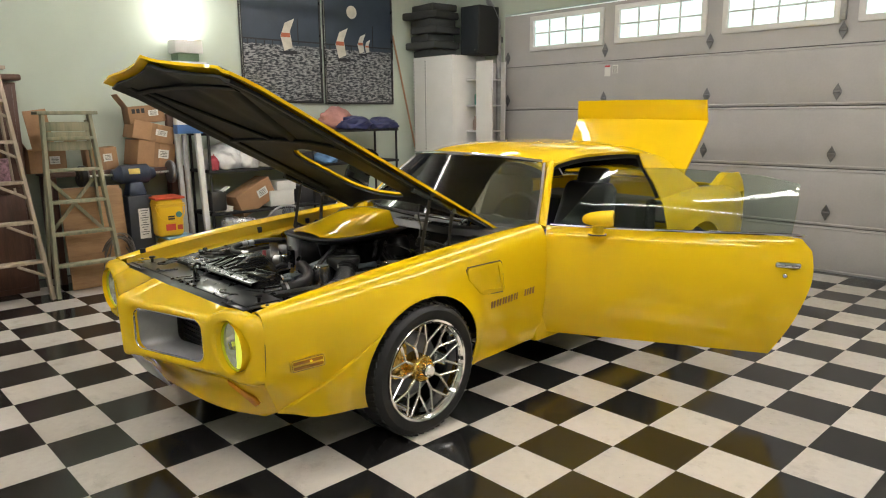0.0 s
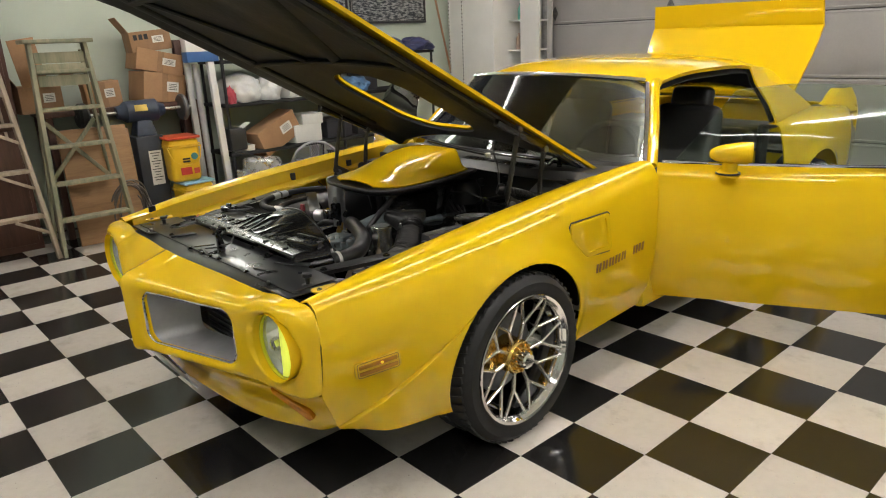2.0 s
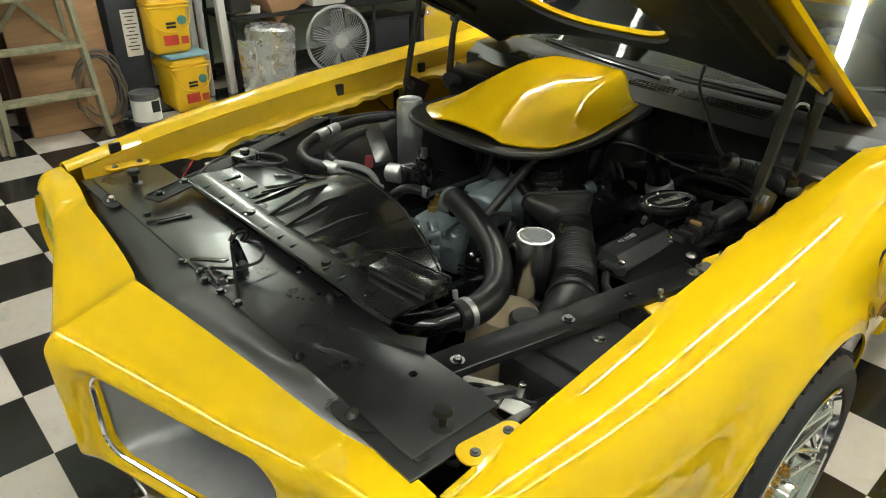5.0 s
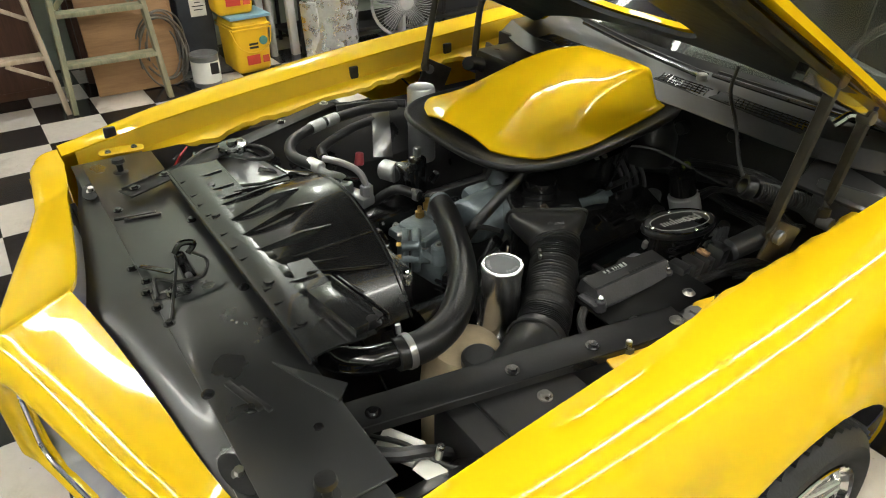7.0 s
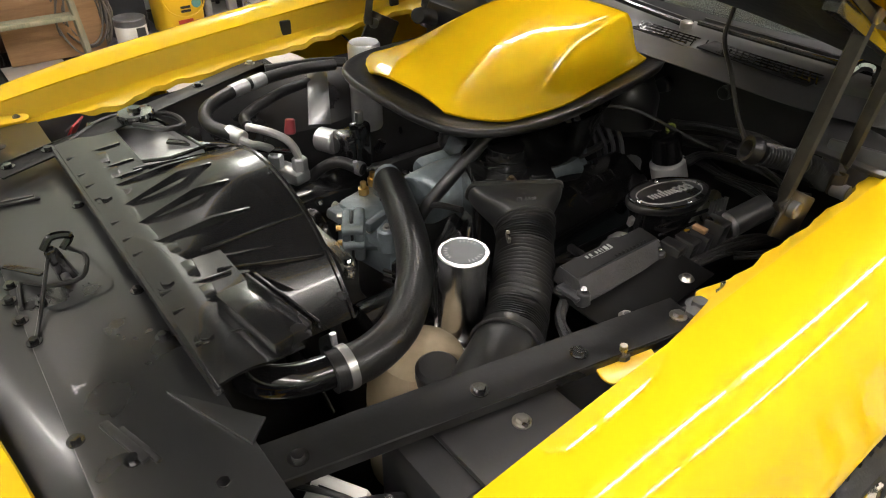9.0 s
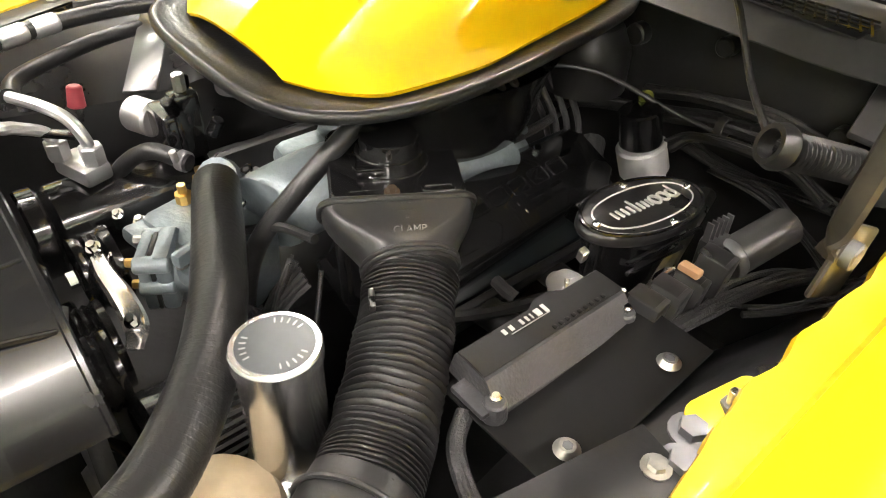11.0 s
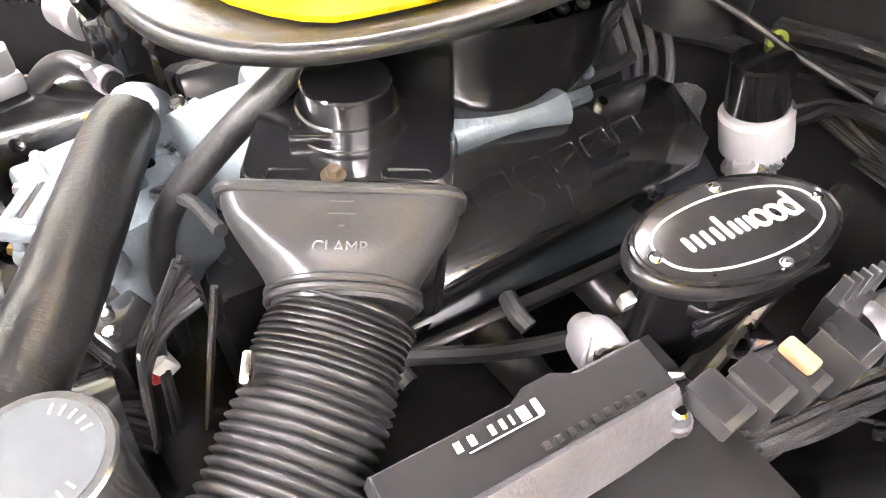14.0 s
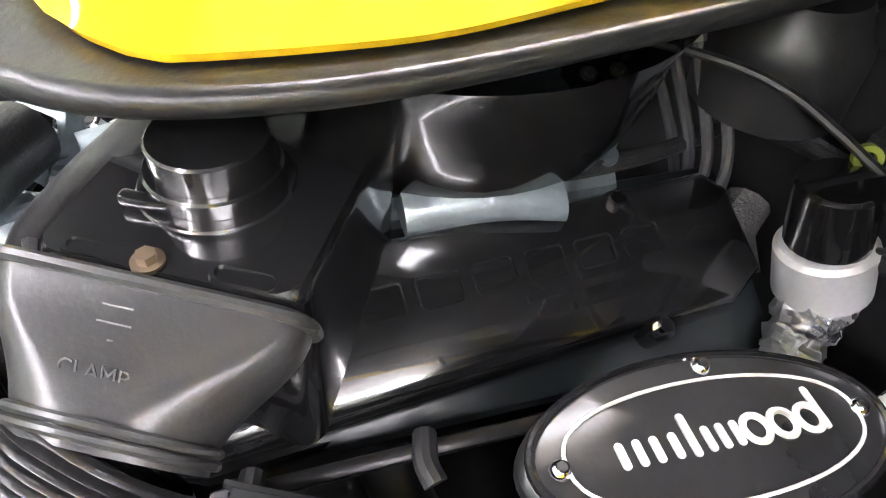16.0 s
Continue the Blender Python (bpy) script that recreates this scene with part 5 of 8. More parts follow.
for f in np.linspace(0, 0.68, 8):
    c = V(0.035 + 0.05 * f, 0.045 + 0.20 * f, 0.645 + 0.03 * math.sin(f * 2.4))
    hump.append([c + V(0.062 * math.cos(a), 0.02 * math.cos(a), 0.048 * math.sin(a)) for a in np.linspace(0, 2 * math.pi, 20, endpoint=False)])
P("intake_crossover", loft(hump), CAST, "smooth blue-grey intake crossover", sharp=1.2)
for k, (u, y, z) in enumerate(((-0.046, -0.028, 0.645), (-0.062, 0.004, 0.650))):
    P("brass_fitting", lathe([(0, 0.03), (0.006, 0.03), (0.006, 0.018), (0.011, 0.017), (0.011, 0.004), (0.008, 0.0), (0.008, -0.01)], (u, y, z), (u, y, 1), 8), BRASS, "brass sensor fitting")
pm = basis(V(0.014, -0.105, 0.612), (0.54, 0.84, 0), (-0.84, 0.54, 0))
pr_ = pm.to_3x3().to_4x4()
wp = P("water_pump_flange", box(pm @ V(0, 0, 0), (0.015, 0.06, 0.082), 0.005, pr_), CAST, "bolted cast pump flange with a dark gasket")
part("gasket", box(pm @ V(0.0105, 0, 0), (0.005, 0.058, 0.08), 0.001, pr_), RUBBER, wp)
part("flange", box(pm @ V(0.024, 0, 0.002), (0.021, 0.064, 0.084), 0.006, pr_), CAST, wp)
part("neck", tube([pm @ V(0.03, 0, 0), pm @ V(0.07, 0.005, -0.005), pm @ V(0.10, 0.02, -0.02)], 0.03, 16), CAST, wp)
for dy, dz in ((-0.022, 0.03), (0.022, 0.03), (-0.02, -0.005), (0.022, -0.03)):
    part("bolt", bolt(pm @ V(-0.008, dy, dz), pr_.to_3x3() @ V(-1, 0, 0), 0.006, 0.010, False), BRASS if dy < 0 else STEEL, wp)
    part("ear", cyl(pm @ V(-0.008, dy * 1.25, dz), pm @ V(0.034, dy * 1.25, dz), 0.011, seg=14, bev=0.002), CAST, wp)
P("intake_manifold", box((0.0, 0.30, 0.625), (0.20, 0.36, 0.05), 0.02, pose(0, 0, 0, 0, 10)), CAST, "cast aluminium intake manifold")
rn = []
for f in np.linspace(0, 1, 10):
    c = V(0.082 + 0.012 * f, 0.268 + 0.128 * f, 0.664 + 0.008 * math.sin(f * math.pi))
    rn.append([c + V(0.054 * math.copysign(abs(math.cos(a)) ** 0.6, math.cos(a)), 0, 0.017 * math.copysign(abs(math.sin(a)) ** 0.7, math.sin(a)) - 0.22 * 0.058 * math.cos(a)) for a in np.linspace(0, 2 * math.pi, 24, endpoint=False)])
P("intake_runner", loft(rn), CAST, "smooth blue-grey intake runner", sharp=0.9)
P("manifold_bolt", bolt((0.085, 0.455, 0.655), (0.2, 0, 1), 0.009, 0.022), CAST)
# polished reservoir with a ring of small marks on its lid
MC = V(0.353, -0.101, 0)
res = P("reservoir", lathe([(0, 0), (0.036, 0), (0.0365, 0.002), (0.0365, 0.148), (0.039, 0.149), (0.039, 0.161), (0.0375, 0.163), (0, 0.163)], MC + V(0, 0, 0.598), MC + V(0, 0, 1), 40), BRIGHT, "polished aluminium fluid reservoir")
part("lid_face", cyl(MC + V(0, 0, 0.7605), MC + V(0, 0, 0.7615), 0.033, seg=40), mat("grey_lid", (0.09, 0.10, 0.105), 0.34, 0.3), res, "brushed lid face")
for g in range(3):
    for k in range(5):
        a = radians(-20 + g * 120 + k * 13)
        part("mark", box(MC + V(0.0265 * math.cos(a), 0.0265 * math.sin(a), 0.762), (0.0055, 0.0014, 0.0005), 0, pose(0, 0, 0, 0, 0, math.degrees(a))), SILVER, res)
part("band", lathe([(0.0366, 0), (0.042, 0), (0.042, 0.014), (0.0366, 0.014)], MC + V(0, 0, 0.606), MC + V(0, 0, 1), 32, closed=True), BRIGHT, res)
part("bracket", box(MC + V(0.03, -0.035, 0.613), (0.05, 0.02, 0.014), 0.003, pose(0, 0, 0, 0, 0, 30)), CHROME, res)
# coolant bottle
bt = P("overflow_bottle", lathe([(0, 0.075), (0.03, 0.072), (0.062, 0.055), (0.08, 0.02), (0.085, -0.03), (0.085, -0.18), (0, -0.18)], (0.375, -0.195, 0.575), (0.375, -0.195, 1), 28), TANK, "yellowed translucent overflow bottle")
part("cap", cyl((0.43, -0.205, 0.62), (0.432, -0.208, 0.655), 0.032, seg=24, bev=0.006), PLASTIC, bt, "black plastic cap")
# battery and washer pump beside it
ba = P("battery", box((0.57, -0.235, 0.60), (0.16, 0.22, 0.15), 0.01), PLASTIC, "black battery with a moulded lid")
part("lid", box((0.575, -0.215, 0.681), (0.14, 0.17, 0.012), 0.005), PLASTIC, ba)
part("terminal_bolt", bolt((0.598, -0.205, 0.688), (0, 0, 1), 0.008, 0.008), STEEL, ba)
jb = P("fuse_holder", box((0.535, -0.43, 0.655), (0.07, 0.04, 0.02), 0.004, pose(0, 0, 0, 20, 0, 30)), PAPER, "white-labelled connector block")
for k in range(4):
    part("text_bar", box((0.528 + 0.004 * k, -0.437 + 0.006 * k, 0.6665), (0.04, 0.002, 0.001), 0, pose(0, 0, 0, 20, 0, 30)), INK, jb)
P("sticker", box((0.60, -0.415, 0.655), (0.05, 0.03, 0.004), 0.001, pose(0, 0, 0, 10, 10, 20)), PAPER, "white sticker")
P("corrugated_loom", tube([(0.53, -0.49, 0.68), (0.565, -0.46, 0.685), (0.575, -0.41, 0.67), (0.56, -0.36, 0.62)], 0.011, 10), PLASTIC, "corrugated black wiring sleeve")
P("cable", tube([(0.50, -0.46, 0.665), (0.55, -0.43, 0.675), (0.61, -0.38, 0.65), (0.63, -0.3, 0.64)], 0.004, 8), RUBBER)
P("drain_tap", cyl((0.585, -0.40, 0.64), (0.592, -0.395, 0.69), 0.006, seg=10, bev=0.001), STEEL, "bright pump spindle")
# corrugated air duct with its flared top piece
DC = [(0.303, 0.078, 0.705), (0.333, 0.048, 0.688), (0.378, 0.002, 0.668), (0.425, -0.052, 0.656), (0.452, -0.088, 0.652)]
dc = spline(DC, 9)
rings = []
for k, q in enumerate(dc):
    d = (dc[min(k + 1, len(dc) - 1)] - dc[max(k - 1, 0)]).normalized()
    x = d.cross(V(0, 0, 1)).normalized()
    y = x.cross(d)
    jit = 0.0016 * noise.noise(q * 90)
    for off, r in ((-0.0024 + jit, 0.0445), (-0.0004 + jit, 0.0472), (0.0014 + jit, 0.0496), (0.0026, 0.0494)):
        rings.append([q + d * off + (r + 0.0030 * noise.noise(q * 45 + V(2 * math.cos(a), 2 * math.sin(a), 0))) * (x * math.cos(a) + y * math.sin(a)) for a in np.linspace(0, 2 * math.pi, 26, endpoint=False)])
duct = P("air_duct", loft(rings, caps=False), RUBBER, "wrinkled corrugated black air duct", sharp=1.2)
el = [(0.449, -0.084, 0.653), (0.474, -0.125, 0.648), (0.496, -0.168, 0.630), (0.512, -0.205, 0.59), (0.515, -0.225, 0.50)]
part("elbow", tube(el, 0.05, 22, 8, radii=(0.050, 0.053, 0.058, 0.058, 0.055)), PLASTIC, duct, "smooth plastic elbow")
part("elbow_ring", tube([V(0.462, -0.106, 0.651) + V(0.83, 0.52, 0) * 0.0545 * math.cos(a) + V(0, 0, 1) * 0.0545 * math.sin(a) for a in np.linspace(0, 2 * math.pi, 33)], 0.003, 8, smooth=False), PLASTIC, duct)
A, B = V(0.198, 0.037, 0.742), V(0.274, 0.182, 0.734)
top_mid, axis_x = (A + B) / 2, (B - A).normalized()
bot_mid = V(*DC[0])
rings = []
for f in np.linspace(0, 1, 12):
    c = top_mid.lerp(bot_mid, f)
    d = (bot_mid - top_mid).normalized()
    yv = d.cross(axis_x).normalized()
    g = sm(f, 0.05, 0.95)
    w, h = 0.165 * (1 - g) + 0.096 * g, 0.045 * (1 - g) + 0.096 * g
    r = 0.016 * (1 - g) + 0.047 * g
    rings.append([c + axis_x * x + yv * z for x, z in rrect(w, h, min(r, h / 2 - 0.0005, w / 2 - 0.0005), 6)])
fl = part("flared_adaptor", loft(rings), PLASTIC, duct, "moulded black plastic adaptor", sharp=0.9)
d = (bot_mid - top_mid).normalized()
yv = d.cross(axis_x).normalized()
if yv.z < 0:
    yv = -yv
lip = [top_mid + axis_x * x + yv * z for x, z in rrect(0.168, 0.048, 0.018, 6)]
part("lip", tube(lip + lip[:1], 0.004, 8, smooth=False), PLASTIC, fl)
for f in (0.86, 0.93):
    c = top_mid.lerp(bot_mid, f)
    rr = [c + axis_x * 0.0505 * math.cos(a) + yv * 0.050 * math.sin(a) for a in np.linspace(0, 2 * math.pi, 32)]
    part("ring", tube(rr, 0.0028, 8, smooth=False), PLASTIC, fl)
# raised moulded word, arrow and marks on the adaptor's upper face
face_m = basis(top_mid.lerp(bot_mid, 0.52) + yv * 0.0345, axis_x, -d)
tilt = Matrix.Rotation(radians(17), 4, "X")
part("moulded_word", text_mesh("CLAMP", 0.011, 0.0004, face_m @ Matrix.Translation((0, -0.006, 0.0056)) @ Matrix.Rotation(radians(25), 4, "X")), PLASTIC, fl, "raised moulded lettering")
part("moulded_arrow", box((0, 0, 0), (0.0014, 0.02, 0.0016), 0, face_m @ tilt @ Matrix.Translation((0, -0.024, 0.0062))), PLASTIC, fl)
for s in (-1, 1):
    part("moulded_arrow", box((0, 0, 0), (0.0014, 0.007, 0.0016), 0, face_m @ tilt @ Matrix.Translation((s * 0.002, -0.032, 0.0062)) @ pose(0, 0, 0, 0, 0, -s * 32)), PLASTIC, fl)
for k, w in enumerate((0.030, 0.034, 0.006)):
    part("moulded_mark", box((0, 0, 0), (w * 0.5, 0.0009, 0.0003), 0, face_m @ tilt @ Matrix.Translation((0, 0.026 - 0.008 * k, -0.0011))), PLASTIC, fl)
part("strap_tail", box((0.335, 0.006, 0.735), (0.02, 0.006, 0.012), 0.002, pose(0, 0, 0, 0, 20, -30)), STEEL, duct, "bright clamp tail")
# flat-topped black tank with a round cap
TQ = [V(0.204, 0.044, 0), V(0.276, 0.178, 0), V(0.120, 0.268, 0), V(0.066, 0.122, 0)]
tr_ = []
cen = sum(TQ, V(0, 0, 0)) / 4
for z, k in ((0.60, 0.94), (0.745, 1.0), (0.752, 0.985), (0.756, 0.95)):
    row = []
    for i in range(4):
        p, q, r = TQ[i - 1], TQ[i], TQ[(i + 1) % 4]
        for t in (0.0, 0.25, 0.5, 0.75, 1.0):
            a, b = q.lerp(p, 0.12), q.lerp(r, 0.12)
            row.append(cen + ((1 - t) ** 2 * a + 2 * t * (1 - t) * q + t * t * b - cen) * k + V(0, 0, z - 0.006 * (q.y - 0.1)))
    tr_.append(row)
tk = P("surge_tank", loft(tr_), GLOSSBLK, "glossy black pressed-steel tank with a round cap")
for r, z0, z1 in ((0.046, 0.752, 0.757), (0.037, 0.756, 0.768), (0.0395, 0.766, 0.771), (0.034, 0.770, 0.79)):
    part("cap_ring", cyl((0.170, 0.146, z0), (0.170, 0.146, z1), r, seg=36, bev=0.0015), GLOSSBLK, tk)
part("cap_tab", box((0.187, 0.108, 0.762), (0.03, 0.008, 0.008), 0.002, pose(0, 0, 0, 0, 0, 62)), GLOSSBLK, tk)
part("bolt", bolt((0.228, 0.108, 0.756), (0, 0, 1), 0.0058, 0.007), mat("bronzed_bolt", (0.22, 0.17, 0.12), 0.4, 0.8), tk, "bronze-tinted hexagon bolt")
for f in (0.24, 0.78):
    c = TQ[0].lerp(TQ[1], f) + V(-0.010, 0.006, 0.755)
    q = [c + axis_x * x + V(-axis_x.y, axis_x.x, 0) * y for x, y in rrect(0.034, 0.011, 0.005, 4)]
    part("slot", tube(q + q[:1], 0.0022, 6, smooth=False), GLOSSBLK, tk)
# valve cover
vm = basis(V(0.186, 0.352, 0.626), V(0.098, 0.008, -0.05), V(0.006, 1, -0.10))
vc_out = [(-0.058, -0.26), (0.05, -0.26), (0.056, -0.245), (0.056, 0.175), (0.035, 0.212), (-0.04, 0.212), (-0.058, 0.195)]
vz = []
for dz, k in ((-0.075, 1.13), (-0.045, 1.125), (-0.024, 1.10), (-0.011, 1.05), (-0.003, 0.98), (0.0, 0.90)):
    vz.append([vm @ V(x * k, y * (1 + (k - 1) * 0.3), dz) for x, y in vc_out])
vc = P("valve_cover", loft(vz), GLOSSBLK, "glossy black valve cover with raised relief")
fl_o = [vm @ V(x * 1.2, y * 1.05, -0.072) for x, y in vc_out]
part("flange", tube(fl_o + fl_o[:1], 0.006, 6, smooth=False), GLOSSBLK, vc)
for k in range(6):
    y = -0.115 + 0.045 * k
    o = [vm @ V(x - 0.012, y + q, 0.0005) for q, x in rrect(0.034, 0.024, 0.004, 3)]
    part("raised_mark", tube(o + o[:1], 0.0009, 5, smooth=False), GLOSSBLK, vc)
for k, (w, x) in enumerate(((0.10, 0.012), (0.09, 0.026))):
    part("raised_mark", box(vm @ V(x, 0.045, 0.0005), (0.006, w, 0.0016), 0, vm.to_3x3().to_4x4()), GLOSSBLK, vc)
for p in ((0.130, 0.447, 0.640), (0.228, 0.455, 0.590), (0.236, 0.155, 0.616)):
    part("bolt", bolt(p, (0.45, 0, 1), 0.0065, 0.010), CHROME, vc, "bright hexagon bolt")
    part("boss", cyl(Vector(p) - V(0.012, 0, 0.028), Vector(p) - V(0.0005, 0, 0.001), 0.010, seg=14), GLOSSBLK, vc)
# oval-lidded brake master cylinder
W1, W4 = V(0.374, 0.281, 0.722), V(0.371, 0.468, 0.695)
wm = basis((W1 + W4) / 2 + V(0, 0, -0.002), W4 - W1, V(-1, 0, 0.03))
om = [(x, y) for x, y in oval(0.113, 0.051, 48)]
bod = []
for dz, k in ((-0.115, 0.62), (-0.07, 0.72), (-0.02, 0.86), (-0.012, 0.9)):
    bod.append([wm @ V(x * k, y * k, dz) for x, y in om])
mcyl = P("master_cylinder", loft(bod), GLOSSBLK, "black brake master cylinder with an oval lid")
lid = []
for dz, k in ((-0.014, 0.97), (-0.010, 1.0), (-0.004, 1.0), (0.0, 0.975), (0.002, 0.93), (0.002, 0.5)):
    lid.append([wm @ V(x * k, y * k, dz) for x, y in om])
lidp = part("lid", loft(lid), SATBLK, mcyl, "matt black oval lid with white line border")
rim_o = [wm @ V(x * 0.955, y * 0.95, 0.0015) for x, y in om]
part("raised_rim", tube(rim_o + rim_o[:1], 0.0028, 8, smooth=False), GLOSSBLK, lidp)
ol = [wm @ V(x * 0.80, (abs(y) ** 0.8) * (1 if y > 0 else -1) * 0.047 ** 0.2 * 0.66, 0.0026) for x, y in om]
part("border", tube(ol + ol[:1], 0.0011, 6, smooth=False), WHITE, lidp, "thin white border line")
# the maker's mark as plain white shapes
for k, (x, h, y) in enumerate(((-0.060, 0.014, 0.0), (-0.050, 0.014, 0.0), (-0.040, 0.014, 0.0), (-0.029, 0.014, 0.0), (-0.019, 0.024, 0.004), (-0.009, 0.014, 0.0), (0.0, 0.014, 0.0), (0.009, 0.014, 0.0))):
    part("mark", prism(rrect(0.0046, h, 0.002, 3), wm @ Matrix.Translation((x, y, 0.002)), 0.0012), WHITE, lidp)
for x in (0.021, 0.039, 0.057):
    rr = [wm @ V(x + 0.0075 * math.cos(a), 0.0075 * math.sin(a), 0.003) for a in np.linspace(0, 2 * math.pi, 24)]
    part("mark", tube(rr, 0.0021, 6, smooth=False), WHITE, lidp)
part("mark", prism(rrect(0.0042, 0.026, 0.002, 3), wm @ Matrix.Translation((0.0655, 0.005, 0.002)), 0.0012), WHITE, lidp)
for x, y in ((-0.094, 0.0), (0.094, 0.0), (0.012, 0.041), (0.0, -0.043)):
    p = wm @ V(x, y, 0.001)
    n = wm.to_3x3() @ V(0, 0, 1)
    part("screw", cyl(p, p + n * 0.005, 0.0058, 0.0045, 12, 0.001), CHROME, lidp)
    # black hexagon on the head stands for the shade in its recess
    part("socket", cyl(p + n * 0.0045, p + n * 0.0054, 0.0028, seg=6), INK, lidp)
for z, L in ((-0.03, 0.16), (-0.055, 0.12)):
    part("casting_rib", box(wm @ V(0, -0.05 - z * 0.2, z), (L, 0.006, 0.006), 0.002, wm.to_3x3().to_4x4()), GLOSSBLK, mcyl)
# pressure switch and pipe fittings at its side
kn = P("pressure_switch", lathe([(0, 0.020), (0.017, 0.020), (0.0205, 0.016), (0.0215, 0.0), (0.0205, -0.012), (0.012, -0.014), (0.012, -0.03)], (0.381, 0.243, 0.651), (0.56, 0.19, 0.72), 28), ALU, "round silver pressure switch")
part("face_ring", lathe([(0.009, 0.0203), (0.013, 0.0215), (0.015, 0.0203)], (0.381, 0.243, 0.651), (0.56, 0.19, 0.72), 28), STEEL, kn)
part("coil_wire", tube([(0.385, 0.232, 0.675), (0.395, 0.222, 0.66), (0.405, 0.22, 0.64), (0.42, 0.225, 0.625)], 0.003, 6), STEEL, kn)
part("tab", box((0.378, 0.262, 0.690), (0.010, 0.010, 0.024), 0.002, pose(0, 0, 0, 20, 20, 0)), STEEL, kn)
for p, q in (((0.425, 0.262, 0.655), (0.445, 0.25, 0.682)), ((0.44, 0.335, 0.655), (0.455, 0.325, 0.68))):
    v = P("brake_fitting", cyl(p, q, 0.011, seg=6, bev=0.001), CHROME, "chrome hexagon brake fitting")
    part("thread", cyl(Vector(p) - (Vector(q) - Vector(p)) * 0.8, p, 0.006, seg=10), STEEL, v)
# control box on its plate
plate = P("mounting_plate", box((0.482, 0.148, 0.670), (0.145, 0.236, 0.004), 0.001, pose(0, 0, 0, 3, 4, 3)), PLATEBLK, "black mounting plate")
for p in ((0.538, 0.063, 0.676), (0.53, 0.22, 0.671)):
    part("bolt", cyl(Vector(p) + V(0, 0, 0.001), Vector(p) + V(0, 0, 0.009), 0.0125, 0.010, 20, 0.003), STEEL, plate, "domed zinc bolt")
    part("socket", cyl(Vector(p) + V(0, 0, 0.0085), Vector(p) + V(0, 0, 0.0095), 0.005, seg=6), DARKSTEEL, plate)
em = basis(V(0.432, 0.140, 0.695), V(-0.01, 1, -0.02), V(-1, -0.02, 0.08))
eb = []
for dz, y0, y1 in ((-0.022, -0.044, 0.024), (-0.016, -0.044, 0.024), (0.006, -0.026, 0.020), (0.010, -0.022, 0.018)):
    eb.append([em @ V(x, y, dz) for x, y in ((-0.098, y0), (0.098, y0), (0.098, y1), (-0.098, y1))])
ec = P("control_unit", loft(eb), GREYBOX, "grey cast control box with white lettering bars")
part("label_panel", prism([(-0.097, -0.019), (0.097, -0.019), (0.097, 0.016), (0.045, 0.016), (0.03, 0.024), (0.008, 0.024), (-0.006, 0.017), (-0.097, 0.017)], em @ Matrix.Translation((0, 0, 0.0112)), 0.0008), PLATEBLK, ec, "black label face")
for k, (x, w, h) in enumerate(((-0.055, 0.010, 0.011), (-0.040, 0.010, 0.011), (-0.018, 0.008, 0.011), (-0.006, 0.007, 0.011), (0.004, 0.004, 0.011), (0.018, 0.016, 0.015), (0.034, 0.010, 0.018))):
    part("lettering_bar", box((0, 0, 0), (w * 0.42, h * 0.58, 0.0008), 0, em @ Matrix.Translation((x * 0.62 - 0.012, 0.009, 0.0128))), WHITE, ec)
part("lettering_bar", box((0, 0, 0), (0.052, 0.0008, 0.0008), 0, em @ Matrix.Translation((-0.016, 0.003, 0.0128))), SILVER, ec)
for k in range(9):
    part("cooling_rib", box((0, 0, 0), (0.005, 0.005, 0.003), 0.0008, em @ Matrix.Translation((0.009 * k, -0.014, 0.012))), PLATEBLK, ec)
for p in ((0.468, 0.044, 0.690), (0.463, 0.234, 0.684)):
    part("post", cyl(Vector(p) - V(0, 0, 0.022), p, 0.013, 0.011, 14, 0.002), GREYBOX, ec)
    part("screw", cyl(p, Vector(p) + V(0, 0, 0.008), 0.006, seg=10, bev=0.002), CHROME, ec)
part("foot", box((0.45, 0.035, 0.682), (0.045, 0.02, 0.008), 0.003), GREYBOX, ec)
# relays and fuses
for k, (u, y, z, w) in enumerate(((0.468, 0.262, 0.668, 0.031), (0.472, 0.296, 0.668, 0.031), (0.477, 0.326, 0.670, 0.021), (0.482, 0.362, 0.684, 0.034))):
    rp = pose(0, 0, 0, -6, 6, 8)
    r = P("relay", box((u, y, z), (0.036, w, 0.046), 0.002, rp), PLASTIC, "small black relay")
    part("base", box((u + 0.002, y + 0.001, z - 0.028), (0.034, w * 0.9, 0.016), 0.002, rp), PLASTIC, r)
    part("rim", box((u - 0.002, y + 0.001, z + 0.022), (0.032, w * 0.86, 0.004), 0.001, rp), SATBLK, r)
    for q in range(3):
        part("print_bar", box((u + 0.0192, y - 0.001, z + 0.010 - 0.009 * q), (0.0006, w * (0.5 - 0.08 * q), 0.003), 0, rp), DARKSTEEL, r)
P("fuse_flag", box((0.473, 0.328, 0.698), (0.026, 0.015, 0.009), 0.003, pose(0, 0, 0, -6, 6, 8)), CARD, "tan plastic fuse cap")
cb = P("fuse_block", box((0.455, 0.405, 0.674), (0.026, 0.034, 0.045), 0.003, pose(0, 0, 0, 0, 0, 10)), PLASTIC, "black fuse block with upright blades")
for k in range(5):
    part("blade", box((0.452 + 0.001 * k, 0.388 + 0.0085 * k, 0.708), (0.008, 0.0022, 0.026), 0), DARKSTEEL, cb)
P("red_wire", tube([(0.47, 0.30, 0.652), (0.485, 0.325, 0.655), (0.50, 0.35, 0.65)], 0.0022, 6), RED)
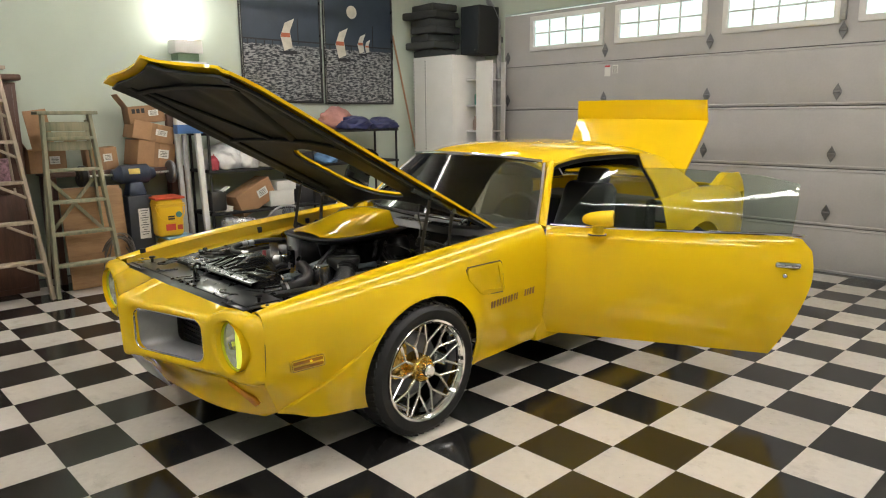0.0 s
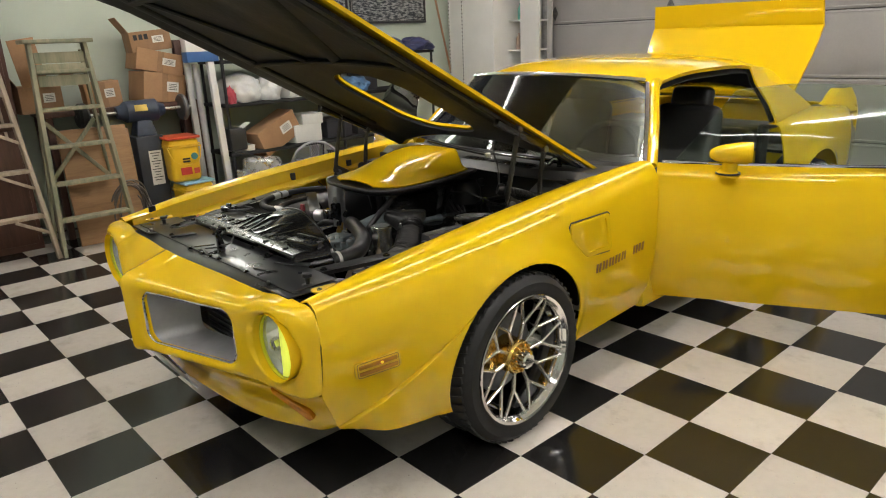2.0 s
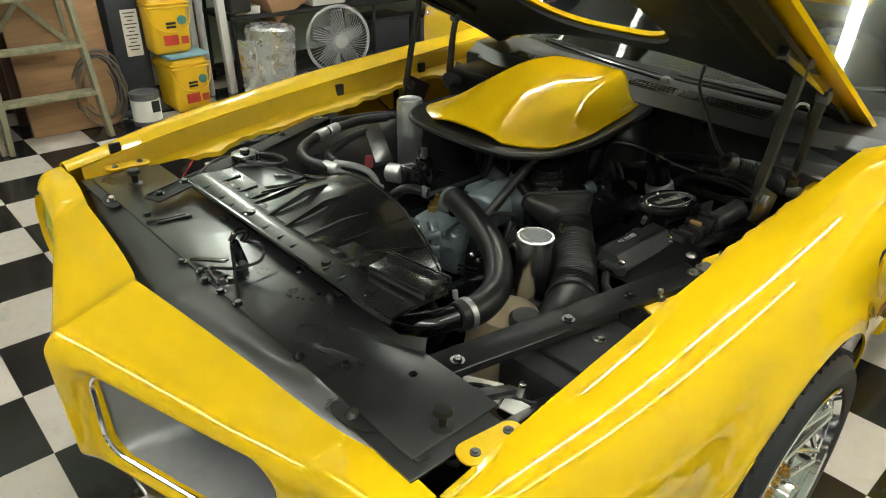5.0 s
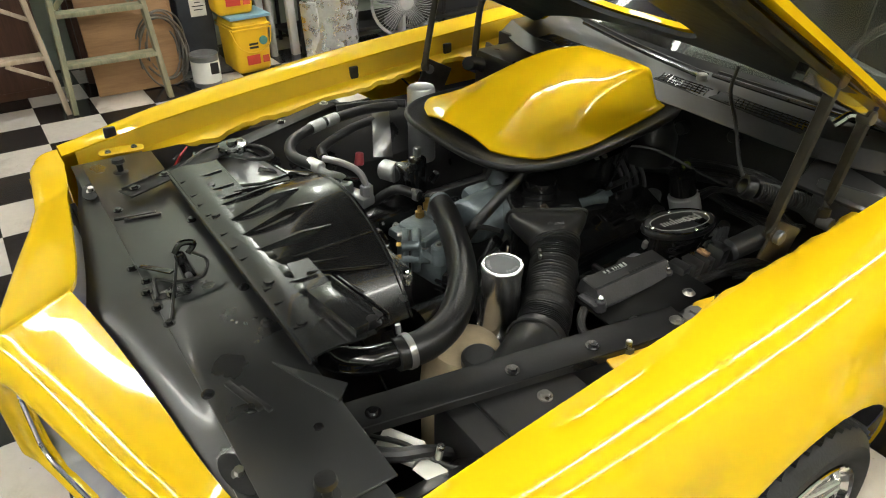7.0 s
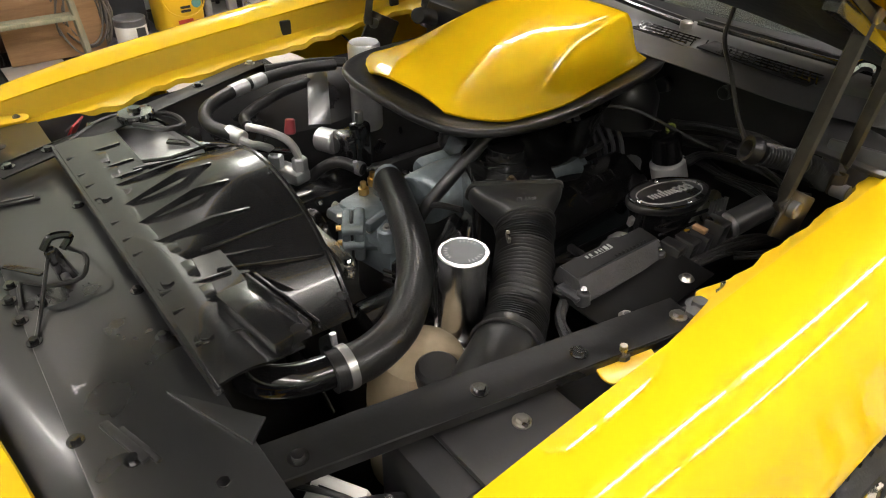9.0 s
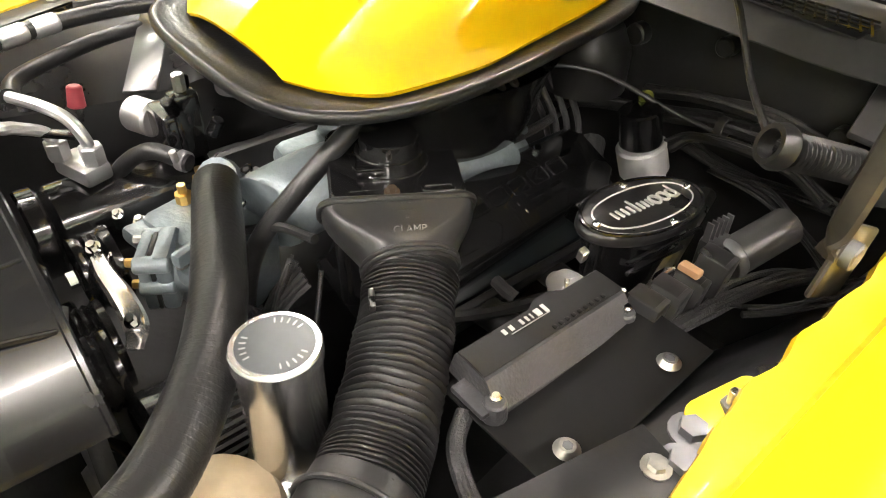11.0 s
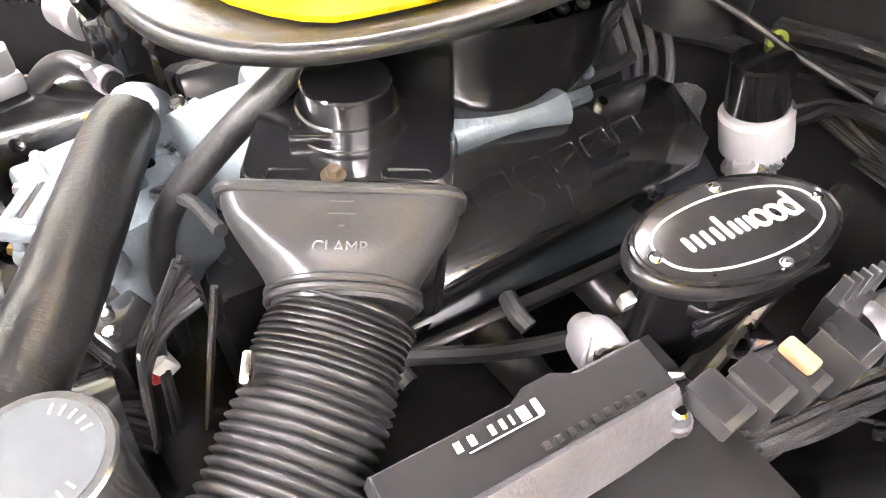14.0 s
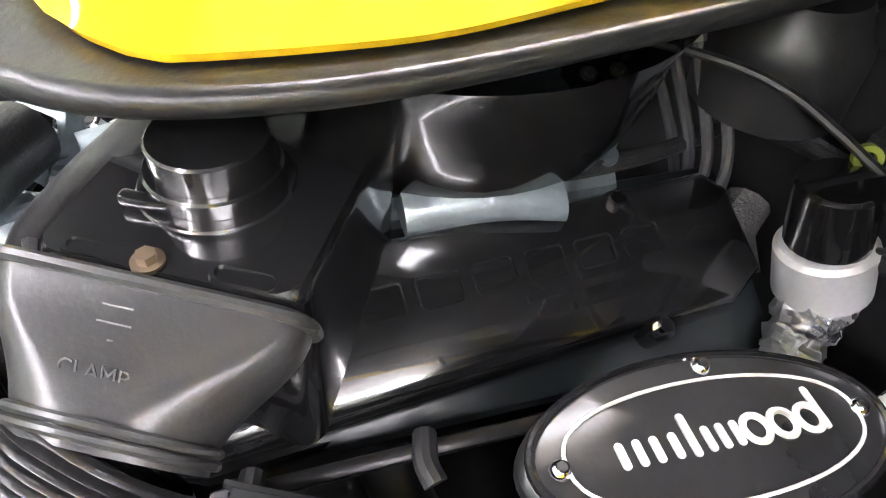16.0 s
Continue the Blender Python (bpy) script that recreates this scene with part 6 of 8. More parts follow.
so = P("starter_solenoid", cyl((0.475, 0.405, 0.672), (0.492, 0.505, 0.690), 0.024, seg=28, bev=0.004), mat("grey_cylinder", (0.06, 0.06, 0.058), 0.36, 0.4), "dark grey cylinder with a bright end band")
part("end_cap", lathe([(0.0245, 0), (0.026, 0.003), (0.026, 0.012), (0.0245, 0.015)], (0.4745, 0.402, 0.6715), (0.492, 0.505, 0.690), 28, closed=True), DARKSTEEL, so)
# silver can behind the valve cover
can = P("vapour_can", cyl((0.224, 0.607, 0.592), (0.214, 0.594, 0.642), 0.039, seg=32, bev=0.004), mat("dull_silver", (0.62, 0.62, 0.62), 0.35, 0.35, vary=0.08, bump=0.03, bscale=200), "dull silver cylindrical motor")
part("neck", cyl((0.214, 0.594, 0.642), (0.205, 0.585, 0.70), 0.033, seg=24, bev=0.003), GLOSSBLK, can)
fw_ = tube([(0.228, 0.605, 0.592), (0.24, 0.59, 0.575), (0.255, 0.572, 0.555), (0.268, 0.555, 0.54)], 0.026, 18, 8, radii=(0.03, 0.027, 0.024, 0.02))
for v in fw_.verts:
    v.co += V(noise.noise(v.co * 110), noise.noise(v.co * 110 + V(5, 0, 0)), noise.noise(v.co * 110 + V(0, 9, 0))) * 0.007
part("foil_wrap", fw_, FOIL, can, "crumpled heat foil", sharp=0.2)
P("foil_sleeve", tube([(0.12, 0.60, 0.60), (0.14, 0.575, 0.585), (0.17, 0.57, 0.56)], 0.022, 10), mat("woven_heat_sleeve", (0.16, 0.16, 0.16), 0.5, 0.6, bump=0.8, bscale=300), "woven heat sleeve")
# harness: bundled looms along the cover and over the bulkhead
def loom(pts, r, n_w, spread, m=RUBBER, label="bundle of black wires", name="wiring_loom"):
    e = P(name, tube(pts, r, 8, 8), m, label)
    for k in range(n_w):
        o = V(random.uniform(-spread, spread), random.uniform(-spread, spread), random.uniform(0, spread))
        part("wire", tube([Vector(p) + o * (0.6 + 0.4 * math.sin(i * 2 + k)) for i, p in enumerate(pts)], r * 0.42, 6, 8), m, e)
    return e


loom([(0.10, 0.235, 0.672), (0.106, 0.33, 0.664), (0.092, 0.45, 0.648), (0.06, 0.56, 0.632), (0.012, 0.668, 0.62)], 0.008, 6, 0.008, BRAID)
loom([(0.02, 0.62, 0.63), (0.10, 0.655, 0.645), (0.20, 0.67, 0.66), (0.31, 0.665, 0.69), (0.45, 0.66, 0.70), (0.58, 0.66, 0.69)], 0.011, 7, 0.014, BRAID)
loom([(0.16, 0.66, 0.69), (0.26, 0.655, 0.72), (0.38, 0.645, 0.735), (0.50, 0.64, 0.72)], 0.010, 5, 0.012, BRAID)
loom([(0.24, 0.665, 0.63), (0.33, 0.66, 0.625), (0.42, 0.65, 0.64), (0.50, 0.63, 0.66)], 0.008, 6, 0.02, BRAID)
loom([(0.482, 0.225, 0.650), (0.492, 0.262, 0.652), (0.500, 0.315, 0.654), (0.507, 0.375, 0.652), (0.520, 0.45, 0.645), (0.535, 0.52, 0.63)], 0.010, 10, 0.014, BRAID, label="thick bundle of braided black wires")
loom([(0.445, 0.03, 0.662), (0.462, 0.005, 0.652), (0.495, -0.012, 0.645), (0.54, -0.02, 0.63)], 0.009, 6, 0.010, BRAID, label="braided black cable bundle")
loom([(0.20, -0.005, 0.70), (0.206, -0.03, 0.66), (0.212, -0.042, 0.62), (0.23, -0.05, 0.55)], 0.005, 4, 0.007)
loom([(0.19, 0.03, 0.705), (0.13, 0.02, 0.69), (0.08, 0.0, 0.665), (0.05, 0.01, 0.64)], 0.006, 2, 0.004)
P("connector", box((0.208, -0.045, 0.612), (0.022, 0.016, 0.03), 0.003, pose(0, 0, 0, 20, 10, 20)), WHITE, "white plastic connector with red lock")
P("connector_lock", box((0.212, -0.052, 0.60), (0.010, 0.008, 0.010), 0.002), RED)
# plug leads beside the distributor
for k in range(4):
    P("plug_lead", tube([(-0.02 + 0.022 * k, 0.53 + 0.014 * k, 0.735), (0.0 + 0.022 * k, 0.535 + 0.012 * k, 0.70), (0.045 + 0.02 * k, 0.548 + 0.008 * k, 0.64), (0.06 + 0.02 * k, 0.56, 0.59)], 0.0055, 8), mat("grey_silicone", (0.07, 0.07, 0.075), 0.45), "grey plug lead")
    P("lead_boot", tube([(-0.03 + 0.022 * k, 0.528 + 0.014 * k, 0.752), (-0.01 + 0.022 * k, 0.533 + 0.012 * k, 0.722)], 0.010, 10), mat("grey_boot", (0.22, 0.22, 0.22), 0.5), "pale grey lead boot")
P("distributor_cap", lathe([(0, 0.05), (0.05, 0.045), (0.065, 0.02), (0.07, 0), (0.07, -0.06)], (0.06, 0.625, 0.735), (0.06, 0.625, 1), 24), PLASTIC, "black distributor cap")
P("throttle_cable", tube([(0.02, 0.46, 0.735), (0.08, 0.52, 0.742), (0.14, 0.57, 0.735), (0.22, 0.62, 0.70), (0.30, 0.65, 0.68)], 0.0042, 8), RUBBER, "black throttle cable")
ih = P("injector_rail", box((0.03, 0.475, 0.705), (0.03, 0.09, 0.012), 0.003, pose(0, 0, 0, 0, 15, 20)), GLOSSBLK, "black bracket with two bright screws")
for dy in (-0.014, 0.014):
    part("screw", bolt((0.045, 0.462 + dy, 0.71), (0.4, 0, 1), 0.005, 0.006), STEEL, ih)
P("green_clip", lathe([(0.006, 0), (0.011, 0), (0.011, 0.008), (0.006, 0.008)], (0.19, 0.615, 0.705), (0.3, 0.55, 0.75), 14, closed=True), mat("yellow_green_plastic", (0.22, 0.27, 0.03), 0.4), "yellow-green clip")
# chassis and exhaust pieces seen below the valve cover
P("header_pipe", tube([(0.26, 0.22, 0.55), (0.31, 0.235, 0.535), (0.34, 0.26, 0.49), (0.35, 0.30, 0.42)], 0.022, 12), SATBLK, "black exhaust header tube")
P("header_pipe", tube([(0.255, 0.36, 0.535), (0.30, 0.37, 0.52), (0.325, 0.39, 0.47), (0.34, 0.40, 0.40)], 0.022, 12), SATBLK)
P("header_flange", box((0.262, 0.30, 0.55), (0.012, 0.40, 0.05), 0.004, pose(0, 0, 0, 0, 25)), SATBLK)
loom([(0.285, 0.12, 0.60), (0.32, 0.20, 0.596), (0.345, 0.28, 0.60), (0.36, 0.36, 0.61)], 0.008, 2, 0.006, MATBLK, label="sleeved plug lead")
for k in range(2):
    P("plug_boot", tube([(0.262, 0.13 + 0.12 * k, 0.575), (0.285, 0.125 + 0.12 * k, 0.578), (0.30, 0.128 + 0.12 * k, 0.574)], 0.009, 10), mat("grey_boot2", (0.05, 0.05, 0.053), 0.5), "grey spark plug boot")
P("steering_shaft", tube([(0.33, 0.62, 0.60), (0.40, 0.35, 0.52), (0.44, 0.1, 0.45)], 0.014, 10), STEEL, "steel steering shaft")
# accessory drive on the other bank
cp = P("compressor", cyl((-0.20, -0.17, 0.575), (-0.20, 0.06, 0.575), 0.062, seg=32, bev=0.01), GLOSSBLK, "black air-conditioning compressor")
part("clutch", cyl((-0.20, -0.20, 0.575), (-0.20, -0.172, 0.575), 0.066, seg=32, bev=0.004), GLOSSBLK, cp)
fb = P("fitting_block", box((-0.205, -0.105, 0.650), (0.075, 0.042, 0.026), 0.006, pose(0, 0, 0, 0, 0, 18)), ALU, "bright aluminium manifold block")
for (u, y), pts in zip(((-0.225, -0.125), (-0.185, -0.092)), (((-0.225, -0.125, 0.665), (-0.228, -0.13, 0.70), (-0.205, -0.165, 0.73), (-0.195, -0.185, 0.742), (-0.235, -0.20, 0.75)), ((-0.185, -0.092, 0.665), (-0.187, -0.095, 0.70), (-0.205, -0.105, 0.725), (-0.24, -0.125, 0.735), (-0.29, -0.15, 0.735)))):
    h = part("pipe", tube(pts, 0.0085, 10), ALU, fb, "bent aluminium pipe")
    part("nut", cyl((u, y, 0.662), (u, y, 0.69), 0.016, seg=6, bev=0.002), ALU, h)
part("red_cap", cyl((-0.235, -0.083, 0.722), (-0.238, -0.078, 0.752), 0.012, 0.010, 14, 0.002), mat("dark_red_cap", (0.25, 0.03, 0.04), 0.5), fb, "dark red service cap")
hs = P("refrigerant_hose", tube([(-0.235, -0.20, 0.75), (-0.30, -0.225, 0.757), (-0.36, -0.20, 0.765), (-0.41, -0.12, 0.768), (-0.44, -0.05, 0.765), (-0.465, 0.06, 0.76), (-0.47, 0.16, 0.75)], 0.0135, 12), RUBBER, "black refrigerant hose with crimped ends")
for a, b in (((-0.215, -0.19, 0.748), (-0.255, -0.205, 0.752)), ((-0.405, -0.13, 0.768), (-0.425, -0.085, 0.767)), ((-0.43, -0.075, 0.766), (-0.445, -0.035, 0.765))):
    part("crimp", cyl(a, b, 0.0155, seg=14, bev=0.003), ALU, hs)
P("refrigerant_hose", tube([(-0.29, -0.15, 0.735), (-0.36, -0.12, 0.73), (-0.45, 0.0, 0.72), (-0.50, 0.1, 0.71)], 0.012, 12), RUBBER)
P("heater_hose", tube([(-0.095, 0.005, 0.67), (-0.15, -0.03, 0.675), (-0.19, -0.07, 0.63), (-0.195, -0.09, 0.56)], 0.012, 12), RUBBER, "black heater hose")
clamp((-0.102, 0.0, 0.672), (-1, -0.5, 0.1), 0.0125, bay)
P("vent_hose", tube([(0.13, 0.16, 0.81), (0.125, 0.11, 0.77), (0.118, 0.05, 0.72), (0.105, 0.0, 0.66), (0.09, -0.02, 0.58), (0.08, -0.03, 0.46)], 0.0125, 12), RUBBER, "black breather hose")
gg = P("idle_motor", cyl((-0.245, -0.012, 0.688), (-0.20, 0.005, 0.69), 0.026, seg=24, bev=0.004), ALU, "polished round actuator")
part("body", box((-0.17, 0.02, 0.69), (0.07, 0.05, 0.06), 0.008), GLOSSBLK, gg)
cl = P("throttle_linkage", box((-0.145, 0.03, 0.70), (0.03, 0.04, 0.10), 0.008), GLOSSBLK, "cluster of black fuel fittings")
for k, (du, dy, dz) in enumerate(((0, 0, 0.06), (0.02, -0.02, 0.04), (-0.02, 0.01, 0.045), (0.03, 0.02, 0.0))):
    part("fitting", cyl((-0.145 + du, 0.03 + dy, 0.69 + dz), (-0.145 + du * 1.3, 0.03 + dy * 1.5, 0.715 + dz), 0.009, seg=8, bev=0.002), GLOSSBLK if k else STEEL, cl)
al = P("alternator", cyl((0.20, -0.20, 0.52), (0.20, -0.07, 0.52), 0.07, seg=32, bev=0.012), GLOSSBLK, "black alternator with cooling slots")
# black bars on the housing stand for the shade inside the slots
for k in range(8):
    part("slot", box((0.232 + 0.006 * k, -0.135, 0.585 - 0.006 * k), (0.004, 0.07, 0.006), 0, pose(0, 0, 0, 0, 40)), MATBLK, al)
for k, (u, y, z, r) in enumerate(((0.20, -0.235, 0.52, 0.04), (-0.05, -0.19, 0.47, 0.075), (0.06, -0.215, 0.60, 0.035), (0.33, -0.19, 0.50, 0.06))):
    P("pulley", lathe([(0, 0.03), (r * 0.5, 0.03), (r * 0.6, 0.022), (r, 0.022), (r, 0.004), (r * 0.95, 0), (0, 0)], (u, y, z), (u, y - 1, z), 28), GLOSSBLK if k % 2 else DARKSTEEL, "belt pulley")
P("drive_belt", tube([(0.235, -0.245, 0.555), (0.10, -0.23, 0.64), (0.03, -0.215, 0.62), (-0.12, -0.205, 0.50)], 0.010, 6, smooth=False, flat=0.4), RUBBER, "ribbed drive belt")
# dryer can by the other hinge and small air box behind the shroud
c2 = P("dryer_can", lathe([(0, 0), (0.038, 0), (0.04, 0.004), (0.04, 0.105), (0.041, 0.108), (0.041, 0.115), (0.04, 0.118), (0.04, 0.215), (0.036, 0.222), (0.03, 0.22), (0, 0.22)], (-0.452, 0.236, 0.575), (-0.452, 0.236, 1), 32), ALU, "dull aluminium filter can")
part("hose", tube([(-0.48, 0.20, 0.745), (-0.52, 0.14, 0.745), (-0.56, 0.02, 0.74)], 0.012, 10), RUBBER, c2)
ab = []
for z, k in ((0.67, 0.9), (0.722, 1.0), (0.73, 0.97), (0.718, 0.93)):
    ab.append([V(-0.40 + x * k, -0.345 + y * k, z) for x, y in ((-0.10, -0.06), (0.10, -0.11), (0.15, 0.02), (0.14, 0.09), (-0.04, 0.06))])
tr2 = P("filler_tray", loft(ab), ALU, "bright metal filler tray")
rim2 = [V(-0.40 + x, -0.345 + y, 0.732) for x, y in ((-0.10, -0.06), (0.10, -0.11), (0.15, 0.02), (0.14, 0.09), (-0.04, 0.06), (-0.10, -0.06))]
part("rim", tube(rim2, 0.004, 6, smooth=False), GLOSSBLK, tr2)
rc = P("radiator_cap", lathe([(0, 0.02), (0.012, 0.02), (0.014, 0.012), (0.033, 0.010), (0.036, 0.004), (0.034, -0.006), (0.024, -0.008)], (-0.435, -0.325, 0.752), (-0.435, -0.325, 1), 24), GLOSSBLK, "black radiator cap")
for k in range(8):
    a = 2 * math.pi * k / 8
    part("grip", box((-0.435 + 0.034 * math.cos(a), -0.325 + 0.034 * math.sin(a), 0.754), (0.006, 0.006, 0.014), 0.001, pose(0, 0, 0, 0, 0, math.degrees(a))), GLOSSBLK, rc)
P("overflow_tube", tube([(-0.40, -0.34, 0.75), (-0.34, -0.30, 0.752), (-0.345, -0.26, 0.75), (-0.42, -0.27, 0.748), (-0.50, -0.36, 0.735), (-0.42, -0.46, 0.738)], 0.006, 8), RUBBER, "looped black overflow tube")
P("strut_brace", flat_bar((-0.30, 0.02, 0.69), (-0.56, 0.16, 0.725), 0.05, 0.004), SHEEN, "black perforated brace")
P("inner_brace", flat_bar((-0.34, -0.30, 0.725), (-0.20, -0.10, 0.70), 0.018, 0.006), GLOSSBLK)
P("red_sticker", box((-0.585, -0.425, 0.69), (0.055, 0.004, 0.055), 0, pose(0, 0, 0, -35, 0, -35)), RED, "red battery sticker with bars")
for k in range(2):
    P("sticker_bar", box((-0.585, -0.429 - 0.004 * k, 0.693 + 0.012 * k - 0.008), (0.035, 0.003, 0.006), 0, pose(0, 0, 0, -35, 0, -35)), INK)
# scoop on its rubber-edged pan
PO = [(0, -0.045), (0.11, -0.04), (0.185, -0.015), (0.235, 0.05), (0.253, 0.14), (0.25, 0.24), (0.23, 0.38), (0.21, 0.50), (0.185, 0.59), (0.14, 0.65), (0.07, 0.675), (0, 0.68)]
PO = [(x, y) for x, y in PO] + [(-x, y) for x, y in PO[-2:0:-1]]
PO2 = [(p.x, p.y) for p in spline([V(x, y, 0) for x, y in PO] + [V(*PO[0], 0)], 4)[:-1]]
PCX, PCY = -0.03, 0.315


def pring(k, z):
    return [V(PCX + x * k, 0.68 - (0.68 - PCY - (y - PCY) * (1 - (1 - k) * 0.78)) * 0.925, z) for x, y in PO2]


pan = P("scoop_pan", loft([pring(0.55, 0.79), pring(0.80, 0.806), pring(0.95, 0.826), pring(0.99, 0.830), pring(1.0, 0.836), pring(0.995, 0.842), pring(0.975, 0.8445), pring(0.955, 0.842), pring(0.90, 0.840), pring(0.82, 0.841), pring(0.80, 0.838), pring(0.3, 0.836)]), RUBBER, "rubber-edged black scoop pan", sharp=1.2)
P("air_cleaner_base", lathe([(0, -0.12), (0.13, -0.12), (0.165, -0.10), (0.18, -0.06), (0.19, -0.01), (0.205, 0.02)], (-0.03, 0.35, 0.77), (-0.03, 0.35, 1), 48), GLOSSBLK, "black air cleaner base")
sc = []
for f in np.linspace(0, 1, 30):
    y = 0.066 + f * 0.515
    hgt = ip(f, (0, 0.04, 0.2, 0.42, 0.62, 0.86, 0.93, 0.955, 1), (0.002, 0.009, 0.030, 0.062, 0.081, 0.088, 0.085, 0.026, 0.004))
    w = ip(f, (0, 0.05, 0.15, 0.35, 0.6, 0.9, 1), (0.12, 0.175, 0.216, 0.221, 0.198, 0.165, 0.15))
    crest = ip(f, (0, 0.3, 0.55, 1), (0.9, 0.72, 0.62, 0.60))
    row = []
    for q in np.linspace(-1, 1, 37):
        a = abs(q)
        g = sm(f, 0.15, 0.75)
        body = (1 - a ** 2.2) * (1 - g) + (1 - sm(a, 0.66, 0.97)) * g
        row.append(V(PCX + q * w, y + 0.012 * math.cos(q * 1.5) * 0, 0.842 + hgt * body + 0.006 * (1 - a ** 4) + 0.004 * (1 - q * q)))
    sc.append(row)
scp = P("scoop", shell(sc, 0.006), YELLOW, "glossy yellow shaker scoop", sharp=0.9)
# pen marks on the scoop's flank
num = text_mesh("455", 0.036, 0.0008, basis(V(PCX + 0.112, 0.462, 0.913), (-0.25, 1, 0.02), (-0.75, -0.1, 0.62)))
part("pen_number", num, mat("brown_ink", (0.10, 0.05, 0.01), 0.6), scp, "hand-drawn number in dark ink")
# scuttle panel, vents, wipers
cw = []
for f in np.linspace(0, 1, 9):
    row = []
    for u in np.linspace(-0.70, 0.70, 29):
        a = abs(u)
        y0 = ip(a, (0, 0.4, 0.7), (0.60, 0.61, 0.72))
        y1 = ip(a, (0, 0.4, 0.7), (0.845, 0.90, 1.05))
        z = ip(f, (0, 0.08, 0.2, 0.6, 1), (0.845, 0.872, 0.878, 0.872, 0.858)) - 0.02 * (a / 0.7) ** 2
        row.append(V(u, y0 + (y1 - y0) * f, z))
    cw.append(row)
cow = P("scuttle_panel", shell(cw, 0.004), SCUTTLE, "satin black scuttle panel with mesh vents")
for u0, u1 in ((-0.42, -0.22), (0.03, 0.17), (0.20, 0.44)):
    yc = 0.665
    vt = part("vent", box(((u0 + u1) / 2, yc, 0.8785), (u1 - u0, 0.065, 0.003), 0.001, pose(0, 0, 0, 0, 2)), MATBLK, cow, "meshed air vent")
    n = int((u1 - u0) / 0.014)
    for k in range(n + 1):
        u = u0 + (u1 - u0) * k / n
        part("mesh_bar", box((u, yc, 0.8815), (0.003, 0.062, 0.002), 0, pose(0, 0, 0, 0, 0, 25)), GLOSSBLK, vt)
    for k in range(4):
        part("mesh_bar", box(((u0 + u1) / 2, yc - 0.024 + 0.016 * k, 0.8818), (u1 - u0, 0.003, 0.002), 0), GLOSSBLK, vt)
for pts, m in (([(0.10, 0.735, 0.885), (-0.15, 0.765, 0.892), (-0.42, 0.82, 0.90)], GLOSSBLK), ([(0.56, 0.80, 0.875), (0.35, 0.76, 0.888), (0.12, 0.75, 0.893)], GLOSSBLK)):
    wi = P("wiper", tube(pts, 0.006, 8), m, "black wiper arm and blade")
    part("blade", tube([Vector(p) + V(0, 0.022, 0.004) for p in pts], 0.004, 6), RUBBER, wi)
    part("pivot", cyl(Vector(pts[0]) - V(0, 0, 0.02), Vector(pts[0]) + V(0, 0, 0.01), 0.014, seg=12, bev=0.003), STEEL, wi)
P("washer_jet", tube([(0.45, 0.745, 0.872), (0.47, 0.765, 0.895), (0.50, 0.765, 0.895), (0.515, 0.745, 0.872)], 0.011, 10), CHROME, "bright curved washer tube")
HINGE = mat("brown_black_hinge_steel", (0.055, 0.048, 0.038), 0.38, 0.3, vary=0.3, scale=25, bump=0.05)
# bonnet hinges: two arms and a coil spring each side
for s, label in ((1, "black scissor bonnet hinge with coil spring"), (-1, "black scissor bonnet hinge with coil spring")):
    hg = P("bonnet_hinge", box((s * 0.592, 0.375, 0.765), (0.008, 0.10, 0.08), 0.004, pose(0, 0, 0, -28)), HINGE, label)
    part("arm", tube([(s * 0.585, 0.335, 0.79), (s * 0.588, 0.342, 0.84), (s * 0.592, 0.385, 1.02), (s * 0.592, 0.405, 1.10)], 0.013, 8, flat=0.5), HINGE, hg)
    part("arm", tube([(s * 0.585, 0.53, 0.75), (s * 0.588, 0.525, 0.81), (s * 0.592, 0.54, 0.93), (s * 0.592, 0.56, 1.0)], 0.013, 8, flat=0.5), HINGE, hg)
    part("hood_rail", flat_bar((s * 0.592, 0.28, 1.115), (s * 0.592, 0.66, 0.945), 0.03, 0.02, (1, 0, 0)), GLOSSBLK, hg)
    fx = [V(s * 0.492, 0.43, 0.818), V(s * 0.52, 0.47, 0.806), V(s * 0.545, 0.52, 0.785), V(s * 0.56, 0.56, 0.75)]
    cr = None
    for q, q2 in zip(spline(fx, 9), spline(fx, 9)[1:]):
        rg = lathe([(0.017, -0.002), (0.0205, 0), (0.017, 0.002)], q, q2, 14)
        cr = merge(cr, rg) if cr else rg
    cv = P("corrugated_sleeve", tube(fx, 0.0175, 14), RUBBER, "grey corrugated cable sleeve")
    tagged(part("ribs", cr, RUBBER, cv), kind="stuff")
    for y, z in ((0.352, 0.79), (0.53, 0.76), (0.40, 1.08), (0.55, 0.98)):
        part("pivot", cyl((s * 0.58, y, z), (s * 0.608, y, z), 0.014, seg=14, bev=0.002), DARKSTEEL, hg)
P("courtesy_lamp_wire", tube([(0.28, 0.60, 0.985), (0.285, 0.585, 0.93), (0.33, 0.56, 0.88), (0.40, 0.49, 0.84), (0.46, 0.43, 0.825)], 0.0045, 8), RUBBER, "black hanging wire")
P("grommet", lathe([(0.016, 0), (0.024, 0.0), (0.026, 0.008), (0.022, 0.02), (0.016, 0.02)], (0.485, 0.42, 0.822), (0.43, 0.34, 0.86), 20, closed=True), RUBBER, "rubber grommet")
P("heater_box", box((-0.42, 0.60, 0.72), (0.34, 0.16, 0.22), 0.02), SATBLK, "black heater box on the bulkhead")
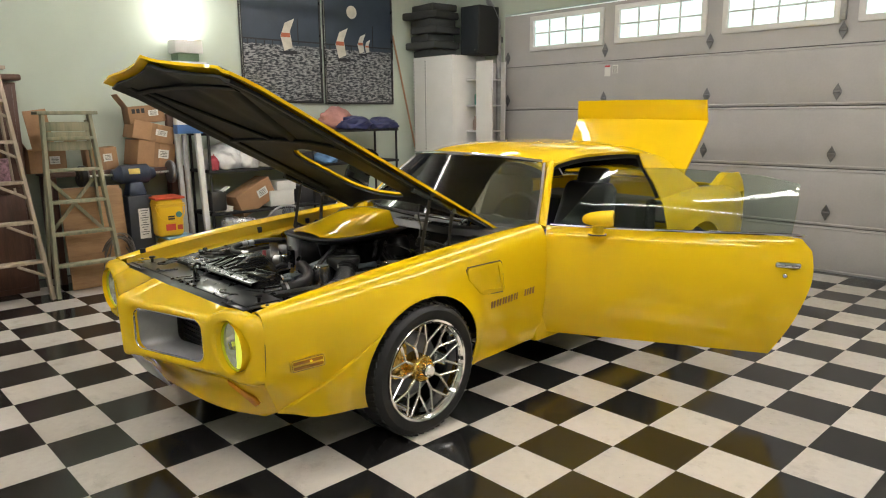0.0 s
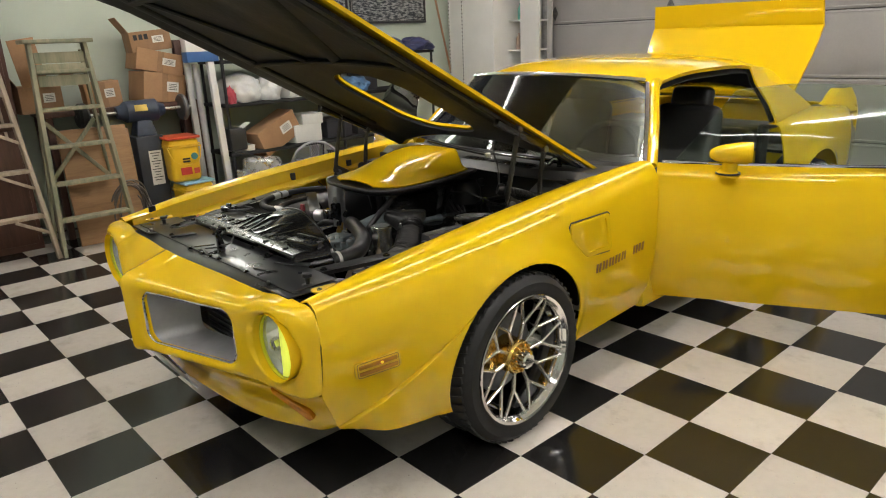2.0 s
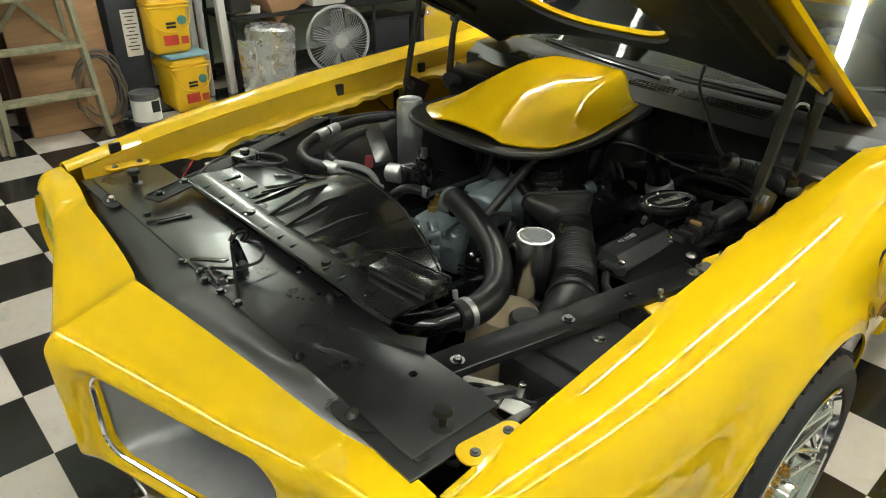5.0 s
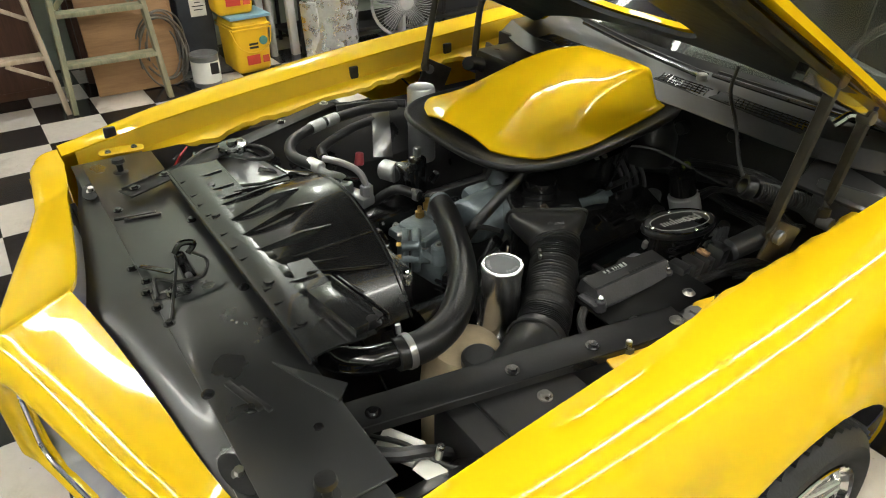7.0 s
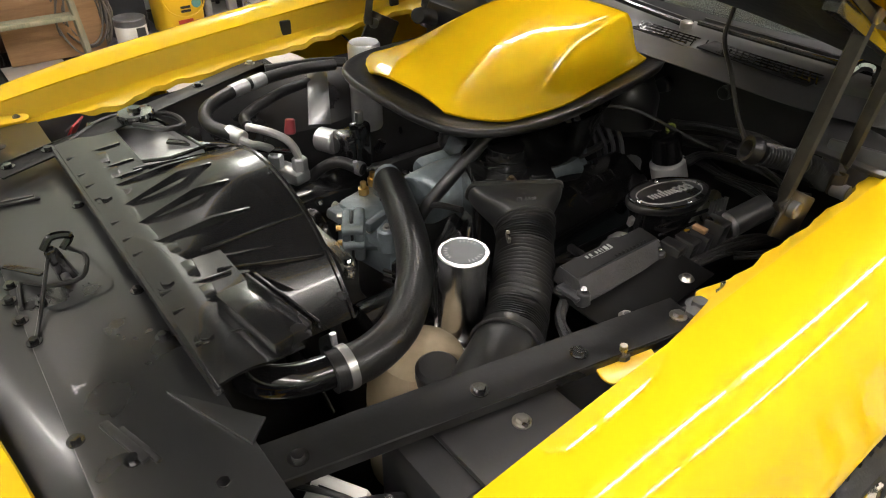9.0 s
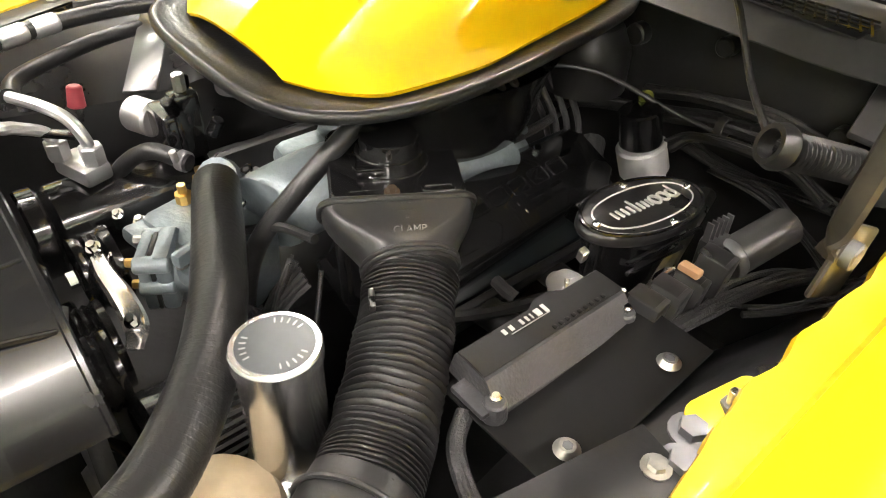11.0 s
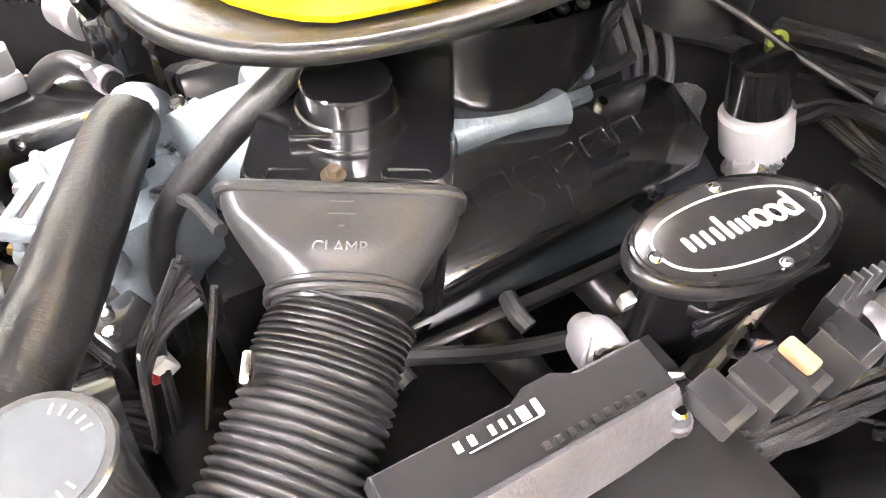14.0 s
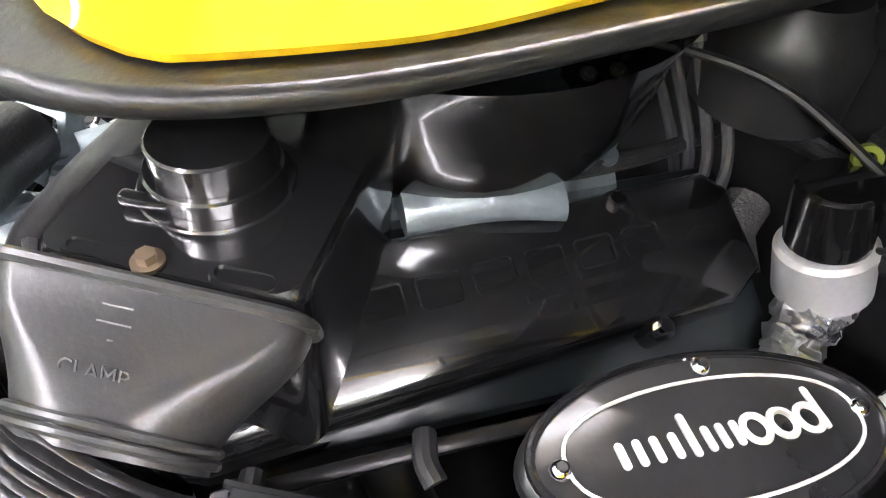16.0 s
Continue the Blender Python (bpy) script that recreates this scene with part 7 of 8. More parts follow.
for s in (1, -1):
    P("scuttle_corner", box((s * 0.575, 0.66, 0.80), (0.20, 0.13, 0.012), 0.004, pose(0, 0, 0, 22, s * 6, s * 12)), SCUTTLE, "dark grey scuttle corner plate")
    P("scuttle_corner", box((s * 0.60, 0.615, 0.765), (0.16, 0.012, 0.09), 0.004, pose(0, 0, 0, -12, 0, s * 12)), SCUTTLE)
# yellow stud brackets under the driver's gutter
for y in (-0.035, 0.19):
    sbk = P("stud_bracket", prism(rrect(0.09, 0.05, 0.015), basis((0.612, y, 0.700), (0.2, 1, 0), (-1, 0.2, 0.25)), 0.004, 0.001), YELLOW_IN, "yellow stud bracket")
    part("stud", cyl((0.608, y, 0.702), (0.606, y, 0.726), 0.0055, seg=10, bev=0.001), STEEL, sbk)
    part("nut", cyl((0.608, y, 0.704), (0.607, y, 0.711), 0.010, seg=6), DARKSTEEL, sbk)
for p in ((0.618, 0.10, 0.715), (0.60, 0.145, 0.70)):
    P("wing_bolt", bolt(p, (0, 0, 1), 0.013, 0.010), DARKSTEEL, "large wing bolt and washer")
for y in (-0.555, 0.155, 0.5):
    P("gutter_bumper", box((-0.708, y, 0.768 + 0.05 * (y + 0.1)), (0.012, 0.03, 0.04), 0.004), RUBBER, "black rubber gutter bumper")

# accessory drive details: polished bracket, pump bolts, pulleys and clips
br2 = P("drive_bracket", tube([(-0.045, -0.150, 0.625), (0.0, -0.153, 0.622), (0.05, -0.152, 0.62), (0.10, -0.155, 0.615), (0.12, -0.168, 0.60)], 0.012, 8, flat=0.5, radii=(0.009, 0.012, 0.014, 0.014, 0.010)), POLISH, "polished curved accessory bracket")
for p in ((-0.04, -0.150, 0.634), (0.105, -0.158, 0.626)):
    part("bolt", bolt(p, (0.2, -0.3, 1), 0.006, 0.010), CHROME, br2)
for k, (u, y, z, r, w) in enumerate(((-0.06, -0.175, 0.585, 0.052, 0.05), (0.085, -0.235, 0.555, 0.05, 0.05), (0.02, -0.215, 0.53, 0.06, 0.045))):
    pu = P("pulley", lathe([(0, w), (r * 0.35, w), (r * 0.4, w * 0.85), (r * 0.86, w * 0.85), (r, w * 0.95), (r, w * 0.8), (r * 0.94, w * 0.7), (r, w * 0.6), (r * 0.94, w * 0.5), (r, w * 0.4), (r * 0.94, w * 0.3), (r, w * 0.2), (r, 0), (0, 0)], (u, y + w, z), (u, y - 1, z), 36), GLOSSBLK, "grooved black pulley")
    part("nut", cyl((u, y - 0.002, z), (u, y - 0.014, z), 0.011, seg=6, bev=0.001), CHROME, pu)
for k, (u, y, z) in enumerate(((-0.085, -0.128, 0.622), (-0.03, -0.135, 0.618), (-0.10, -0.10, 0.628), (-0.012, -0.10, 0.615), (-0.02, 0.05, 0.66), (0.0, 0.03, 0.648))):
    P("pump_bolt", bolt((u, y, z), (0.3, -0.5, 1), 0.0052, 0.008), CHROME, "chrome pump bolt")
lf = P("lift_eye", box((-0.015, 0.055, 0.668), (0.012, 0.03, 0.022), 0.003, pose(0, 0, 0, 0, 20, 30)), ALU, "bright bracket with a socket screw")
part("screw", cyl((-0.012, 0.052, 0.676), (-0.008, 0.046, 0.69), 0.009, seg=16, bev=0.002), CHROME, lf)
# recess shade drawn as a black hexagon on the screw head
part("socket", cyl((-0.008, 0.0465, 0.689), (-0.0078, 0.046, 0.6905), 0.0045, seg=6), INK, lf)
for k in range(5):
    P("control_wire", tube([(0.20 + 0.006 * k, 0.0, 0.695 - 0.004 * k), (0.195 + 0.007 * k, -0.03, 0.66), (0.20 + 0.006 * k, -0.055, 0.62), (0.215 + 0.008 * k, -0.07, 0.56), (0.22, -0.09, 0.50)], 0.0032, 6), RUBBER, "thin black control wire")
P("steel_rod", cyl((0.235, 0.01, 0.70), (0.262, -0.03, 0.58), 0.003, seg=8), BRIGHT, "thin bright rod")
cn = P("terminal_block", box((0.155, -0.06, 0.585), (0.05, 0.05, 0.06), 0.005, pose(0, 0, 0, 0, 0, 25)), GLOSSBLK, "black terminal block with bright screws")
for du in (-0.014, 0.014):
    part("screw", cyl((0.155 + du, -0.07, 0.615), (0.155 + du, -0.072, 0.623), 0.006, seg=10, bev=0.001), CHROME, cn)
for k in range(3):
    part("fin", box((0.15, -0.088, 0.57 + 0.012 * k), (0.05, 0.006, 0.004), 0, pose(0, 0, 0, 0, 0, 25)), SATBLK, cn)
# bulkhead clutter: plugs, clips and heater pipes
for k, (u, z) in enumerate(((0.12, 0.77), (0.27, 0.80), (0.36, 0.70), (0.46, 0.74))):
    P("firewall_plug", cyl((u, 0.68, z), (u, 0.655, z), 0.018 - 0.003 * (k % 2), seg=16, bev=0.003), RUBBER, "rubber bulkhead plug")
for k in range(4):
    P("cable_clip", lathe([(0.013, 0), (0.017, 0), (0.017, 0.012), (0.013, 0.012)], (0.30 + 0.07 * k, 0.655, 0.69 + 0.004 * k), (0.5, 0.655, 0.70), 14, closed=True), PLASTIC, "black cable clip")
loom([(0.50, 0.58, 0.69), (0.44, 0.60, 0.70), (0.36, 0.62, 0.69), (0.28, 0.63, 0.67), (0.25, 0.62, 0.64)], 0.007, 6, 0.016, label="fan of thin black wires")
loom([(0.56, 0.50, 0.66), (0.50, 0.55, 0.655), (0.42, 0.60, 0.65), (0.33, 0.62, 0.64)], 0.006, 6, 0.018, label="fan of thin black wires")
loom([(0.53, 0.36, 0.655), (0.56, 0.40, 0.66), (0.585, 0.45, 0.67), (0.60, 0.52, 0.66)], 0.004, 5, 0.02, label="loose thin black wires")

# ---- more of the car: vents, lettering bars, cabin ----
for s in (1, -1):
    m = basis((s * 0.836, 0.55, 0.66), (0, 1, 0), (0, 0, 1))
    nz = 1 if (m.to_3x3() @ V(0, 0, 1)).x * s > 0 else -1
    out = [(-0.13, 0.078), (0.10, 0.077), (0.112, 0.068), (0.136, -0.07), (0.124, -0.083), (-0.025, -0.075), (-0.052, -0.06), (-0.132, 0.02), (-0.14, 0.065)]
    rim = cut(prism(out, m @ Matrix.Translation((0, 0, -0.02 * nz)), 0.028 * nz, 0.005), prism([(-0.055, 0.06), (0.085, 0.06), (0.112, -0.062), (-0.02, -0.055), (-0.05, -0.03)], m @ Matrix.Translation((0, 0, -0.012 * nz)), 0.05 * nz))
    vt = part("wing_vent", rim, YELLOW, car, "yellow air extractor behind the wheel")
    part("ramp", flat_bar((s * 0.812, 0.50, 0.66), (s * 0.842, 0.67, 0.655), 0.125, 0.004, (1, 0, 0)), YELLOW, vt)
    # the opening's shade is put in as a black block
    part("slot", box((s * 0.820, 0.505, 0.665), (0.02, 0.022, 0.11), 0.004), MATBLK, vt, "black block standing for the shade in the air slot")
    edge = [m @ V(x * 1.03, y * 1.04, 0.0) for x, y in out]
    part("gap", tube(edge + edge[:1], 0.0028, 6, smooth=False), INK, vt)
    # the model script as plain slanted brown bars
    for k, w in enumerate((0.034, 0.034, 0.034, 0.036, 0.030, 0.0, 0.034, 0.042)):
        if w:
            y = 0.605 + 0.046 * k
            z = 0.518 + 0.002 * k
            sh = [(-w / 2 - 0.006, -0.018), (w / 2 - 0.006, -0.018), (w / 2 + 0.006, 0.018), (-w / 2 + 0.006, 0.018)]
            if s < 0:
                sh = [(-a, b) for a, b in sh][::-1]
            ux = fender_section(y)
            uu = ip(-z, [-p.z for p in ux], [p.x for p in ux])
            for q in (-0.3, 0.3):
                sh2 = [(a * 0.36 + q * w, b) for a, b in sh]
                part("lettering_bar", prism(sh2, basis((s * (uu + 0.0015), y, z), (0, s, 0), (0, 0, 1)), 0.0012), DECAL, car)
cab = new("cabin")
cab.parent = car
cab["label"] = "black vinyl interior"
part("cabin_floor", box((0, 1.9, 0.30), (1.4, 1.75, 0.03)), MATBLK, cab)
part("dashboard", box((0, 1.15, 0.75), (1.36, 0.26, 0.20), 0.05), SCUTTLE, cab, "dark grey dashboard")
part("rear_shelf", box((0, 2.80, 0.80), (1.1, 0.5, 0.03), 0.01), PLASTIC, cab)
part("headlining", shell([[p - V(0, 0, 0.03) for p in row] for row in roof_grid()], 0.004), MATBLK, cab)
for s in (1, -1):
    st = part("seat", box((s * 0.36, 1.80, 0.44), (0.50, 0.52, 0.18), 0.06, None, None, None, 3), PLASTIC, cab, "black bucket seat")
    part("backrest", box((s * 0.36, 2.10, 0.72), (0.50, 0.14, 0.58), 0.06, pose(0, 0, 0, -18), None, (0.8, 0.8), 3), PLASTIC, st)
    part("headrest", box((s * 0.36, 2.21, 1.03), (0.24, 0.09, 0.13), 0.035, pose(0, 0, 0, -18), None, None, 3), PLASTIC, st)
    part("quarter_trim", box((s * 0.69, 2.43, 0.62), (0.04, 0.10, 0.52), 0.02), MATBLK, cab)
    part("rear_seat", box((s * 0.34, 2.52, 0.58), (0.5, 0.2, 0.5), 0.06), PLASTIC, cab)
wm2 = V(0.34, 1.36, 0.80)
sw = part("steering_wheel", tube([wm2 + V(0.185 * math.cos(a), 0.07 * math.sin(a), 0.17 * math.sin(a)) for a in np.linspace(0, 2 * math.pi, 40)], 0.014, 8, smooth=False), PLASTIC, cab, "dark three-spoke steering wheel")
for a in (0.2, math.pi - 0.2, -math.pi / 2):
    part("spoke", flat_bar(wm2, wm2 + V(0.175 * math.cos(a), 0.065 * math.sin(a), 0.16 * math.sin(a)), 0.03, 0.006), ALU, sw)
part("column", cyl(wm2, wm2 + V(0, -0.26, -0.08), 0.03, seg=14), PLASTIC, sw)
rv = part("rear_view_mirror", box((0.0, 1.33, 1.10), (0.22, 0.03, 0.055), 0.012), PLASTIC, cab, "interior mirror")
part("stem", cyl((0, 1.33, 1.12), (0, 1.33, 1.19), 0.008, seg=8), CHROME, rv)
part("emblem", prism([(0, 0.035), (0.01, 0.012), (0.035, 0.018), (0.018, -0.002), (0.03, -0.026), (0.006, -0.016), (-0.004, -0.036), (-0.012, -0.014), (-0.034, -0.022), (-0.018, 0.0), (-0.034, 0.02), (-0.01, 0.012)], basis((0.612, 2.60, 1.05), (0.1, 1, -0.35), (-0.55, 0, 1)), 0.003), INK, car, "dark bird-shaped emblem drawn as a plain star")
# passenger door, open too
pdoor = new("door")
pdoor.parent = car
pdoor.matrix_basis = pose(-0.80, 1.075, 0, 0, 0, 62)
pdoor["label"] = "open yellow passenger door"
for src in [o for o in dr.children]:
    b = bmesh.new()
    b.from_mesh(src.data)
    o = part(src.name.split(".")[0], mirror(b), src.data.materials[0], pdoor)
    o.visible_shadow = src.visible_shadow

# ---- along the west wall ----
def board(a, b, w, t, m, parent, name, up=(1, 0, 0)):
    return part(name, flat_bar(a, b, w, t, up), m, parent)


def stepladder(loc, h, w0, w1, n, m, label, depth, brace, cap=True):
    """A wooden stepladder facing +x: w0 its width at the foot, w1 at the top."""
    e = empty("stepladder", label, "ladder", loc)
    for s in (-1, 1):
        board((0, s * w0 / 2, 0), (-0.22, s * w1 / 2, h), 0.07, 0.028, m, e, "front_rail", (0, 1, 0))
        board((-depth, s * w0 * 0.47, 0), (-0.27, s * w1 * 0.46, h - 0.05), 0.04, 0.02, m, e, "back_leg", (0, 1, 0))
    for k in range(1, n + 1):
        f = k / (n + 0.75)
        z, w = h * f, w0 + (w1 - w0) * f
        part("tread", box((-0.22 * f - 0.015, 0, z), (0.10, w - 0.02, 0.024), 0.003), m, e)
        if brace:
            for s in (-1, 1):
                board((-0.22 * f + 0.03, s * (w / 2 - 0.20), z - 0.015), (-0.22 * f + 0.03, s * (w / 2 - 0.01 + 0.02), z - 0.13), 0.022, 0.01, m, e, "tread_brace")
    if cap:
        part("cap", box((-0.235, 0, h + 0.012), (0.19, w1 + 0.10, 0.028), 0.004), m, e)
    return e


la = stepladder((-4.36, -0.80, 0), 1.85, 0.70, 0.38, 5, PINE, "grey weathered wooden stepladder with braced treads", 0.55, True)
lb = stepladder((-4.33, -0.155, 0), 1.50, 0.53, 0.36, 5, OLDWOOD, "old green-painted wooden stepladder leaning by plywood", 0.30, False)
for z in (1.40, 1.32, 1.24):
    part("back_board", box((-0.20, 0, z), (0.014, 0.33, 0.075), 0.002), OLDWOOD, lb)
for s in (1, -1):
    board((-0.25, -s * 0.17, 0.95), (-0.24, s * 0.20, 0.52), 0.03, 0.014, OLDWOOD, lb, "cross_brace")
solo("plywood_sheet", box((0, 0, 0.44), (0.02, 0.50, 0.88), 0.003, pose(0, 0, 0, 0, -8)), PLY, "leaning plywood offcut with worn face", "plywood", (-4.60, 0.0, 0.0))
solo("plywood_sheet", box((0, 0, 0.42), (0.018, 0.46, 0.84), 0.003, pose(0, 0, 0, 0, -6)), PLY, "plywood board stacked behind another", "plywood", (-4.68, 0.06, 0.0))
# dark hutch
hu = empty("hutch", "tall dark red-brown wooden hutch behind the ladder", "cabinet", (-4.98, -1.0, 0))
part("carcass", box((0, 0, 0.88), (0.44, 1.1, 1.76), 0.006), DARKWOOD, hu)
part("cornice", box((0.01, 0, 1.80), (0.52, 1.18, 0.05), 0.015), DARKWOOD, hu)
for s in (-1, 1):
    part("door", box((0.227, s * 0.27, 0.45), (0.02, 0.50, 0.80), 0.008), DARKWOOD, hu)
    part("glazed_door", box((0.227, s * 0.27, 1.32), (0.02, 0.50, 0.84), 0.008), DARKWOOD, hu)
solo("picture_book", box((0, 0, 0.11), (0.02, 0.16, 0.22), 0.002), mat("printed_cover", (0.45, 0.25, 0.32), 0.5, vary=0.4, scale=30), "small printed box with mixed colours", "box", (-4.70, -0.66, 0.93))


def carton(loc, size, rz, label, tilt=0, open_top=False, m=CARD, tape=True, marks=0):
    """A cardboard carton with seams, tape, label and flaps."""
    e = empty("cardboard_box", label, "box", loc, rz)
    if tilt:
        e.matrix_world = e.matrix_world @ pose(0, 0, 0, tilt, 0, 0)
    x, y, z = size
    part("body", box((0, 0, z / 2), size, 0.004), m, e)
    if tape:
        part("tape", box((x / 2 + 0.0008, 0, z / 2), (0.001, 0.05, z * 0.98)), CARD2, e)
    lb_ = part("label", box((x / 2 + 0.0012, y * 0.18, z * 0.55), (0.0012, y * 0.28, z * 0.34)), PAPER, e)
    for k in range(4):
        part("text_bar", box((x / 2 + 0.0024, y * 0.18, z * (0.46 + 0.06 * k)), (0.001, y * (0.2 - 0.02 * (k % 2)), z * 0.02)), INK, lb_)
    for k in range(marks):
        part("print_mark", box((x / 2 + 0.001, y * (-0.36 + 0.13 * k), z * 0.72), (0.001, y * 0.09, z * 0.26)), INK, e)
    if open_top:
        for s, a in ((1, 35), (-1, 60)):
            part("flap", box((0, 0, 0), (x * 0.98, y * 0.45, 0.004), 0, Matrix.Translation((0, s * y * 0.5, z)) @ pose(0, 0, 0, s * a) @ Matrix.Translation((0, s * y * 0.22, 0))), m, e)
    return e


# bench the cartons stand on
bn = empty("workbench", "dark wooden bench against the wall", "bench", (-5.02, 0.35, 0))
part("top", box((0, 0, 0.98), (0.40, 1.25, 0.04), 0.005), DARKWOOD, bn)
for yy in (-0.58, 0.58):
    for xx in (-0.16, 0.16):
        part("leg", box((xx, yy, 0.48), (0.05, 0.05, 0.96), 0.004), DARKWOOD, bn)
carton((-5.0, 0.66, 1.0), (0.30, 0.36, 0.24), 4, "brown carton with a white shipping label", -9)
carton((-5.0, 0.67, 1.245), (0.30, 0.38, 0.17), -3, "brown carton stacked askew on another", -13)
carton((-5.0, 0.66, 1.42), (0.28, 0.32, 0.16), -8, "open brown carton with printed marks", 5, True, CARD2, marks=3)
carton((-4.98, 0.22, 1.0), (0.26, 0.26, 0.20), -8, "brown carton with a torn white strip", 4)
carton((-4.98, -0.26, 1.0), (0.26, 0.30, 0.20), 5, "brown carton with a lifted flap", 0, True, CARD2)
solo("cardboard_sheet", box((0, 0, 0.17), (0.006, 0.18, 0.34), 0.001, pose(0, 0, 0, 8)), CARD, "leaning piece of brown cardboard", "cardboard", (-4.82, -0.30, 1.20))
# pedestal buffer
bf = empty("bench_buffer", "blue electric buffer motor on a black steel pedestal", "grinder", (-4.78, 0.43, 0))
part("pedestal", box((0, 0, 0.38), (0.24, 0.22, 0.76), 0.012), mat("black_pedestal", (0.03, 0.035, 0.045), 0.4, vary=0.2), bf)
part("foot_plate", box((0, 0, 0.015), (0.36, 0.36, 0.03), 0.006), DARKSTEEL, bf)
part("mount", box((0, 0, 0.82), (0.18, 0.17, 0.13), 0.02, None, None, (0.7, 0.7)), BLUESTEEL, bf)
part("motor", lathe([(0, -0.19), (0.045, -0.19), (0.06, -0.15), (0.085, -0.12), (0.09, 0.12), (0.06, 0.15), (0.045, 0.19), (0, 0.19)], (0, 0, 0.955), (0, 1, 0.955), 28), BLUESTEEL, bf, "dark blue motor housing")
part("shaft", cyl((0, -0.48, 0.955), (0, 0.42, 0.955), 0.013, seg=14), STEEL, bf)
part("wheel", cyl((0, 0.33, 0.955), (0, 0.37, 0.955), 0.11, seg=28, bev=0.01), DARKSTEEL, bf)
part("wheel", cyl((0, -0.48, 0.955), (0, -0.40, 0.955), 0.10, seg=28, bev=0.02), RUBBER, bf)
pl = part("data_plate", box((0.088, -0.02, 0.985), (0.004, 0.10, 0.05), 0.001, pose(0, 0, 0, 0, -18)), mat("yellow_label", (0.65, 0.48, 0.10), 0.5), bf, "yellow and white data plate")
ml = part("paper_label", box((0.1215, 0.02, 0.50), (0.002, 0.10, 0.28)), PAPER, bf, "white instruction sheet")
for k in range(11):
    part("text_bar", box((0.123, 0.02, 0.62 - 0.022 * k), (0.001, 0.075 - 0.02 * (k % 3), 0.006)), INK, ml)


def pail(loc, rz, label, lidcol):
    """A ribbed plastic pail with a wire handle and printed patches."""
    e = empty("plastic_pail", label, "bucket", loc, rz, "stacked yellow pails")
    part("body", box((0, 0, 0.175), (0.245, 0.235, 0.35), 0.035, None, None, (1.08, 1.08), 3), BUCKET, e)
    for z in (0.285, 0.305):
        part("rib", box((0, 0, z), (0.275, 0.265, 0.012), 0.005), BUCKET, e)
    part("lid", box((0, 0, 0.36), (0.285, 0.275, 0.022), 0.008), lidcol, e, "snap-on lid")
    part("handle", tube([(0.12, -0.14, 0.29), (0.15, -0.10, 0.18), (0.155, 0.0, 0.14), (0.15, 0.10, 0.18), (0.12, 0.14, 0.29)], 0.004, 6), BUCKET, e)
    part("patch", box((0.1325, -0.01, 0.09), (0.002, 0.09, 0.06), 0, pose(0, 0, 0, 0, -2)), mat("pail_red", (0.62, 0.06, 0.04), 0.4), e, "red printed patch")
    part("patch", box((0.1325, 0.075, 0.085), (0.002, 0.045, 0.045), 0, pose(0, 0, 0, 0, -2)), mat("pail_red2", (0.62, 0.09, 0.05), 0.4), e)
    for k in range(2):
        part("text_bar", box((0.135, 0.0, 0.19 - 0.022 * k), (0.002, 0.06, 0.014), 0), INK, e)
    part("patch", cyl((0.13, 0.07, 0.205), (0.137, 0.07, 0.205), 0.028, seg=16), mat("pail_teal", (0.10, 0.30, 0.30), 0.4), e, "round teal printed patch")
    return e


pail((-4.60, 0.70, 0.0), 4, "yellow plastic pail with a blue-grey lid, on the floor", mat("pale_blue_lid", (0.25, 0.45, 0.55), 0.4))
pail((-4.62, 0.64, 0.372), -3, "yellow plastic pail with a red rim stacked on another", mat("red_lid", (0.60, 0.08, 0.03), 0.4))
# paint tin and coiled cable
pt = empty("paint_tin", "used metal paint tin with a white label", "paint can", (-4.42, 0.37, 0))
part("can", lathe([(0, 0), (0.083, 0), (0.085, 0.004), (0.085, 0.19), (0.088, 0.194), (0.084, 0.2), (0.07, 0.19), (0, 0.188)], (0, 0, 0), (0, 0, 1), 28), DARKSTEEL, pt)
part("label", lathe([(0.0856, 0.03), (0.0856, 0.16)], (0, 0, 0), (0, 0, 1), 28), PAPER, pt, "drip-stained white label")
part("drip", box((0.084, 0.03, 0.12), (0.006, 0.05, 0.07), 0.003), INK, pt)
ck = empty("coiled_cable", "loose coil of grey electric cable", "cable", (-4.60, 0.18, 0))
for k in range(12):
    r, z0 = random.uniform(0.13, 0.19), 0.2 + random.uniform(-0.02, 0.06)
    o = V(random.uniform(-0.03, 0.05), random.uniform(-0.03, 0.03), z0)
    part("loop", tube([o + V(0.05 * math.sin(a * 2 + k) + 0.02 * k * 0.1, r * 0.75 * math.cos(a), r * 1.15 * math.sin(a)) for a in np.linspace(0, 2 * math.pi, 16)], 0.006, 6, 3), mat("grey_cable", (0.16, 0.14, 0.12), 0.6), ck)
# white post with a blue band, and long white mouldings
ps = empty("upright_rack", "white-painted upright frame with a blue taped head", "frame", (-4.72, 0.98, 0))
part("upright", box((0.0, 0.09, 0.66), (0.05, 0.055, 1.32), 0.004, pose(0, 0, 0, 2)), WHITEPAINT, ps)
part("upright", box((-0.06, -0.10, 0.66), (0.03, 0.05, 1.32), 0.004, pose(0, 0, 0, 1)), mat("grey_moulding", (0.42, 0.42, 0.42), 0.5), ps)
part("upright", cyl((-0.04, -0.03, 0), (-0.04, -0.05, 1.3), 0.025, seg=14), mat("grey_pipe", (0.38, 0.38, 0.39), 0.5), ps)
part("head", box((-0.02, 0, 1.45), (0.10, 0.27, 0.12), 0.006), WHITEPAINT, ps)
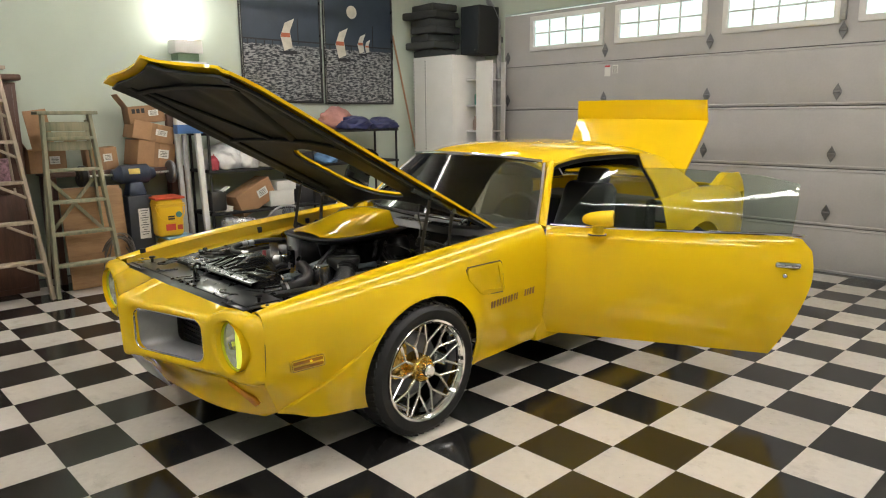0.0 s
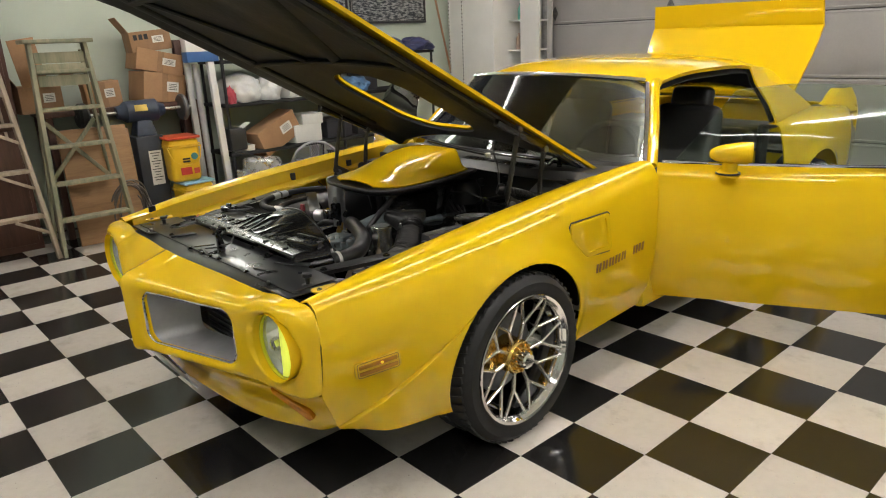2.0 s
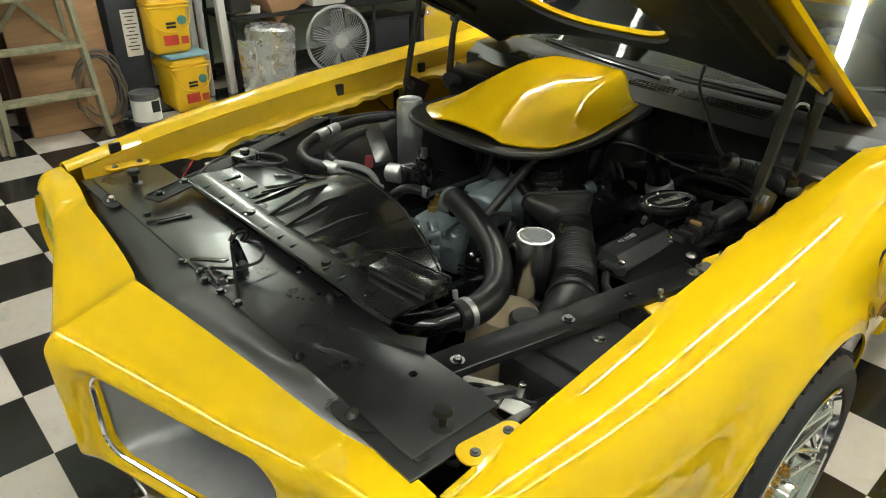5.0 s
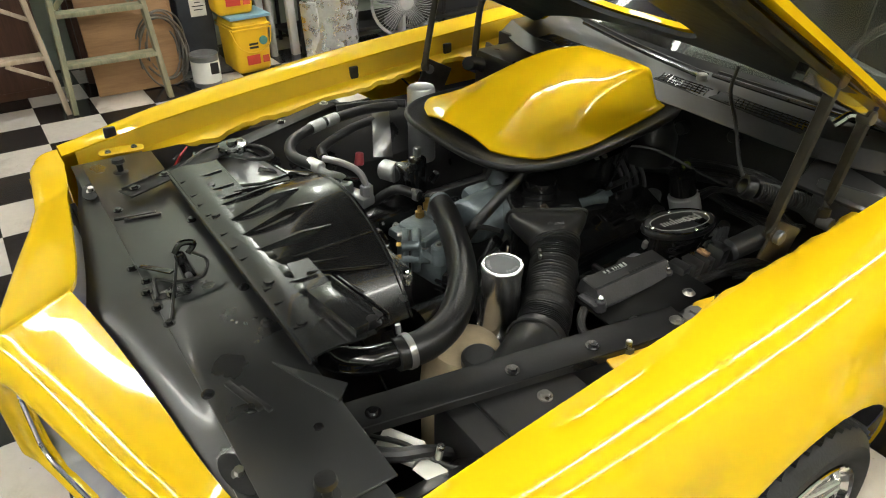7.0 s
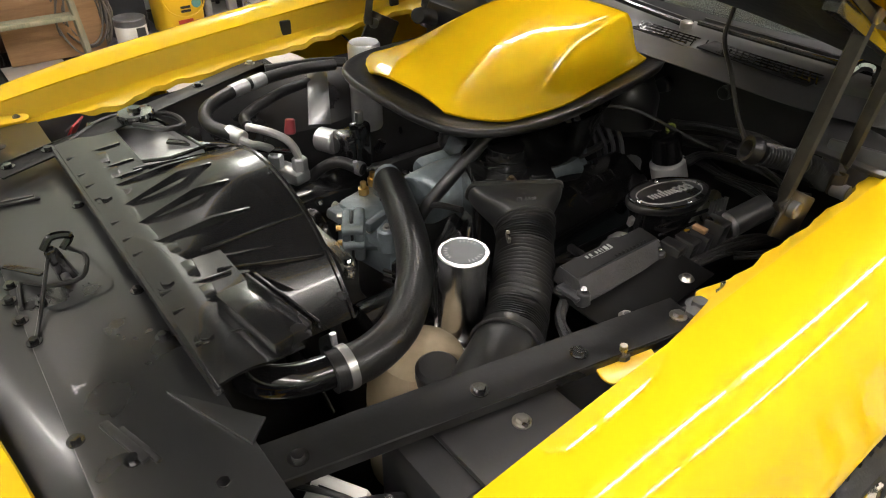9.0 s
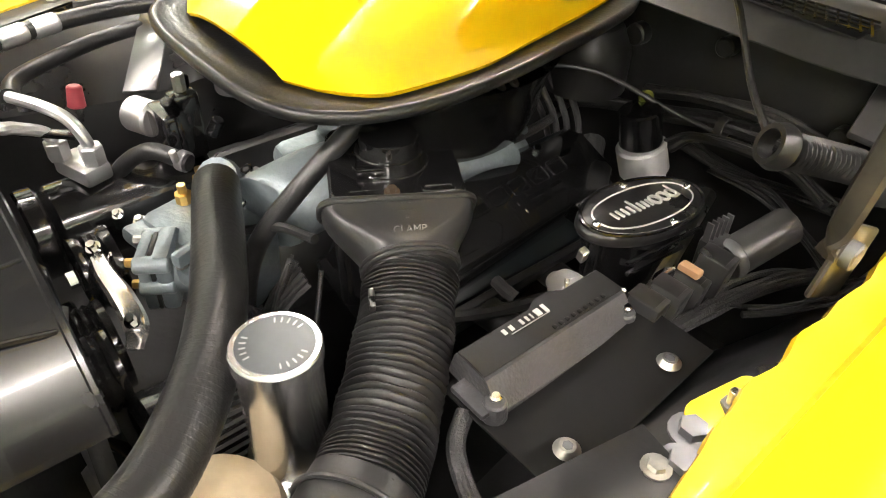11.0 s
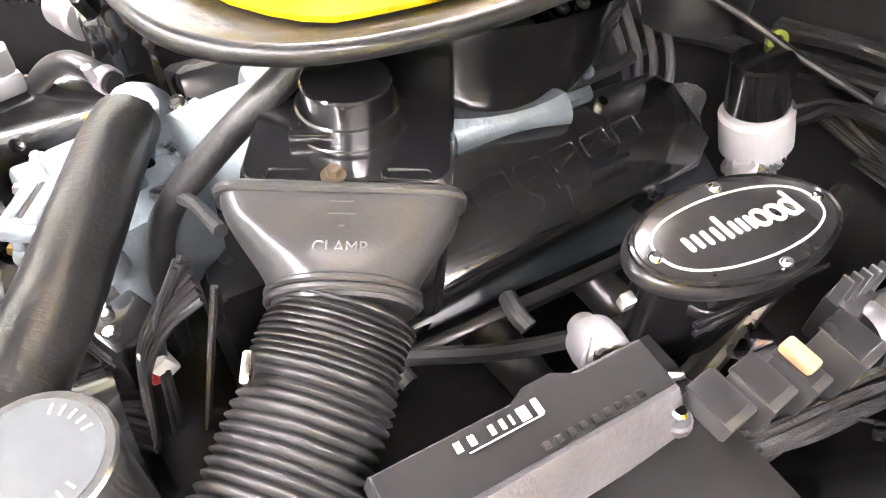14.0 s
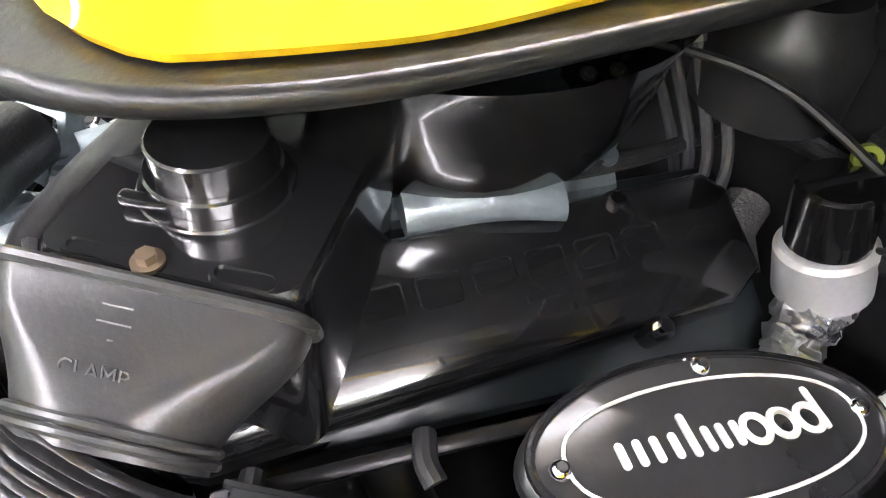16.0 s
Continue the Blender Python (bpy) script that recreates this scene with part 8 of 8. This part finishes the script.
part("blue_band", box((-0.02, 0, 1.355), (0.105, 0.275, 0.085), 0.004), mat("blue_tape", (0.05, 0.14, 0.36), 0.5), ps, "blue tape band")
solo("timber_post", box((0, 0, 0.75), (0.06, 0.06, 1.5), 0.004), DARKWOOD, "reddish-brown timber post against the bench", "post", (-4.92, 0.86, 0))
# black shelving along the wall
SH = empty("shelving", "long black wire shelving unit along the wall", "shelf", (-4.92, 2.35, 0))
for z in (0.10, 0.50, 0.93, 1.30):
    part("shelf", box((0, 0, z), (0.46, 2.45, 0.028), 0.004), MATBLK, SH)
for yy in (-1.2, 0.0, 1.2):
    for xx in (-0.21, 0.21):
        part("upright", cyl((xx, yy, 0), (xx, yy, 1.36), 0.014, seg=10), MATBLK, SH)


def lump(name, loc, size, m, label, category, seed, rz=0, amp=0.28):
    """A crumpled bag or bundle."""
    b = bmesh.new()
    bmesh.ops.create_icosphere(b, subdivisions=4, radius=1)
    for v in b.verts:
        d = 1 + amp * noise.noise(v.co * 2.2 + V(seed, 0, 0)) + amp * 0.5 * noise.noise(v.co * 6 + V(0, seed, 0))
        v.co = V(v.co.x * size[0] * d / 2, v.co.y * size[1] * d / 2, max(-0.42, v.co.z) * size[2] * d / 2 + size[2] * 0.21)
    return solo(name, b, m, label, category, loc, rz, sharp=1.5)


BAG = mat("white_plastic_bag", (0.70, 0.70, 0.70), 0.35, vary=0.1, scale=10, bump=0.5, bscale=25)
lump("plastic_bag", (-4.88, 1.36, 0.945), (0.34, 0.42, 0.34), BAG, "crumpled white plastic bag on the shelf", "bag", 3)
lump("plastic_bag", (-4.86, 1.62, 0.945), (0.28, 0.26, 0.30), BAG, "knotted translucent plastic bag on the shelf", "bag", 7)
lump("red_cloth", (-4.73, 1.20, 0.945), (0.08, 0.10, 0.20), mat("red_cloth", (0.42, 0.06, 0.08), 0.8), "red cloth showing beside the bag", "cloth", 11)
carton((-4.84, 1.68, 0.53), (0.22, 0.46, 0.24), 8, "plain brown carton lying tilted on the shelf", 24, tape=False)
for (y, z, sy, sz, rz) in ((1.95, 0.52, 0.30, 0.16, 3), (2.02, 0.685, 0.22, 0.09, -4), (1.86, 0.945, 0.16, 0.09, 6), (1.28, 0.515, 0.20, 0.045, -3)):
    w = empty("white_box", "small white cardboard box on the shelf", "box", (-4.84, y, z), rz)
    part("body", box((0, 0, sz / 2), (0.22, sy, sz), 0.004), PAPER, w)
    part("lid", box((0, 0, sz), (0.224, sy + 0.004, 0.012), 0.002), PAPER, w)
tl = empty("black_case", "black plastic tool case with a white slip", "case", (-4.78, 1.21, 0.515))
part("body", box((0, 0, 0.12), (0.2, 0.16, 0.2), 0.02), PLASTIC, tl)
part("slip", box((0.06, 0.08, 0.235), (0.08, 0.10, 0.004), 0, pose(0, 0, 0, 25, 0, 10)), PAPER, tl)
for k, (y, z, sx, sy, sz) in enumerate(((2.35, 0.515, 0.24, 0.30, 0.18), (2.68, 0.515, 0.26, 0.24, 0.22), (3.0, 0.515, 0.2, 0.3, 0.14), (2.3, 0.945, 0.26, 0.34, 0.12), (2.75, 0.945, 0.24, 0.22, 0.26), (2.55, 0.115, 0.3, 0.4, 0.24), (3.05, 0.115, 0.3, 0.35, 0.2))):
    d = empty("storage_box", "dark plastic storage box on the shelf", "box", (-4.9, y, z))
    part("body", box((0, 0, sz / 2), (sx, sy, sz), 0.015), mat("dark_box", (0.035, 0.035, 0.04), 0.5), d)
    part("lid", box((0, 0, sz), (sx + 0.015, sy + 0.015, 0.02), 0.006), PLASTIC, d)
BLUEBAG = mat("dark_blue_nylon", (0.03, 0.035, 0.11), 0.4, bump=0.5, bscale=20)
lump("blue_bag", (-4.82, 3.0, 1.32), (0.34, 0.46, 0.20), BLUEBAG, "folded dark blue nylon bag on the shelf", "bag", 21)
lump("blue_bag", (-4.80, 3.40, 1.32), (0.34, 0.40, 0.18), BLUEBAG, "rolled dark blue cover on the shelf", "bag", 25)
lump("blue_cloth", (-4.80, 2.55, 0.945), (0.3, 0.34, 0.22), mat("mid_blue_cloth", (0.10, 0.22, 0.42), 0.6, vary=0.3), "blue and white packed cloths", "cloth", 31)
lump("brown_bag", (-4.70, 4.25, 0.45), (0.36, 0.7, 0.5), mat("brown_cloth", (0.20, 0.11, 0.07), 0.8, vary=0.3), "brown cloth bundle with paper tags", "bag", 37)
for k, (y, z, sz) in enumerate(((4.12, 0.62, 0.2), (4.34, 0.55, 0.18))):
    q = empty("paper_tag", "white printed paper tag hung on the bundle", "paper", (-4.50, y, z))
    part("sheet", box((0, 0, 0), (0.003, 0.13, sz)), PAPER, q)
    for j in range(5):
        part("text_bar", box((0.003, 0, sz * 0.3 - 0.03 * j), (0.002, 0.09 - 0.02 * (j % 2), 0.008)), INK, q)
# foil roll and desk fan by the shelf
fo = empty("foil_insulation", "roll of silver foil insulation standing on the floor", "insulation", (-4.52, 1.30, 0.0), 15)
part("roll", lathe([(0.15, 0), (0.17, 0.02), (0.165, 0.25), (0.17, 0.45), (0.15, 0.47), (0.10, 0.46), (0.10, 0.0)], (0, 0, 0), (0, 0.06, 1), 40), FOIL, fo)
part("loose_edge", box((-0.02, -0.17, 0.2), (0.12, 0.03, 0.40), 0.01, pose(0, 0, 0, 6, 0, 25)), FOIL, fo)
fn = empty("desk_fan", "grey round desk fan with a wire guard", "fan", (-4.55, 1.87, 0.0), -12)
FG = mat("fan_grey", (0.42, 0.42, 0.43), 0.45)
part("base", cyl((0, 0, 0), (0, 0, 0.05), 0.15, 0.12, 28, 0.015), FG, fn)
part("stem", cyl((0, 0, 0.05), (0, 0, 0.25), 0.03, seg=14), FG, fn)
part("motor", cyl((-0.14, 0, 0.31), (-0.02, 0, 0.31), 0.07, 0.08, 20, 0.02), FG, fn)
gr = part("guard_ring", tube([(0.06, 0.24 * math.cos(a), 0.31 + 0.24 * math.sin(a)) for a in np.linspace(0, 2 * math.pi, 48)], 0.012, 8, smooth=False), FG, fn)
for k in range(60):
    a = 2 * math.pi * k / 60
    part("wire", tube([(0.115, 0.05 * math.cos(a), 0.31 + 0.05 * math.sin(a)), (0.11, 0.15 * math.cos(a + 0.15), 0.31 + 0.15 * math.sin(a + 0.15)), (0.065, 0.235 * math.cos(a + 0.2), 0.31 + 0.235 * math.sin(a + 0.2))], 0.0022, 4, 3), FG, gr)
part("badge", cyl((0.105, 0, 0.31), (0.125, 0, 0.31), 0.052, seg=24, bev=0.006), FG, fn)
for k in range(5):
    a = 2 * math.pi * k / 5
    part("blade", box((0, 0, 0), (0.012, 0.10, 0.17), 0.02, Matrix.Translation((0.05, 0.12 * math.sin(a), 0.31 + 0.12 * math.cos(a))) @ Matrix.Rotation(-a, 4, "X") @ pose(0, 0, 0, 0, 0, 25)), mat("blade_grey", (0.12, 0.12, 0.13), 0.4), fn)
# wall lamp: upright tube in a white holder
wl = empty("wall_light", "upright glowing fluorescent lamp on a white base", "lamp", (-5.12, 1.17, 2.10))
part("holder", box((0, 0, 0.06), (0.18, 0.29, 0.13), 0.012), WHITEPAINT, wl)
part("foot", box((-0.02, 0, -0.04), (0.16, 0.22, 0.08), 0.004), mat("green_card", (0.16, 0.24, 0.14), 0.6), wl)
part("diffuser", box((0, -0.02, 0.56), (0.12, 0.20, 0.86), 0.02), glow("lamp_white", (1.0, 0.97, 0.92), 13.0), wl, "glowing white diffuser")
sf = empty("lamp_shelf", "small wall shelf holding the lamp", "shelf", (-5.14, 1.17, 2.0))
part("board", box((0, 0, 0), (0.22, 0.34, 0.03), 0.004), WHITEPAINT, sf)


# framed night sea pictures, flat pieces laid on one another
def picture(y0, y1, z0, z1, boats, moon, label):
    e = empty("framed_picture", label, "picture", (XW + 0.012, (y0 + y1) / 2, (z0 + z1) / 2), group="pair of sea pictures")
    w, h = y1 - y0, z1 - z0
    part("sea", box((0.008, 0, -h * 0.2675), (0.012, w - 0.03, h * 0.445)), SEA, e, "glittering grey sea")
    part("sky", box((0.008, 0, h * 0.2225), (0.012, w - 0.03, h * 0.535)), DUSK, e, "blue-black dusk sky")
    part("far_bridge", box((0.0155, 0, -h * 0.01), (0.002, w - 0.03, h * 0.012)), NIGHT, e)
    for k in range(5):
        part("bridge_pier", box((0.0155, -w * 0.42 + k * w * 0.1, -h * 0.03), (0.002, w * 0.012, h * 0.05)), NIGHT, e)
    part("bridge_tower", box((0.0155, w * 0.2, h * 0.07), (0.002, w * 0.012, h * 0.2)), NIGHT, e)
    for by, bz, bs in boats:
        bt_ = part("sail", prism([(0, 0), (bs * 0.30, bs * 0.12), (bs * 0.22, bs * 0.6), (bs * 0.40, bs), (bs * 0.05, bs * 0.85), (-bs * 0.12, bs * 0.45)], basis((0.0165, by * w, bz * h), (0, 1, 0), (0, 0, 1)), 0.002), SAIL, e, "striped sail")
        part("stripe", prism([(-bs * 0.10, bs * 0.42), (bs * 0.22, bs * 0.42), (bs * 0.22, bs * 0.55), (-bs * 0.09, bs * 0.55)], basis((0.0190, by * w, bz * h), (0, 1, 0), (0, 0, 1)), 0.001), STRIPE, bt_)
        part("hull", box((0.0165, by * w + bs * 0.2, bz * h - bs * 0.04), (0.002, bs * 0.5, bs * 0.10)), NIGHT, bt_)
    if moon:
        part("moon", cyl((0.014, moon[0] * w, moon[1] * h), (0.017, moon[0] * w, moon[1] * h), 0.075, seg=28), SAIL, e, "pale full moon")
    for s in (-1, 1):
        part("frame_side", box((0.014, s * (w / 2 - 0.01), 0), (0.03, 0.026, h), 0.003), FRAMEM, e, "thin black and silver frame")
        part("frame_rail", box((0.014, 0, s * (h / 2 - 0.01)), (0.03, w, 0.026), 0.003), FRAMEM, e)
        part("silver_line", box((0.030, s * (w / 2 - 0.004), 0), (0.003, 0.005, h - 0.002)), CHROME, e)


SEA = mat("printed_sea", (0.34, 0.34, 0.34), 0.35, vary=0.5, scale=16, col2=(0.012, 0.016, 0.025), bump=0.0, bscale=90)
for x in SEA.node_tree.nodes:
    if x.type == "VALTORGB":
        x.color_ramp.elements[0].position, x.color_ramp.elements[1].position = 0.60, 0.80
    if x.type == "TEX_NOISE" and x.inputs["Scale"].default_value < 50:
        mp = SEA.node_tree.nodes.new("ShaderNodeMapping")
        mp.inputs["Scale"].default_value = (1, 1.2, 4.5)
        SEA.node_tree.links.new(next(q for q in SEA.node_tree.nodes if q.type == "TEX_COORD").outputs["Object"], mp.inputs[0])
        SEA.node_tree.links.new(mp.outputs[0], x.inputs["Vector"])
DUSK = mat("printed_dusk", (0.035, 0.05, 0.075), 0.35, vary=0.15, scale=3)
NIGHT = mat("printed_black", (0.012, 0.014, 0.02), 0.4)
SAIL = mat("printed_cream", (0.62, 0.58, 0.50), 0.4)
STRIPE = mat("printed_orange", (0.50, 0.13, 0.06), 0.4)
FRAMEM = mat("black_frame", (0.02, 0.02, 0.022), 0.3)
picture(1.83, 2.86, 1.62, 3.02, ((0.02, -0.09, 0.36),), None, "framed night picture of a striped sail and a bridge")
picture(2.90, 3.94, 1.61, 3.02, ((-0.30, -0.12, 0.36), (0.0, -0.07, 0.24), (0.10, -0.06, 0.16)), (-0.10, 0.27), "framed night picture of three sails under a moon")
solo("small_white_box", box((0, 0, 0.06), (0.16, 0.20, 0.12), 0.01), WHITEPAINT, "small white plastic box on the shelf top", "box", (-4.95, 2.12, 1.32))
lump("pink_towel", (-4.95, 2.85, 1.32), (0.28, 0.5, 0.34), mat("pink_towel", (0.45, 0.22, 0.19), 0.85, vary=0.2), "folded pinkish towels on the shelf top", "cloth", 41)
bm_ = solo("broom", cyl((0, 0, 0), (-0.06, -0.30, 1.42), 0.012, seg=12), wood("broom_wood", (0.42, 0.24, 0.14), (0.30, 0.16, 0.09)), "wooden broom handle leaning on the wall", "broom", (-5.16, 4.25, 1.05))
part("lower_handle", cyl((0, 0, 0), (0.20, 0.16, -1.05), 0.012, seg=12), PINE, bm_)
# white cupboards in the corner, one standing open
cb1 = empty("white_cupboard", "tall white metal cupboard with punched edge strips", "cabinet", (-4.80, 4.55, 0))
part("carcass", box((0, 0, 1.10), (0.72, 0.60, 2.20), 0.004), WHITEPAINT, cb1)
for x in (-0.35, -0.13):
    part("punched_strip", box((x, -0.304, 1.10), (0.022, 0.006, 2.18)), WHITEPAINT, cb1)
    # slots are not cut: black marks on the strip give their shade
    st_ = None
    for k in range(52):
        st_ = box((x, -0.3085, 0.05 + 0.041 * k), (0.012, 0.002, 0.018), 0, None, st_)
    tagged(part("slots", st_, INK, cb1, "row of black marks standing for shaded slots"), kind="stuff")
cb2 = empty("open_cupboard", "open white cupboard with packed shelves", "cabinet", (-4.32, 4.70, 0))
part("back", box((0, 0.20, 1.06), (0.36, 0.02, 2.12)), WHITEPAINT, cb2)
part("side", box((-0.18, 0, 1.06), (0.02, 0.42, 2.12)), WHITEPAINT, cb2)
part("door", box((0, 0, 0), (0.32, 0.02, 2.10), 0.003, Matrix.Translation((0.24, -0.25, 1.06)) @ pose(0, 0, 0, 0, 0, -10)), WHITEPAINT, cb2, "cupboard door standing open")
for k in range(6):
    z = 0.3 + 0.32 * k
    part("shelf", box((-0.02, 0, z), (0.30, 0.40, 0.018)), WHITEPAINT, cb2)
for k in range(14):
    z = 0.31 + 0.32 * (k % 6)
    q = solo("bottle", lathe([(0, 0), (0.03, 0), (0.032, 0.01), (0.032, 0.12), (0.014, 0.15), (0.014, 0.18), (0, 0.18)], (0, 0, 0), (0, 0, 1), 14), mat("bottle_mix", (random.uniform(0.03, 0.4), random.uniform(0.03, 0.3), random.uniform(0.03, 0.25)), 0.4), "small bottle on a cupboard shelf", "bottle", (-4.36 + 0.075 * (k // 6), 4.58 + 0.03 * (k % 3), z))
for k in range(7):
    solo("foam_slab", box((0, 0, 0.045), (0.46 + 0.09 * (k % 3), 0.40 + 0.06 * (k % 2), 0.09), 0.02), mat("grey_foam", (0.05, 0.055, 0.055), 0.9, bump=0.3), "dark grey foam slab in a stack", "foam", (-4.98 + 0.07 * (k % 2) - 0.06 * (k % 3), 4.46 - 0.05 * (k % 2), 2.205 + 0.093 * k), (k * 17) % 31 - 15, "stack of foam slabs")
sp_ = empty("loudspeaker", "black loudspeaker box on the cupboard", "speaker", (-4.36, 4.66, 2.205))
part("cabinet", box((0, 0, 0.29), (0.32, 0.36, 0.58), 0.008), MATBLK, sp_)
part("grille", box((0, -0.184, 0.29), (0.29, 0.012, 0.55), 0.004), FELT, sp_)
part("badge", cyl((0.10, -0.19, 0.05), (0.10, -0.195, 0.05), 0.008, seg=12), CHROME, sp_)

# ---- floor tiles: the nearest as pieces of their own, the rest joined ----
G = T - 0.0012
tile_me = []
for m, nm in ((TILE_W, "white_tile"), (TILE_B, "black_tile")):
    b = bmesh.new()
    prof = ((-0.0045, 0), (-0.0005, 0), (0, 0.0006))
    rings = []
    for z, ins in prof:
        h = G / 2 - ins
        rings.append([b.verts.new((x, y, z)) for x, y in ((-h, -h), (h, -h), (h, h), (-h, h))])
    for r0, r1 in zip(rings, rings[1:]):
        for k in range(4):
            b.faces.new((r0[k], r0[(k + 1) % 4], r1[(k + 1) % 4], r1[k]))
    b.faces.new(rings[-1])
    me = bpy.data.meshes.new(nm)
    b.to_mesh(me)
    b.free()
    me.materials.append(m)
    tile_me.append(me)
rest = ([], []), ([], [])
for i in range(IW, IE):
    for j in range(JS, JD):
        cx, cy = (i + 0.5) * T, (j + 0.5) * T
        if not (XW < cx < XE and YS < cy < YD + 0.05):
            continue
        k = (i + j) % 2
        near = -8 <= i < 7 and -8 <= j < 12
        if near:
            o = new(("cream_tile", "black_tile")[k], tile_me[k])
            o.parent = floor
            o.location = (cx, cy, 0)
        else:
            vs, fs = rest[k]
            n0, h = len(vs), G / 2
            vs += [(cx - h, cy - h, -0.0045), (cx + h, cy - h, -0.0045), (cx + h, cy + h, -0.0045), (cx - h, cy + h, -0.0045), (cx - h, cy - h, 0), (cx + h, cy - h, 0), (cx + h, cy + h, 0), (cx - h, cy + h, 0)]
            fs += [tuple(n0 + q for q in f) for f in ((4, 5, 6, 7), (0, 1, 5, 4), (1, 2, 6, 5), (2, 3, 7, 6), (3, 0, 4, 7))]
for k in (0, 1):
    me = bpy.data.meshes.new(("cream_tiles", "black_tiles")[k])
    me.from_pydata(rest[k][0], [], rest[k][1])
    me.materials.append((TILE_W, TILE_B)[k])
    o = new(("cream_tiles", "black_tiles")[k], me)
    o.parent = floor
    tagged(o, kind="stuff")
